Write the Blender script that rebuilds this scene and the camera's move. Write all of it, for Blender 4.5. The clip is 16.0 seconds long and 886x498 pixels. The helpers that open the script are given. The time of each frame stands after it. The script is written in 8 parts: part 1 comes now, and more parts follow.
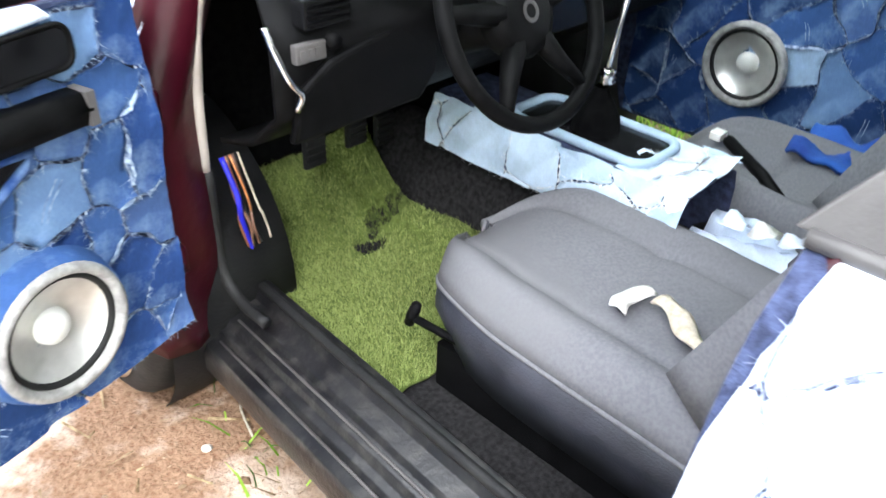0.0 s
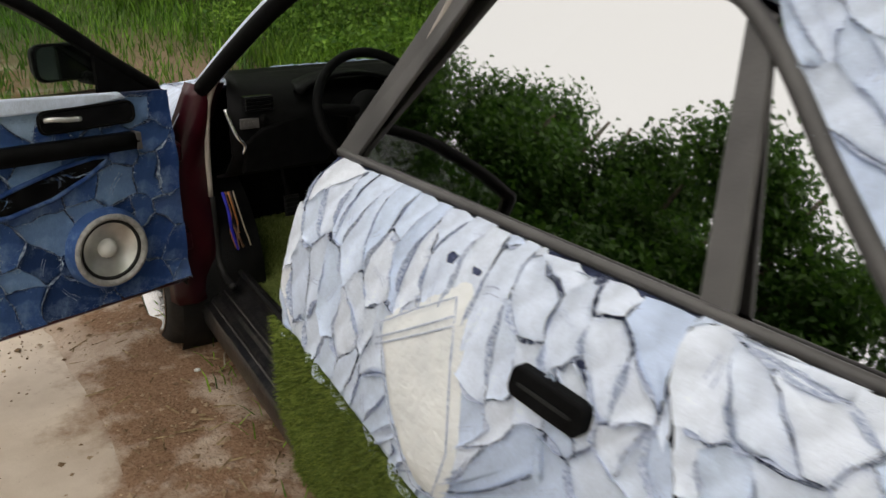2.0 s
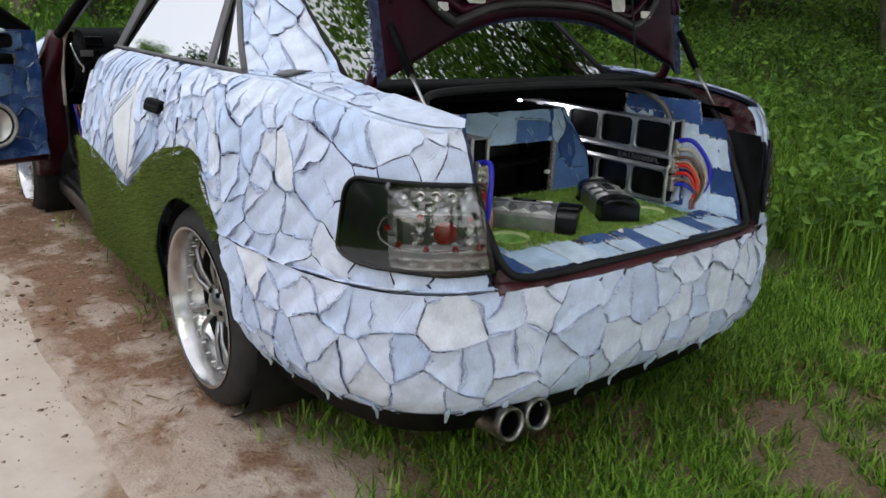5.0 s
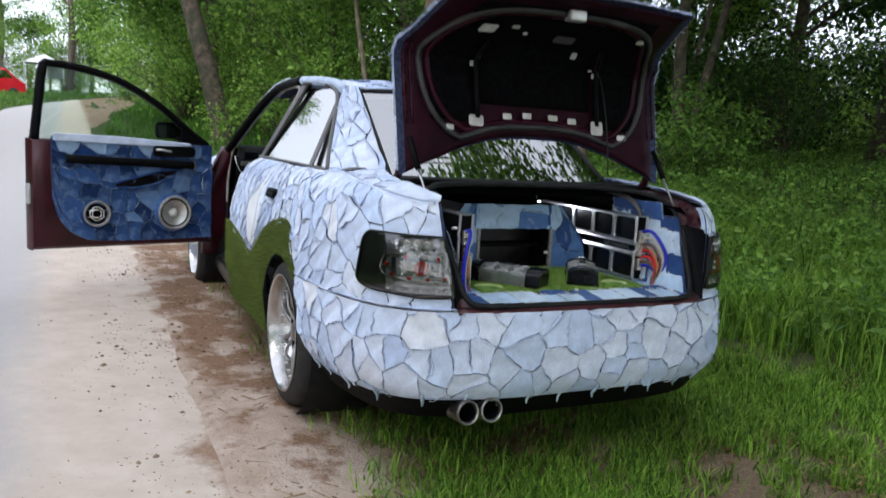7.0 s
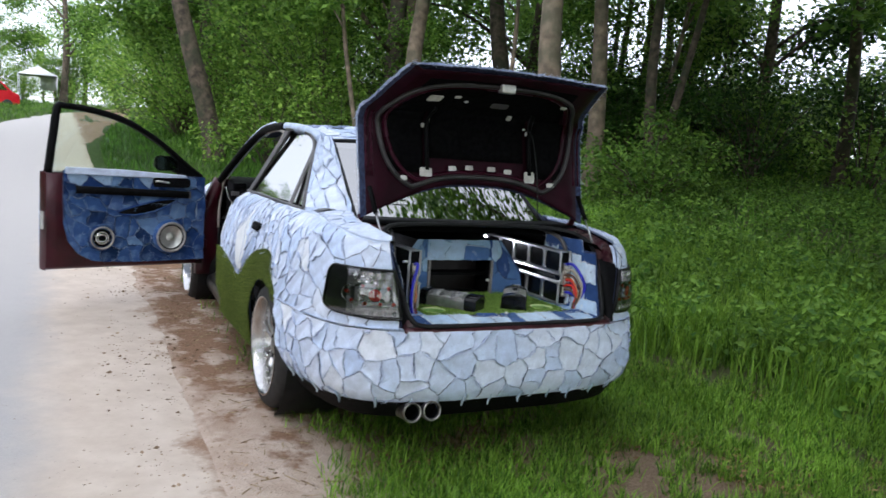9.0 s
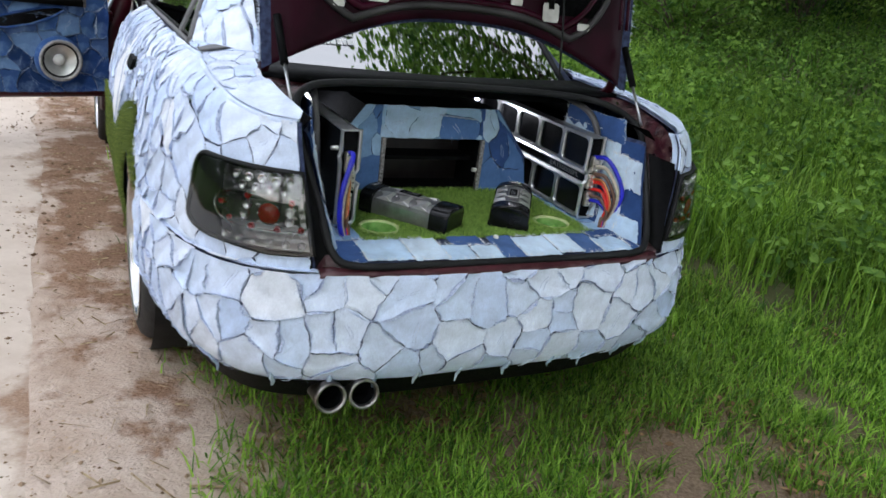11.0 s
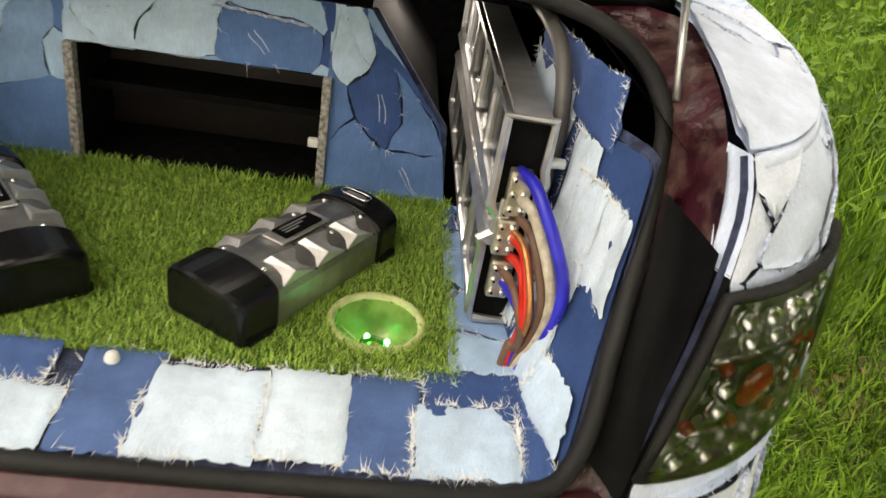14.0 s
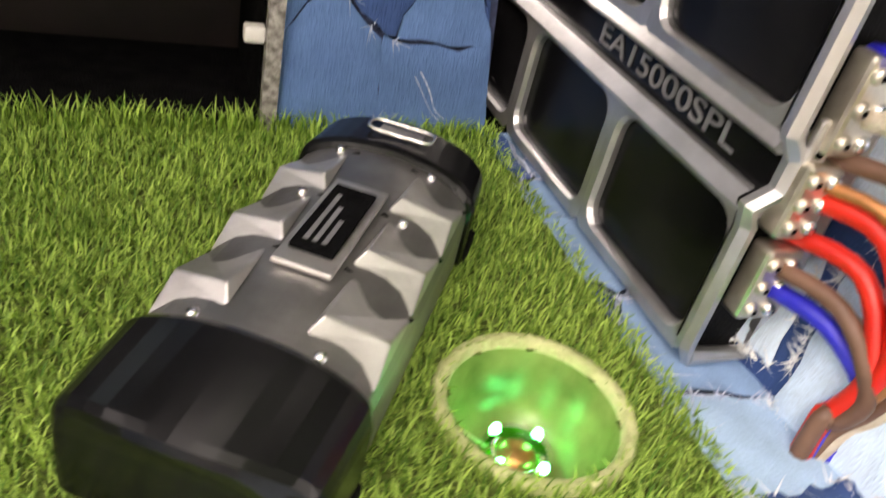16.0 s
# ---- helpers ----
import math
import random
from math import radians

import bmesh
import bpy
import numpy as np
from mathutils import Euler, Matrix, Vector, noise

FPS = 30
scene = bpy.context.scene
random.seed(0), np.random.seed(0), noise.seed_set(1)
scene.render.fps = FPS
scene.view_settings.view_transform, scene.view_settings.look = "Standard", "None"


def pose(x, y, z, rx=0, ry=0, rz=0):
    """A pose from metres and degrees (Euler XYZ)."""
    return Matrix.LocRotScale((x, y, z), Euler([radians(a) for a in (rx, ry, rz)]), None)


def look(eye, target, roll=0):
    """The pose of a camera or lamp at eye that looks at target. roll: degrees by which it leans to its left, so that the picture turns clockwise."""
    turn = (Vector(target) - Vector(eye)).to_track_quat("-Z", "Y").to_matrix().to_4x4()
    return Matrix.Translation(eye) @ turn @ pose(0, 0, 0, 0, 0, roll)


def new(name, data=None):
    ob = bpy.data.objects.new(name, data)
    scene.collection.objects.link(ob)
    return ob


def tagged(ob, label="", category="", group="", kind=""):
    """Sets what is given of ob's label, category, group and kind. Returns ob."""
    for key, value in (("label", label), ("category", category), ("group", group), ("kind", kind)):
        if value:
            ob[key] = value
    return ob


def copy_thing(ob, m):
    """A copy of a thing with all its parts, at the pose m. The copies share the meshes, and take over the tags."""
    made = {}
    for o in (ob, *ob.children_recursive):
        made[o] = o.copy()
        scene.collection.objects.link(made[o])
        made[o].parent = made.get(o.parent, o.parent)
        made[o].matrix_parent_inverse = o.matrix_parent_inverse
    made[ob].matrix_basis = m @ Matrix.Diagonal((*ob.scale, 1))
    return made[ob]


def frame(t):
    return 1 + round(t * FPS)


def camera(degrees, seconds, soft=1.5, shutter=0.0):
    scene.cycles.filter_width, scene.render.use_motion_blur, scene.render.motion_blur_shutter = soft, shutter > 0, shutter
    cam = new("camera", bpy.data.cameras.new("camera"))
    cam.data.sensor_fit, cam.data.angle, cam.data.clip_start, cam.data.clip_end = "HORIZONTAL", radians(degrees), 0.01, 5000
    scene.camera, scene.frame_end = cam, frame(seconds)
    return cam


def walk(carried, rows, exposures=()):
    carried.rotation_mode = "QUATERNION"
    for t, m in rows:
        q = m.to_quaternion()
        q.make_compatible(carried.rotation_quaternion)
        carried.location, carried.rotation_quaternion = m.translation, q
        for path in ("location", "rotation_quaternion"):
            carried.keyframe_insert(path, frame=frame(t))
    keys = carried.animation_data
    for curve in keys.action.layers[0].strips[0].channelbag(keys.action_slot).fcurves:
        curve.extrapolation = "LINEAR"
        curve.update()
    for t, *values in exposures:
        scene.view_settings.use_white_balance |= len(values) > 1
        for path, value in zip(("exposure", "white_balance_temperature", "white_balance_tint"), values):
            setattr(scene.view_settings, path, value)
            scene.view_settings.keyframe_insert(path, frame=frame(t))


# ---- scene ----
cam = camera(59.5, 16.0, shutter=0.35)
PATH = [
    (0, (-1.324, 2.045, 1.329), (-0.117, 3.178, 0.207), 2.5),
    (0.5, (-1.466, 1.753, 1.371), (-0.303, 3.079, 0.428), 2.0),
    (1, (-1.54, 1.403, 1.385), (-0.424, 2.811, 0.504), -1.0),
    (1.5, (-1.449, 1.046, 1.38), (-0.383, 2.517, 0.543), 0.3),
    (2, (-1.432, 0.692, 1.375), (-0.405, 2.259, 0.675), -0.0),
    (2.5, (-1.451, 0.33, 1.334), (-0.395, 1.902, 0.692), 1.1),
    (3, (-1.501, -0.082, 1.287), (-0.454, 1.555, 0.814), 3.4),
    (3.5, (-1.528, -0.392, 1.256), (-0.237, 1.079, 0.848), 2.7),
    (4, (-1.675, -0.716, 1.241), (-0.357, 0.707, 0.756), 1.4),
    (4.5, (-1.66, -0.979, 1.209), (-0.407, 0.49, 0.687), 2.3),
    (4.7, (-1.657, -1.084, 1.198), (-0.435, 0.385, 0.606), 2.7),
    (6.8, (-1.659, -2.138, 1.128), (-0.777, -0.374, 0.794), 3.5),
    (7, (-1.698, -2.258, 1.143), (-0.829, -0.479, 0.862), 3.4),
    (7.5, (-1.781, -2.539, 1.204), (-0.923, -0.744, 1.002), 3.2),
    (8, (-1.838, -2.756, 1.171), (-0.992, -0.952, 0.996), 3.8),
    (8.5, (-1.882, -2.916, 1.234), (-1.067, -1.102, 1.02), 3.6),
    (9, (-1.818, -2.875, 1.315), (-0.927, -1.101, 1.069), 4.1),
    (9.2, (-1.744, -2.796, 1.34), (-0.838, -1.033, 1.08), 4.5),
    (11.3, (-0.957, -1.587, 1.313), (-0.1, 0.073, 0.599), 8.0),
    (11.5, (-0.85, -1.543, 1.229), (-0.064, 0.15, 0.513), 7.2),
    (12, (-0.448, -1.477, 1.146), (0.143, 0.272, 0.376), 5.4),
    (12.5, (-0.212, -1.314, 1.097), (0.258, 0.508, 0.418), 6.4),
    (13, (0.078, -1.028, 1.174), (0.371, 0.781, 0.373), 7.4),
    (13.5, (0.214, -0.754, 1.163), (0.394, 1.021, 0.26), 9.7),
    (14, (0.264, -0.535, 1.154), (0.466, 1.185, 0.155), 10.4),
    (14.5, (0.288, -0.386, 1.151), (0.449, 1.302, 0.091), 10.4),
    (15, (0.296, -0.25, 1.097), (0.396, 1.464, 0.071), 8.9),
    (15.5, (0.194, -0.095, 0.984), (0.649, 1.555, -0.051), 12.8),
    (16, (0.085, -0.036, 0.905), (0.817, 1.459, -0.203), 14.2),
]
EXPOSURES = [
    (0.0, 3.15, 6000, 10), (0.5, 2.35, 6400, 10), (1.0, 1.0, 6700, 10), (1.5, 0.65, 6800, 10), (2.5, 0.55, 7000, 10), (3.5, 0.48, 6700, 13), (4.5, 0.72, 6200, 13),
    (7.0, 0.93, 5700, 13), (9.0, 1.0, 5700, 13), (11.5, 1.3, 5850, 12), (12.0, 1.5, 6150, 12), (13.0, 1.7, 6900, 10), (14.0, 1.9, 7800, 14), (15.0, 2.35, 7900, 14), (16.0, 2.3, 7500, 21),
]
walk(cam, [(t, look(eye, target, roll)) for t, eye, target, roll in PATH], EXPOSURES)

# ---- world and light ----
world = bpy.data.worlds.new("overcast_sky")
scene.world = world
world.use_nodes = True
wt = world.node_tree
bgn = wt.nodes["Background"]
sky = wt.nodes.new("ShaderNodeTexSky")
sky.sky_type = 'NISHITA'
sky.sun_disc = False
sky.sun_elevation, sky.sun_rotation = radians(38), radians(230)
veil = wt.nodes.new("ShaderNodeMixRGB")
veil.inputs[0].default_value = 0.72
veil.inputs[2].default_value = (9.6, 9.35, 8.9, 1)
wt.links.new(sky.outputs[0], veil.inputs[1])
wt.links.new(veil.outputs[0], bgn.inputs[0])
bgn.inputs[1].default_value = 0.13
sun = new("sun", bpy.data.lights.new("sun", 'SUN'))
sun.data.energy, sun.data.angle, sun.data.color = 0.9, radians(25), (1.0, 0.96, 0.9)
sun.matrix_world = look((-8, -10, 12), (0, 0, 0))


# ---- mesh helpers ----
def part(name, bm, mat, parent=None, label="", smooth=True, bevel=0.0, solid=0.0):
    """Links a bmesh as one mesh object, as a part of parent where one is given."""
    me = bpy.data.meshes.new(name)
    bm.to_mesh(me)
    bm.free()
    if smooth:
        for p in me.polygons:
            p.use_smooth = True
    for m in (mat if isinstance(mat, (list, tuple)) else [mat]):
        me.materials.append(m)
    ob = new(name, me)
    if parent:
        ob.parent = parent
    if label:
        ob["label"] = label
    if solid:
        md = ob.modifiers.new("thick", 'SOLIDIFY')
        md.thickness, md.offset = solid, -1
    if bevel:
        md = ob.modifiers.new("edge", 'BEVEL')
        md.width, md.segments, md.limit_method, md.angle_limit = bevel, 2, 'ANGLE', radians(35)
    return ob


def raw(name, verts, faces, mat, parent=None, label="", smooth=False):
    me = bpy.data.meshes.new(name)
    me.from_pydata(verts, [], faces)
    me.update()
    if smooth:
        for p in me.polygons:
            p.use_smooth = True
    me.materials.append(mat)
    ob = new(name, me)
    if parent:
        ob.parent = parent
    if label:
        ob["label"] = label
    return ob


def thing(name, label, category, group="", kind="", at=(0, 0, 0)):
    ob = new(name)
    ob.empty_display_size = 0.1
    ob.location = at
    return tagged(ob, label, category, group, kind)


def sheet(f, us, vs):
    bm = bmesh.new()
    g = [[bm.verts.new(f(u, v)) for v in vs] for u in us]
    for a in range(len(us) - 1):
        for b in range(len(vs) - 1):
            bm.faces.new((g[a][b], g[a + 1][b], g[a + 1][b + 1], g[a][b + 1]))
    return bm


def lin(a, b, n):
    return [a + (b - a) * i / (n - 1) for i in range(n)]


def add_box(bm, lo, hi, m=None):
    vs = [bm.verts.new(Vector((x, y, z)) if m is None else m @ Vector((x, y, z))) for x in (lo[0], hi[0]) for y in (lo[1], hi[1]) for z in (lo[2], hi[2])]
    for q in ((0, 1, 3, 2), (4, 6, 7, 5), (0, 4, 5, 1), (2, 3, 7, 6), (0, 2, 6, 4), (1, 5, 7, 3)):
        bm.faces.new([vs[i] for i in q])
    return bm


def box(lo, hi, m=None):
    return add_box(bmesh.new(), lo, hi, m)


def spline(pts, n):
    """n points on a Catmull-Rom curve through pts."""
    P = [Vector(p) for p in pts]
    P = [2 * P[0] - P[1]] + P + [2 * P[-1] - P[-2]]
    out = []
    for i in range(n):
        t = i / (n - 1) * (len(P) - 3)
        k = min(int(t), len(P) - 4)
        t -= k
        a, b, c, d = P[k:k + 4]
        out.append(0.5 * (2 * b + (c - a) * t + (2 * a - 5 * b + 4 * c - d) * t * t + (3 * b - a - 3 * c + d) * t ** 3))
    return out


def add_tube(bm, pts, r, seg=8, closed=False, cap=True):
    pts = [Vector(p) for p in pts]
    n = len(pts)
    rings = []
    side = None
    for i, p in enumerate(pts):
        d = (pts[(i + 1) % n] - pts[i - 1]) if closed else (pts[min(i + 1, n - 1)] - pts[max(i - 1, 0)])
        d.normalize()
        if side is None:
            side = d.orthogonal().normalized()
        side = (side - d * side.dot(d)).normalized()
        up = d.cross(side)
        rr = r(i / max(n - 1, 1)) if callable(r) else r
        rings.append([bm.verts.new(p + (side * math.cos(a) + up * math.sin(a)) * rr) for a in (2 * math.pi * k / seg for k in range(seg))])
    for i in range(n if closed else n - 1):
        A, B = rings[i], rings[(i + 1) % n]
        for k in range(seg):
            bm.faces.new((A[k], A[(k + 1) % seg], B[(k + 1) % seg], B[k]))
    if cap and not closed:
        bm.faces.new(rings[0][::-1])
        bm.faces.new(rings[-1])
    return bm


def tube(pts, r, seg=8, closed=False, cap=True):
    return add_tube(bmesh.new(), pts, r, seg, closed, cap)


def add_lathe(bm, prof, m=None, seg=32):
    """Turns a profile of (radius, height) round local z."""
    m = m or Matrix()
    rings = [[bm.verts.new(m @ Vector((r * math.cos(a), r * math.sin(a), h))) for a in (2 * math.pi * k / seg for k in range(seg))] for r, h in prof]
    for A, B in zip(rings, rings[1:]):
        for k in range(seg):
            bm.faces.new((A[k], A[(k + 1) % seg], B[(k + 1) % seg], B[k]))
    return bm


def lathe(prof, m=None, seg=32):
    return add_lathe(bmesh.new(), prof, m, seg)


def facing(p, n, up=(0, 0, 1)):
    """A matrix at p whose local z looks along n."""
    return Matrix.Translation(p) @ Vector(n).to_track_quat('Z', 'Y').to_matrix().to_4x4()


def prism(outline, f, depth):
    """A slab: outline of (u, v) laid by f(u, v, offset), from offset 0 to depth."""
    bm = bmesh.new()
    a = [bm.verts.new(f(u, v, 0)) for u, v in outline]
    b = [bm.verts.new(f(u, v, depth)) for u, v in outline]
    bm.faces.new(a[::-1])
    bm.faces.new(b)
    for i in range(len(a)):
        j = (i + 1) % len(a)
        bm.faces.new((a[i], a[j], b[j], b[i]))
    bmesh.ops.recalc_face_normals(bm, faces=bm.faces)
    return bm


def lerp(table, x):
    if x <= table[0][0]:
        return table[0][1]
    x0, y0 = table[0]
    for x1, y1 in table:
        if x < x1:
            return y0 + (y1 - y0) * (x - x0) / (x1 - x0)
        x0, y0 = x1, y1
    return y0


# ---- materials ----
def mat(name, rough=0.6, metal=0.0, spec=0.5):
    m = bpy.data.materials.new(name)
    m.use_nodes = True
    b = m.node_tree.nodes["Principled BSDF"]
    b.inputs["Roughness"].default_value = rough
    b.inputs["Metallic"].default_value = metal
    b.inputs["Specular IOR Level"].default_value = spec
    return m, m.node_tree.nodes, m.node_tree.links, b


def node(ns, kind, **kw):
    n = ns.new(kind)
    for k, v in kw.items():
        n.inputs[k].default_value = v
    return n


def noisy(name, c1, c2, scale, rough=0.6, metal=0.0, spec=0.5, fine=0.0, bump=0.0, detail=5.0, contrast=(0.35, 0.65), rough2=None, c3=None, scale3=1.0):
    """Two colours mixed by noise, a second large noise towards c3, and a fine bump."""
    m, ns, ls, b = mat(name, rough, metal, spec)
    tc = ns.new("ShaderNodeTexCoord")
    n1 = node(ns, "ShaderNodeTexNoise", Scale=scale, Detail=detail)
    ls.new(tc.outputs["Object"], n1.inputs["Vector"])
    r = ns.new("ShaderNodeValToRGB")
    r.color_ramp.elements[0].position, r.color_ramp.elements[1].position = contrast
    r.color_ramp.elements[0].color, r.color_ramp.elements[1].color = (*c1, 1), (*c2, 1)
    ls.new(n1.outputs[0], r.inputs[0])
    out = r.outputs[0]
    if c3:
        n3 = node(ns, "ShaderNodeTexNoise", Scale=scale3, Detail=4.0)
        ls.new(tc.outputs["Object"], n3.inputs["Vector"])
        mr = node(ns, "ShaderNodeMapRange")
        mr.inputs[1].default_value, mr.inputs[2].default_value = 0.48, 0.68
        ls.new(n3.outputs[0], mr.inputs[0])
        mx = ns.new("ShaderNodeMixRGB")
        mx.inputs[2].default_value = (*c3, 1)
        ls.new(mr.outputs[0], mx.inputs[0])
        ls.new(out, mx.inputs[1])
        out = mx.outputs[0]
    ls.new(out, b.inputs["Base Color"])
    if rough2 is not None:
        rr = node(ns, "ShaderNodeMapRange")
        rr.inputs[3].default_value, rr.inputs[4].default_value = rough, rough2
        ls.new(n1.outputs[0], rr.inputs[0])
        ls.new(rr.outputs[0], b.inputs["Roughness"])
    if bump:
        n2 = node(ns, "ShaderNodeTexNoise", Scale=fine, Detail=4.0)
        ls.new(tc.outputs["Object"], n2.inputs["Vector"])
        bp = node(ns, "ShaderNodeBump", Strength=bump, Distance=0.01)
        ls.new(n2.outputs[0], bp.inputs["Height"])
        ls.new(bp.outputs[0], b.inputs["Normal"])
    return m


def denim(name, stops, hard=False, bleach=None):
    """Washed denim: each patch takes its own shade by Object Info's random, with weave, wash streaks and faded blotches."""
    m, ns, ls, b = mat(name, 0.9, 0.0, 0.15)
    info = ns.new("ShaderNodeObjectInfo")
    ramp = ns.new("ShaderNodeValToRGB")
    el = ramp.color_ramp.elements
    ramp.color_ramp.interpolation = 'CONSTANT' if hard else 'LINEAR'
    while len(el) < len(stops):
        el.new(0.5)
    for e, (p, c) in zip(el, stops):
        e.position, e.color = p, (*c, 1)
    ls.new(info.outputs["Random"], ramp.inputs[0])
    tc = ns.new("ShaderNodeTexCoord")
    wash = node(ns, "ShaderNodeTexNoise", Scale=14.0, Detail=6.0, Roughness=0.65)
    ls.new(tc.outputs["Object"], wash.inputs["Vector"])
    w = node(ns, "ShaderNodeMapRange")
    w.inputs[1].default_value, w.inputs[2].default_value, w.inputs[3].default_value, w.inputs[4].default_value = 0.3, 0.75, 0.78, 1.22
    ls.new(wash.outputs[0], w.inputs[0])
    mp = node(ns, "ShaderNodeMapping", Scale=(1, 1, 0.12))
    ls.new(tc.outputs["Object"], mp.inputs[0])
    thr = node(ns, "ShaderNodeTexNoise", Scale=700.0, Detail=2.0)
    ls.new(mp.outputs[0], thr.inputs["Vector"])
    t = node(ns, "ShaderNodeMapRange")
    t.inputs[3].default_value, t.inputs[4].default_value = 0.8, 1.2
    ls.new(thr.outputs[0], t.inputs[0])
    mul = ns.new("ShaderNodeMath")
    mul.operation = 'MULTIPLY'
    ls.new(w.outputs[0], mul.inputs[0])
    ls.new(t.outputs[0], mul.inputs[1])
    mx = ns.new("ShaderNodeVectorMath")
    mx.operation = 'SCALE'
    base = ramp.outputs[0]
    if bleach:
        bl = node(ns, "ShaderNodeTexNoise", Scale=9.0, Detail=5.0, Roughness=0.7)
        ls.new(tc.outputs["Object"], bl.inputs["Vector"])
        br = node(ns, "ShaderNodeMapRange")
        br.inputs[1].default_value, br.inputs[2].default_value, br.inputs[4].default_value = 0.5, 0.75, 0.5
        ls.new(bl.outputs[0], br.inputs[0])
        bx = ns.new("ShaderNodeMixRGB")
        bx.inputs[2].default_value = (*bleach, 1)
        ls.new(br.outputs[0], bx.inputs[0])
        ls.new(base, bx.inputs[1])
        base = bx.outputs[0]
    ls.new(base, mx.inputs[0])
    ls.new(mul.outputs[0], mx.inputs["Scale"])
    ls.new(mx.outputs[0], b.inputs["Base Color"])
    folds = node(ns, "ShaderNodeTexNoise", Scale=22.0, Detail=3.0)
    ls.new(tc.outputs["Object"], folds.inputs["Vector"])
    b1 = node(ns, "ShaderNodeBump", Strength=0.22, Distance=0.012)
    ls.new(folds.outputs[0], b1.inputs["Height"])
    b2 = node(ns, "ShaderNodeBump", Strength=0.4, Distance=0.002)
    ls.new(thr.outputs[0], b2.inputs["Height"])
    ls.new(b1.outputs[0], b2.inputs["Normal"])
    ls.new(b2.outputs[0], b.inputs["Normal"])
    return m


def leafy(name, c1, c2, rough=0.55, trans=0.35):
    m, ns, ls, b = mat(name, rough, 0.0, 0.3)
    geo = ns.new("ShaderNodeNewGeometry")
    ramp = ns.new("ShaderNodeValToRGB")
    ramp.color_ramp.elements[0].color, ramp.color_ramp.elements[1].color = (*c1, 1), (*c2, 1)
    ls.new(geo.outputs["Random Per Island"], ramp.inputs[0])
    tc = ns.new("ShaderNodeTexCoord")
    n = node(ns, "ShaderNodeTexNoise", Scale=0.9, Detail=3.0)
    ls.new(tc.outputs["Object"], n.inputs["Vector"])
    mr = node(ns, "ShaderNodeMapRange")
    mr.inputs[1].default_value, mr.inputs[2].default_value, mr.inputs[3].default_value, mr.inputs[4].default_value = 0.3, 0.7, 0.7, 1.35
    ls.new(n.outputs[0], mr.inputs[0])
    sc = ns.new("ShaderNodeVectorMath")
    sc.operation = 'SCALE'
    ls.new(ramp.outputs[0], sc.inputs[0])
    ls.new(mr.outputs[0], sc.inputs["Scale"])
    ls.new(sc.outputs[0], b.inputs["Base Color"])
    tr = ns.new("ShaderNodeBsdfTranslucent")
    ls.new(sc.outputs[0], tr.inputs[0])
    mix = ns.new("ShaderNodeMixShader")
    mix.inputs[0].default_value = trans
    ls.new(b.outputs[0], mix.inputs[1])
    ls.new(tr.outputs[0], mix.inputs[2])
    ls.new(mix.outputs[0], ns["Material Output"].inputs[0])
    return m


def pane(name, tint, ior, rough=0.02):
    """Tinted glass: the tint is seen through, Fresnel drives the gloss."""
    m, ns, ls, b = mat(name)
    ns.remove(b)
    gl = ns.new("ShaderNodeBsdfGlossy")
    gl.inputs["Roughness"].default_value = rough
    tp = ns.new("ShaderNodeBsdfTransparent")
    tp.inputs[0].default_value = (*tint, 1)
    fr = node(ns, "ShaderNodeFresnel", IOR=ior)
    mx = ns.new("ShaderNodeMixShader")
    ls.new(fr.outputs[0], mx.inputs[0])
    ls.new(tp.outputs[0], mx.inputs[1])
    ls.new(gl.outputs[0], mx.inputs[2])
    ls.new(mx.outputs[0], ns["Material Output"].inputs[0])
    return m


def lamp_mat(name, colour, strength):
    m, ns, ls, b = mat(name)
    b.inputs["Base Color"].default_value = (*colour, 1)
    b.inputs["Emission Color"].default_value = (*colour, 1)
    b.inputs["Emission Strength"].default_value = strength
    return m


M_PATCH = denim("denim_bleached", [(0.0, (0.59, 0.69, 0.88)), (0.35, (0.67, 0.74, 0.89)), (0.7, (0.74, 0.79, 0.90)), (0.9, (0.53, 0.63, 0.84)), (1.0, (0.77, 0.79, 0.84))])
M_TRIM = denim("denim_indigo", [(0.0, (0.015, 0.038, 0.12)), (0.25, (0.022, 0.055, 0.18)), (0.45, (0.04, 0.09, 0.24)), (0.65, (0.13, 0.22, 0.40)), (0.78, (0.06, 0.11, 0.26)), (0.92, (0.30, 0.41, 0.57))], hard=True, bleach=(0.28, 0.40, 0.57))
M_BOOT = denim("denim_boot", [(0.0, (0.36, 0.52, 0.70)), (0.2, (0.10, 0.19, 0.40)), (0.4, (0.45, 0.59, 0.74)), (0.58, (0.045, 0.09, 0.24)), (0.78, (0.22, 0.35, 0.55))], hard=True)
M_PALE = denim("denim_pale_blue", [(0.0, (0.36, 0.47, 0.60)), (0.5, (0.46, 0.57, 0.69)), (1.0, (0.55, 0.64, 0.74))])
M_NAVY = denim("denim_navy", [(0.0, (0.03, 0.065, 0.18)), (0.5, (0.05, 0.10, 0.26)), (1.0, (0.08, 0.14, 0.30))])
M_ICE = denim("denim_ice_blue", [(0.0, (0.46, 0.60, 0.76)), (0.5, (0.54, 0.67, 0.80)), (1.0, (0.60, 0.70, 0.80))])
M_THREAD = noisy("white_thread", (0.55, 0.60, 0.66), (0.80, 0.80, 0.78), 60, 0.95)
M_POCKET = noisy("pocket_cloth", (0.76, 0.78, 0.80), (0.84, 0.85, 0.86), 14, 0.92, spec=0.1, fine=60, bump=0.5)
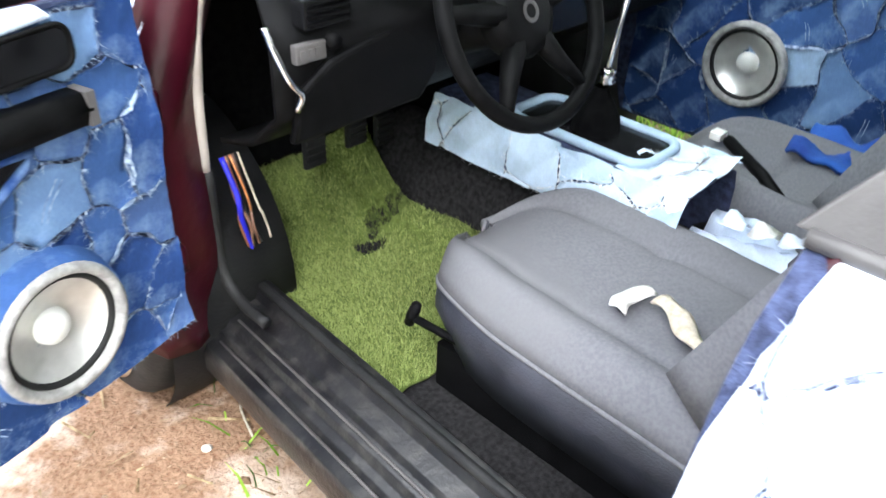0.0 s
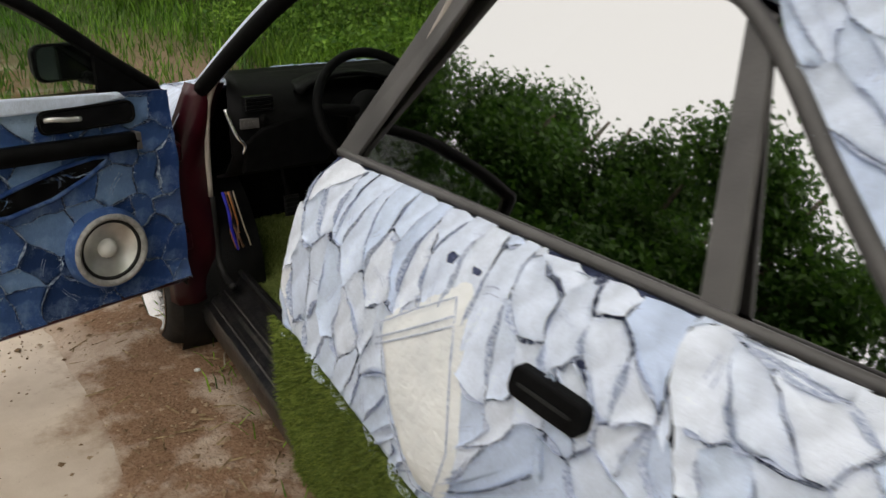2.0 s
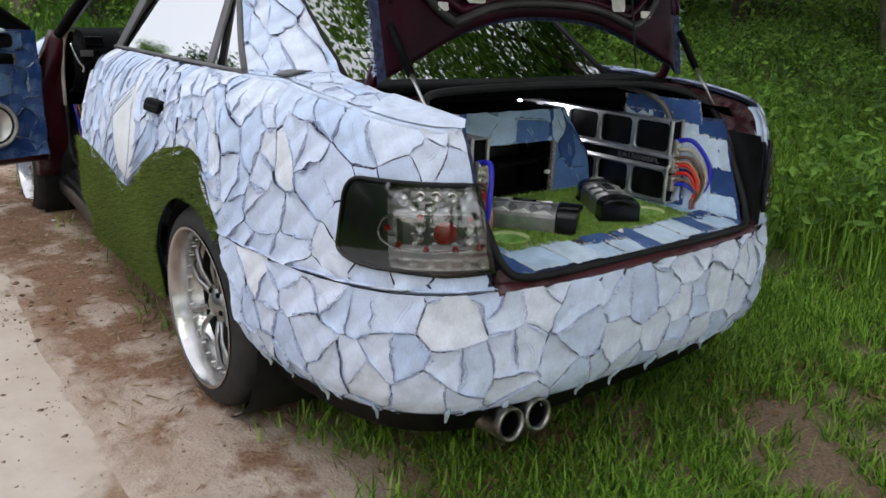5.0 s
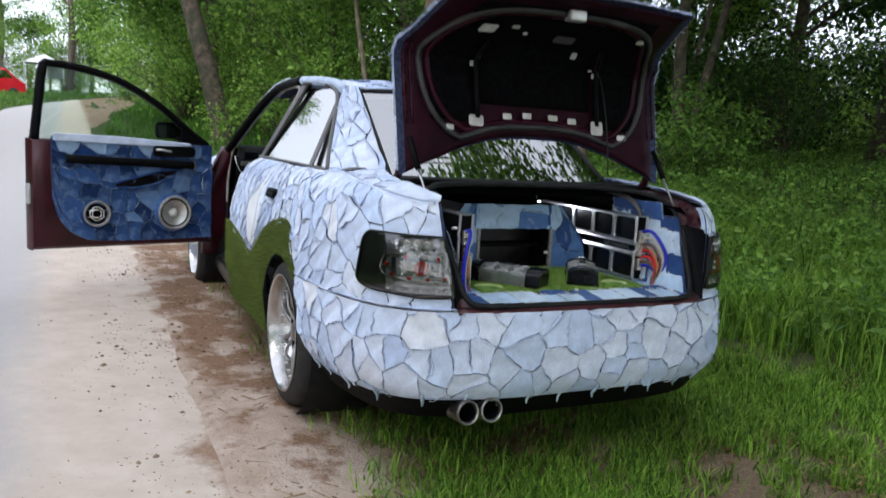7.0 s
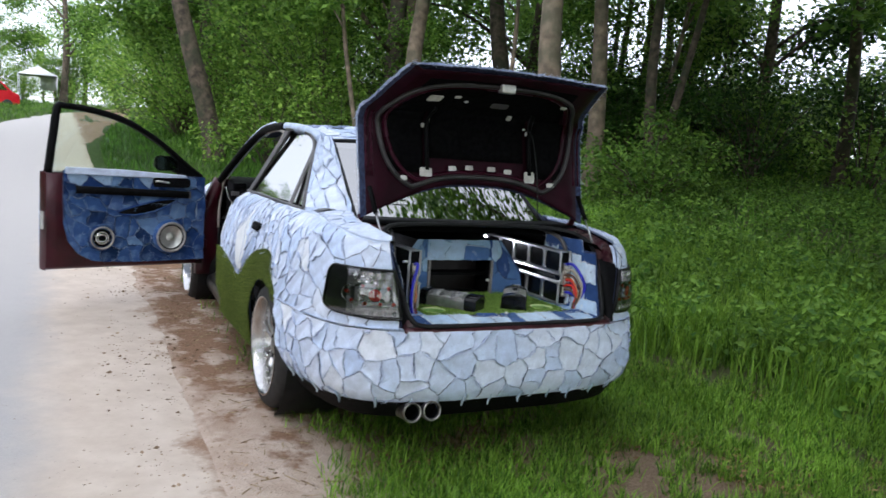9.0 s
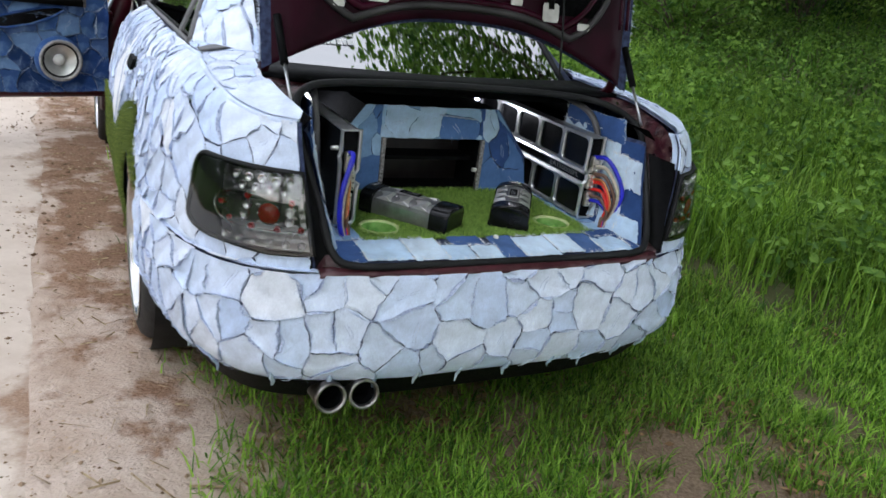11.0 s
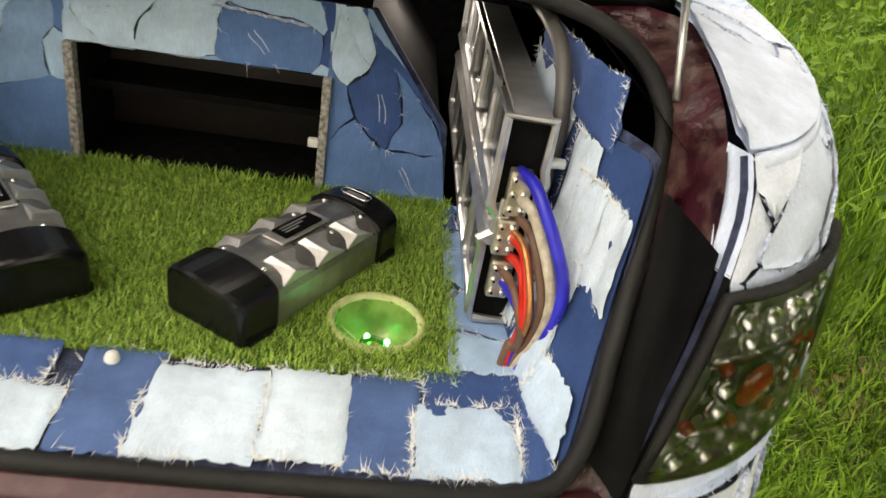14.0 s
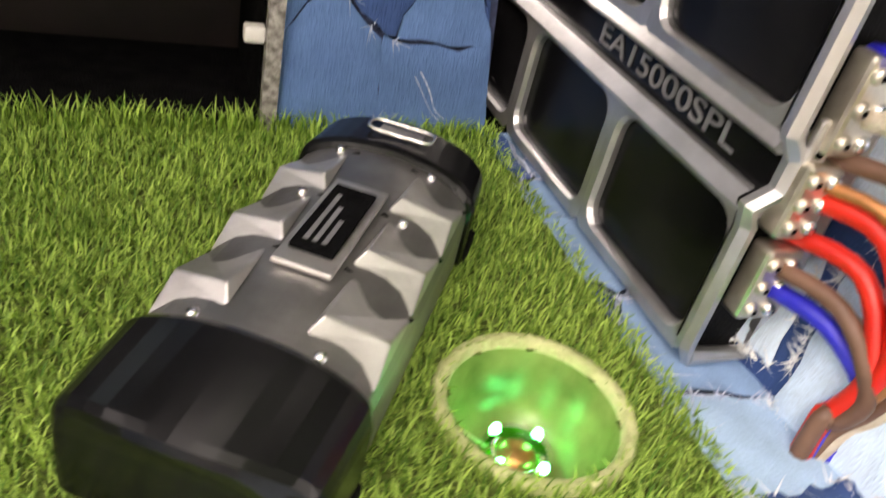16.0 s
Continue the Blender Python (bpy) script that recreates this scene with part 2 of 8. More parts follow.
M_SEAM = noisy("dark_under_cloth", (0.016, 0.022, 0.055), (0.055, 0.072, 0.15), 60, 0.95, fine=300, bump=0.4)
M_FRAY = noisy("frayed_thread", (0.20, 0.26, 0.44), (0.72, 0.77, 0.88), 240, 0.95, contrast=(0.3, 0.7))
M_FRAYD = noisy("frayed_blue_thread", (0.05, 0.08, 0.18), (0.42, 0.52, 0.66), 90, 0.95)
M_MAROON = noisy("maroon_paint", (0.024, 0.0015, 0.005), (0.05, 0.004, 0.010), 6, 0.22, 0.0, 0.3, fine=18, bump=0.3, rough2=0.5)
M_CRUMPLE = noisy("uneven_maroon_paint", (0.016, 0.002, 0.005), (0.05, 0.008, 0.014), 22, 0.16, 0.0, 0.45, fine=26, bump=1.0, rough2=0.45, c3=(0.09, 0.05, 0.045), scale3=30)
M_LIP = noisy("scuffed_maroon_lip", (0.036, 0.006, 0.010), (0.072, 0.016, 0.022), 14, 0.28, 0.0, 0.5, fine=60, bump=0.05, rough2=0.55, c3=(0.10, 0.045, 0.048), scale3=25)
# maroon of the lid's inner skin, darker and less glossy than M_LIDPAINT
M_LIDDULL = noisy("dull_maroon_paint", (0.011, 0.0012, 0.004), (0.024, 0.003, 0.009), 8, 0.32, 0.0, 0.1, fine=40, bump=0.1, rough2=0.55)
M_LIDPAINT = noisy("dark_maroon_paint", (0.020, 0.002, 0.007), (0.040, 0.004, 0.014), 6, 0.2, 0.0, 0.16, fine=40, bump=0.05, rough2=0.35)
M_BLACK = noisy("black_plastic", (0.0018, 0.0018, 0.002), (0.005, 0.005, 0.0055), 30, 0.45, spec=0.08, fine=400, bump=0.15, rough2=0.7)
M_RUBBER = noisy("black_rubber", (0.007, 0.007, 0.008), (0.016, 0.016, 0.016), 12, 0.6, spec=0.25, fine=150, bump=0.15)
M_FELT = noisy("black_felt", (0.002, 0.002, 0.0025), (0.006, 0.006, 0.0065), 50, 0.95, spec=0.05, fine=500, bump=0.5)
M_GREYTRIM = noisy("worn_grey_trim", (0.055, 0.051, 0.051), (0.095, 0.089, 0.088), 8, 0.45, fine=200, bump=0.08)
M_SILL = noisy("scuffed_sill_plastic", (0.005, 0.005, 0.006), (0.013, 0.013, 0.014), 9, 0.2, spec=0.55, fine=90, bump=0.15, rough2=0.5, c3=(0.03, 0.028, 0.027), scale3=30)
M_NICKEL = noisy("warm_nickel", (0.55, 0.50, 0.42), (0.72, 0.67, 0.58), 60, 0.25, 0.9, rough2=0.45)
M_CHROME = noisy("polished_rim", (0.72, 0.71, 0.70), (0.85, 0.84, 0.83), 9, 0.12, 1.0, rough2=0.3)
M_RIMLIP = noisy("polished_rim_lip", (0.44, 0.43, 0.42), (0.56, 0.55, 0.54), 9, 0.16, 1.0, rough2=0.34)
M_RIM = noisy("silver_rim", (0.28, 0.28, 0.28), (0.42, 0.42, 0.41), 20, 0.3, 1.0, rough2=0.42)
M_STEEL = noisy("brushed_steel", (0.66, 0.65, 0.63), (0.82, 0.81, 0.79), 25, 0.3, 0.72, rough2=0.5)
# capacitor case: same metal as the facets, its darker reflection put into the colour
M_ALUDIM = noisy("dim_reflecting_case", (0.27, 0.262, 0.258), (0.40, 0.39, 0.38), 30, 0.32, 0.9, fine=260, bump=0.08, rough2=0.48)
M_ALU = noisy("cast_aluminium", (0.58, 0.565, 0.555), (0.74, 0.725, 0.71), 40, 0.34, 0.88, fine=260, bump=0.06, rough2=0.5, c3=(0.50, 0.48, 0.47), scale3=14)
M_SILVER = noisy("silver_casting", (0.46, 0.46, 0.47), (0.60, 0.60, 0.61), 30, 0.34, 0.85, fine=200, bump=0.05)
M_IRON = noisy("brake_iron", (0.035, 0.033, 0.032), (0.08, 0.074, 0.07), 18, 0.5, 0.6)
M_TYRE = noisy("tyre_rubber", (0.010, 0.010, 0.010), (0.024, 0.023, 0.022), 20, 0.7, fine=120, bump=0.2)
M_SEAT = noisy("grey_seat_cloth", (0.13, 0.13, 0.143), (0.163, 0.163, 0.176), 160, 0.92, spec=0.15, fine=700, bump=0.35, c3=(0.15, 0.149, 0.158), scale3=3)
M_SEATSIDE = noisy("navy_seat_vinyl", (0.012, 0.014, 0.022), (0.03, 0.032, 0.045), 15, 0.55, fine=200, bump=0.2)
M_CARPET = noisy("dark_carpet", (0.012, 0.0115, 0.012), (0.03, 0.029, 0.03), 90, 0.95, spec=0.1, fine=500, bump=0.6)
M_TURF = leafy("artificial_turf", (0.06, 0.16, 0.014), (0.50, 0.70, 0.15), 0.55, 0.25)
M_TURFBASE = noisy("turf_backing", (0.07, 0.10, 0.016), (0.13, 0.17, 0.035), 60, 0.95, fine=200, bump=0.6)
M_MAT = leafy("turf_mat_blades", (0.17, 0.22, 0.06), (0.36, 0.42, 0.14), 0.7, 0.2)
M_TURFD = leafy("body_turf", (0.05, 0.085, 0.010), (0.24, 0.30, 0.06), 0.65, 0.2)
M_TURFDB = noisy("body_turf_backing", (0.03, 0.05, 0.008), (0.055, 0.085, 0.015), 60, 0.95, fine=200, bump=0.6)
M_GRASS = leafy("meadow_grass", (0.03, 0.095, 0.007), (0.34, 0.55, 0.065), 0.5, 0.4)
# darker copy of the meadow grass, the trees' shade put into its colour
M_GRASSDIM = leafy("shaded_grass", (0.022, 0.075, 0.007), (0.16, 0.31, 0.035), 0.5, 0.4)
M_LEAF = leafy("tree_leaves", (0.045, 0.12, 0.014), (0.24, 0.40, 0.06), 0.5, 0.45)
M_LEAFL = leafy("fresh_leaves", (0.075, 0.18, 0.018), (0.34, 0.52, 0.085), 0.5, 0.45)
# darker copy of the tree leaves: wood shade and backlight put into the colour
M_LEAFSHADE = leafy("shade_toned_leaves", (0.018, 0.055, 0.008), (0.08, 0.17, 0.024), 0.5, 0.4)
M_BARKPALE = noisy("tan_bark", (0.13, 0.10, 0.07), (0.26, 0.20, 0.14), 7, 0.9, fine=25, bump=0.8, c3=(0.10, 0.10, 0.06), scale3=2.0)
M_BARK = noisy("bark", (0.045, 0.035, 0.025), (0.15, 0.115, 0.08), 9, 0.9, fine=25, bump=0.9, c3=(0.05, 0.055, 0.03), scale3=2.5)
M_GLASS = pane("tinted_glass", (0.03, 0.033, 0.03), 11.0)
M_CLEAR = pane("clear_glass", (0.80, 0.86, 0.82), 1.5)
M_REARGLASS = pane("rear_glass", (0.05, 0.055, 0.05), 4.5)
M_LENS = pane("lamp_lens", (0.88, 0.88, 0.88), 2.0)
M_SMOKE = noisy("smoked_chrome", (0.05, 0.05, 0.05), (0.10, 0.10, 0.10), 4, 0.18, 0.5, rough2=0.3)
M_DIMCHROME = noisy("dim_reflector", (0.30, 0.29, 0.29), (0.42, 0.41, 0.40), 12, 0.2, 0.95, rough2=0.35)
M_CONE = noisy("metal_cone", (0.50, 0.49, 0.47), (0.66, 0.65, 0.62), 18, 0.3, 0.6)
M_MIRROR, _, _, _b = mat("mirror_silver", 0.02, 1.0)
_b.inputs["Base Color"].default_value = (0.8, 0.85, 0.82, 1)
M_RED = noisy("red_insulation", (0.55, 0.012, 0.008), (0.7, 0.03, 0.015), 20, 0.35)
M_REDLENS = noisy("red_lens", (0.35, 0.008, 0.01), (0.5, 0.02, 0.02), 40, 0.15)
M_BLUE = noisy("blue_insulation", (0.012, 0.012, 0.38), (0.03, 0.03, 0.55), 20, 0.35)
M_TAN = noisy("tan_braid", (0.42, 0.36, 0.27), (0.6, 0.54, 0.44), 80, 0.6, fine=400, bump=0.4)
M_BROWN = noisy("brown_insulation", (0.11, 0.055, 0.035), (0.17, 0.09, 0.06), 30, 0.5)
M_COPPER = noisy("copper_wire", (0.55, 0.22, 0.08), (0.7, 0.32, 0.14), 60, 0.35, 0.8)
M_WHITE = noisy("off_white_plastic", (0.62, 0.61, 0.58), (0.75, 0.74, 0.71), 15, 0.5, fine=100, bump=0.05)
# off-white colour that stands for daylight in the lid's cut-outs
M_CUTLIGHT = noisy("pale_cutout_light", (0.5, 0.48, 0.44), (0.7, 0.68, 0.64), 25, 0.8, fine=60, bump=0.4)
M_STRIP = noisy("aged_seal_strip", (0.33, 0.29, 0.26), (0.46, 0.41, 0.37), 12, 0.7, fine=80, bump=0.1)
M_LED = lamp_mat("green_led", (0.02, 1.0, 0.25), 7.0)
M_BULB = lamp_mat("white_lamp", (0.95, 0.97, 1.0), 40.0)
M_GREENCUP = pane("green_cup", (0.25, 0.8, 0.2), 1.4)
M_RINGTURF = noisy("cut_turf_rim", (0.42, 0.46, 0.20), (0.58, 0.6, 0.30), 60, 0.8, fine=200, bump=0.4)
M_REDCAR = noisy("red_car_paint", (0.50, 0.012, 0.02), (0.6, 0.02, 0.03), 3, 0.25)
M_TENT = noisy("white_canvas", (0.7, 0.7, 0.7), (0.8, 0.8, 0.8), 2, 0.8)


def ground_mat():
    m, ns, ls, b = mat("soil_and_grass", 0.95, 0, 0.15)
    tc = ns.new("ShaderNodeTexCoord")
    xyz = ns.new("ShaderNodeSeparateXYZ")
    ls.new(tc.outputs["Object"], xyz.inputs[0])

    def rng(src, a, b2, lo=0.0, hi=1.0):
        n = node(ns, "ShaderNodeMapRange")
        n.inputs[1].default_value, n.inputs[2].default_value, n.inputs[3].default_value, n.inputs[4].default_value = a, b2, lo, hi
        ls.new(src, n.inputs[0])
        return n.outputs[0]

    def mixc(f, a, b2):
        n = ns.new("ShaderNodeMixRGB")
        ls.new(f, n.inputs[0])
        for k, c in ((1, a), (2, b2)):
            if isinstance(c, tuple):
                n.inputs[k].default_value = (*c, 1)
            else:
                ls.new(c, n.inputs[k])
        return n.outputs[0]

    def nz(scale, detail=5.0):
        n = node(ns, "ShaderNodeTexNoise", Scale=scale, Detail=detail, Roughness=0.6)
        ls.new(tc.outputs["Object"], n.inputs["Vector"])
        return n.outputs[0]

    big, mid, fine = nz(1.3), nz(7), nz(90)
    sand = mixc(rng(mid, 0.35, 0.65), (0.44, 0.33, 0.25), (0.58, 0.47, 0.385))
    brown = mixc(rng(fine, 0.35, 0.62), (0.20, 0.112, 0.066), (0.31, 0.195, 0.125))
    bare = ns.new("ShaderNodeMath")
    bare.operation = 'ADD'
    ls.new(nz(4.5, 8.0), bare.inputs[0])
    ls.new(rng(xyz.outputs[1], 1.6, 0.4, 0.0, 0.16), bare.inputs[1])
    litter = mixc(rng(bare.outputs[0], 0.50, 0.60), brown, sand)
    wob = ns.new("ShaderNodeMath")
    wob.operation = 'MULTIPLY_ADD'
    wob.inputs[1].default_value = 0.55
    ls.new(big, wob.inputs[0])
    ls.new(xyz.outputs[0], wob.inputs[2])
    wob2 = ns.new("ShaderNodeMath")
    wob2.operation = 'MULTIPLY_ADD'
    wob2.inputs[1].default_value = 0.45
    ls.new(mid, wob2.inputs[0])
    ls.new(wob.outputs[0], wob2.inputs[2])
    ey = rng(xyz.outputs[1], 0.9, -0.5, 0.0, 0.45)
    es = ns.new("ShaderNodeMath")
    es.operation = 'SUBTRACT'
    ls.new(wob2.outputs[0], es.inputs[0])
    ls.new(ey, es.inputs[1])
    edge = es.outputs[0]
    verge = mixc(rng(edge, -0.75, -0.62), sand, litter)
    soil = mixc(rng(fine, 0.3, 0.7), (0.15, 0.10, 0.065), (0.34, 0.245, 0.175))
    col = mixc(rng(edge, -0.30, -0.08), verge, soil)
    col = mixc(rng(xyz.outputs[0], 0.9, 2.0, 0.0, 0.8), col, (0.05, 0.075, 0.02))
    back = rng(xyz.outputs[0], -4.6, -4.2, 1.0, 0.0)
    col = mixc(back, col, (0.06, 0.09, 0.025))
    col = mixc(rng(xyz.outputs[1], 9.0, 13.0), col, (0.06, 0.09, 0.025))
    ls.new(col, b.inputs["Base Color"])
    bp = node(ns, "ShaderNodeBump", Strength=0.6, Distance=0.02)
    ls.new(fine, bp.inputs["Height"])
    bp2 = node(ns, "ShaderNodeBump", Strength=0.5, Distance=0.06)
    ls.new(mid, bp2.inputs["Height"])
    ls.new(bp.outputs[0], bp2.inputs["Normal"])
    ls.new(bp2.outputs[0], b.inputs["Normal"])
    return m


M_GROUND = ground_mat()


def road_mat():
    """Grey asphalt on the far side, sand drifted over it towards the verge."""
    m, ns, ls, b = mat("dusty_asphalt", 0.9, 0, 0.2)
    tc = ns.new("ShaderNodeTexCoord")
    xyz = ns.new("ShaderNodeSeparateXYZ")
    ls.new(tc.outputs["Object"], xyz.inputs[0])

    def nz(scale, detail=5.0):
        n = node(ns, "ShaderNodeTexNoise", Scale=scale, Detail=detail, Roughness=0.65)
        ls.new(tc.outputs["Object"], n.inputs["Vector"])
        return n.outputs[0]

    def ramp(src, lo, hi, c1, c2):
        r = ns.new("ShaderNodeValToRGB")
        r.color_ramp.elements[0].position, r.color_ramp.elements[1].position = lo, hi
        r.color_ramp.elements[0].color, r.color_ramp.elements[1].color = (*c1, 1), (*c2, 1)
        ls.new(src, r.inputs[0])
        return r.outputs[0]
    big, mid, fine = nz(1.1), nz(6.0), nz(140.0)
    grey = ramp(fine, 0.3, 0.7, (0.405, 0.385, 0.375), (0.50, 0.48, 0.465))
    sand = ramp(mid, 0.32, 0.68, (0.55, 0.455, 0.37), (0.65, 0.555, 0.465))
    w1 = ns.new("ShaderNodeMath")
    w1.operation = 'MULTIPLY_ADD'
    w1.inputs[1].default_value = 0.3
    ls.new(big, w1.inputs[0])
    ls.new(xyz.outputs[0], w1.inputs[2])
    w2 = ns.new("ShaderNodeMath")
    w2.operation = 'MULTIPLY_ADD'
    w2.inputs[1].default_value = 0.15
    ls.new(mid, w2.inputs[0])
    ls.new(w1.outputs[0], w2.inputs[2])
    f = node(ns, "ShaderNodeMapRange")
    f.interpolation_type = 'SMOOTHSTEP'
    f.inputs[1].default_value, f.inputs[2].default_value, f.inputs[3].default_value, f.inputs[4].default_value = -1.85, -1.5, 0.05, 1.0
    ls.new(w2.outputs[0], f.inputs[0])
    back = node(ns, "ShaderNodeMapRange")
    back.interpolation_type = 'SMOOTHSTEP'
    back.inputs[1].default_value, back.inputs[2].default_value, back.inputs[3].default_value, back.inputs[4].default_value = -0.98, -0.82, 1.0, 0.6
    ls.new(w2.outputs[0], back.inputs[0])
    fx = ns.new("ShaderNodeMath")
    fx.operation = 'MULTIPLY'
    ls.new(f.outputs[0], fx.inputs[0])
    ls.new(back.outputs[0], fx.inputs[1])
    mx = ns.new("ShaderNodeMixRGB")
    ls.new(fx.outputs[0], mx.inputs[0])
    ls.new(grey, mx.inputs[1])
    ls.new(sand, mx.inputs[2])
    dirt = ns.new("ShaderNodeMath")
    dirt.operation = 'MULTIPLY_ADD'
    dirt.inputs[1].default_value = 0.9
    ls.new(nz(2.4, 7.0), dirt.inputs[0])
    ls.new(xyz.outputs[0], dirt.inputs[2])
    df = node(ns, "ShaderNodeMapRange")
    df.inputs[1].default_value, df.inputs[2].default_value, df.inputs[4].default_value = -0.80, -0.68, 0.9
    ls.new(dirt.outputs[0], df.inputs[0])
    md = ns.new("ShaderNodeMixRGB")
    ls.new(df.outputs[0], md.inputs[0])
    ls.new(mx.outputs[0], md.inputs[1])
    ls.new(ramp(fine, 0.35, 0.62, (0.20, 0.112, 0.066), (0.33, 0.21, 0.135)), md.inputs[2])
    crumb = node(ns, "ShaderNodeMapRange")
    crumb.inputs[1].default_value, crumb.inputs[2].default_value, crumb.inputs[4].default_value = 0.66, 0.74, 0.5
    ls.new(nz(38.0, 3.0), crumb.inputs[0])
    mc = ns.new("ShaderNodeMixRGB")
    mc.inputs[2].default_value = (0.22, 0.15, 0.10, 1)
    ls.new(crumb.outputs[0], mc.inputs[0])
    ls.new(md.outputs[0], mc.inputs[1])
    ls.new(mc.outputs[0], b.inputs["Base Color"])
    bp = node(ns, "ShaderNodeBump", Strength=0.25, Distance=0.006)
    ls.new(fine, bp.inputs["Height"])
    ls.new(bp.outputs[0], b.inputs["Normal"])
    return m


M_ROAD = road_mat()


# ---- ground and road ----
def height(x, y):
    z = -0.06 + 0.04 * (min(y, 5) - 0.93) + 0.052 * max(0, min(y, 60) - 5) if y > -12 else -0.06 - 0.04 * 12.93
    z += 0.085 * max(0.0, min(x, 16.0) - 1.4)
    return z


def spread(near, far, n0, n1):
    a = lin(-near, near, n0)
    b = [near * (far / near) ** (i / n1) for i in range(1, n1 + 1)]
    return [-v for v in b[::-1]] + a + b


def rough_ground(x, y):
    bump = 0.03 * noise.noise((x * 0.9, y * 0.9, 0.3)) + 0.012 * noise.noise((x * 4, y * 4, 1.7))
    flat = lerp([(-1.4, 0.0), (-1.0, 1.0)], x)
    return (x, y, height(x, y) + bump * (flat if x > -4.4 else 1) - (0.03 if -4.3 < x < -1.2 else 0))


gx = spread(7, 900, 150, 14)
gy = spread(9, 900, 170, 14)
ground = part("ground", sheet(rough_ground, gx, gy), M_GROUND)
tagged(ground, "sandy verge and dark soil under meadow grass", "ground", kind="structure")


def road_mid(y):
    return -2.75 + (0.0035 * max(0, y - 12) ** 2 if y < 60 else 8.06 + 0.35 * (y - 60))


def road_pt(u, y):
    w = 1.66 + 0.24 * noise.noise((y * 0.9, u * 2, 5.0)) * abs(u) ** 4 + 0.07 * noise.noise((y * 4, u * 2, 9.0)) * abs(u) ** 4 + 0.03 * noise.noise((y * 14, u * 2, 3.0)) * abs(u) ** 4
    x = road_mid(y) + u * w
    return (x, y, height(min(x, 1.4), y) + 0.008 - 0.022 * abs(u) ** 9)


road = part("road", sheet(road_pt, lin(-1, 1, 15), lin(-40, 20, 400) + lin(20.5, 120, 90)), M_ROAD)
tagged(road, "narrow grey asphalt lane dusted with pale sand", "road", kind="structure")


# ---- car: plan and section ----
PLAN = [(0, -0.05), (-0.30, -0.045), (-0.54, -0.005), (-0.69, 0.07), (-0.79, 0.21), (-0.85, 0.43), (-0.878, 0.72), (-0.878, 1.2), (-0.872, 2.2), (-0.868, 3.1), (-0.852, 3.7), (-0.80, 4.15), (-0.68, 4.36), (-0.40, 4.45), (0, 4.47)]
_pl = [(p.x, p.y) for p in spline([(x, y, 0) for x, y in PLAN], 420)]
_sl = [0.0]
for _a, _b2 in zip(_pl, _pl[1:]):
    _sl.append(_sl[-1] + math.hypot(_b2[0] - _a[0], _b2[1] - _a[1]))
S_END = _sl[-1]
_sx, _sy = [p[0] for p in _pl], [p[1] for p in _pl]


_tn = np.linspace(0, S_END, 3001)
TX, TY = np.interp(_tn, _sl, _sx).tolist(), np.interp(_tn, _sl, _sy).tolist()
_nx, _ny = np.gradient(np.interp(_tn, _sl, _sy)), -np.gradient(np.interp(_tn, _sl, _sx))
_kn = 1.0 / np.hypot(_nx, _ny) * np.where(-_nx + _ny * np.where(np.array(TY) < 2, -1, 1) < 0, -1, 1)
NX, NY = (_nx * _kn).tolist(), (_ny * _kn).tolist()
_yn = np.linspace(_sy[0], _sy[-1], 4001)
TS = np.interp(_yn, _sy, _sl).tolist()


def grid_at(s):
    k = max(0.0, min(2999.999, s / S_END * 3000))
    i = int(k)
    return i, k - i


def plan(s):
    i, t = grid_at(s)
    return TX[i] + (TX[i + 1] - TX[i]) * t, TY[i] + (TY[i + 1] - TY[i]) * t


def s_at(y):
    """Way along the plan from the rear centre to the flank at y."""
    k = max(0.0, min(3999.999, (y - _sy[0]) / (_sy[-1] - _sy[0]) * 4000))
    i = int(k)
    return TS[i] + (TS[i + 1] - TS[i]) * (k - i)


def top_z(y):
    return lerp([(-0.05, 0.925), (0.06, 0.93), (0.3, 0.962), (0.65, 0.988), (0.9, 0.98), (2.2, 0.98), (3.2, 0.975), (3.8, 0.93), (4.3, 0.80)], y)


def inset(z, y):
    d = top_z(y) - z
    a = lerp([(-0.02, 0.20), (0.0, 0.165), (0.02, 0.125), (0.05, 0.09), (0.11, 0.055), (0.17, 0.035), (0.27, 0.012), (0.36, 0.0), (0.6, 0.0), (0.72, 0.03)], d)
    return a * lerp([(0.0, 0.35), (0.25, 0.6), (0.65, 1.0)], y)


def flank(s, z, off=0.0, side=-1, bumper=0.0):
    i, t = grid_at(s)
    x, y = TX[i] + (TX[i + 1] - TX[i]) * t, TY[i] + (TY[i + 1] - TY[i]) * t
    k = off + bumper - inset(z, y)
    return Vector(((x + NX[i] * k) * (1 if side < 0 else -1), y + NY[i] * k, z))


AX_R, AX_F, WZ, WR = 0.961, 3.585, 0.278, 0.318


def arch(y):
    a = 0.0
    for ax in (AX_R, AX_F):
        d = 0.352 ** 2 - (y - ax) ** 2
        if d > 0:
            a = max(a, WZ + math.sqrt(d))
    return a


_le = [(0.74, 0.56), (0.83, 0.66), (0.87, 0.725), (1.0, 0.75), (1.2, 0.712), (1.36, 0.645), (1.50, 0.53), (1.60, 0.508), (1.8, 0.55), (2.1, 0.60), (2.3, 0.60), (3.0, 0.55), (3.3, 0.62), (3.6, 0.72), (3.9, 0.62), (4.3, 0.5)]
LOW_EDGE = [(y, sum(lerp(_le, y + 0.035 * k) * math.exp(-k * k / 2) for k in (-2, -1, 0, 1, 2)) / 2.483) for y in lin(0.74, 4.3, 150)]


def denim_low(y):
    """Lower edge of the cloth on the flank."""
    return lerp(LOW_EDGE, y) + 0.006 * noise.noise((y * 24, 0.0, 4.0))


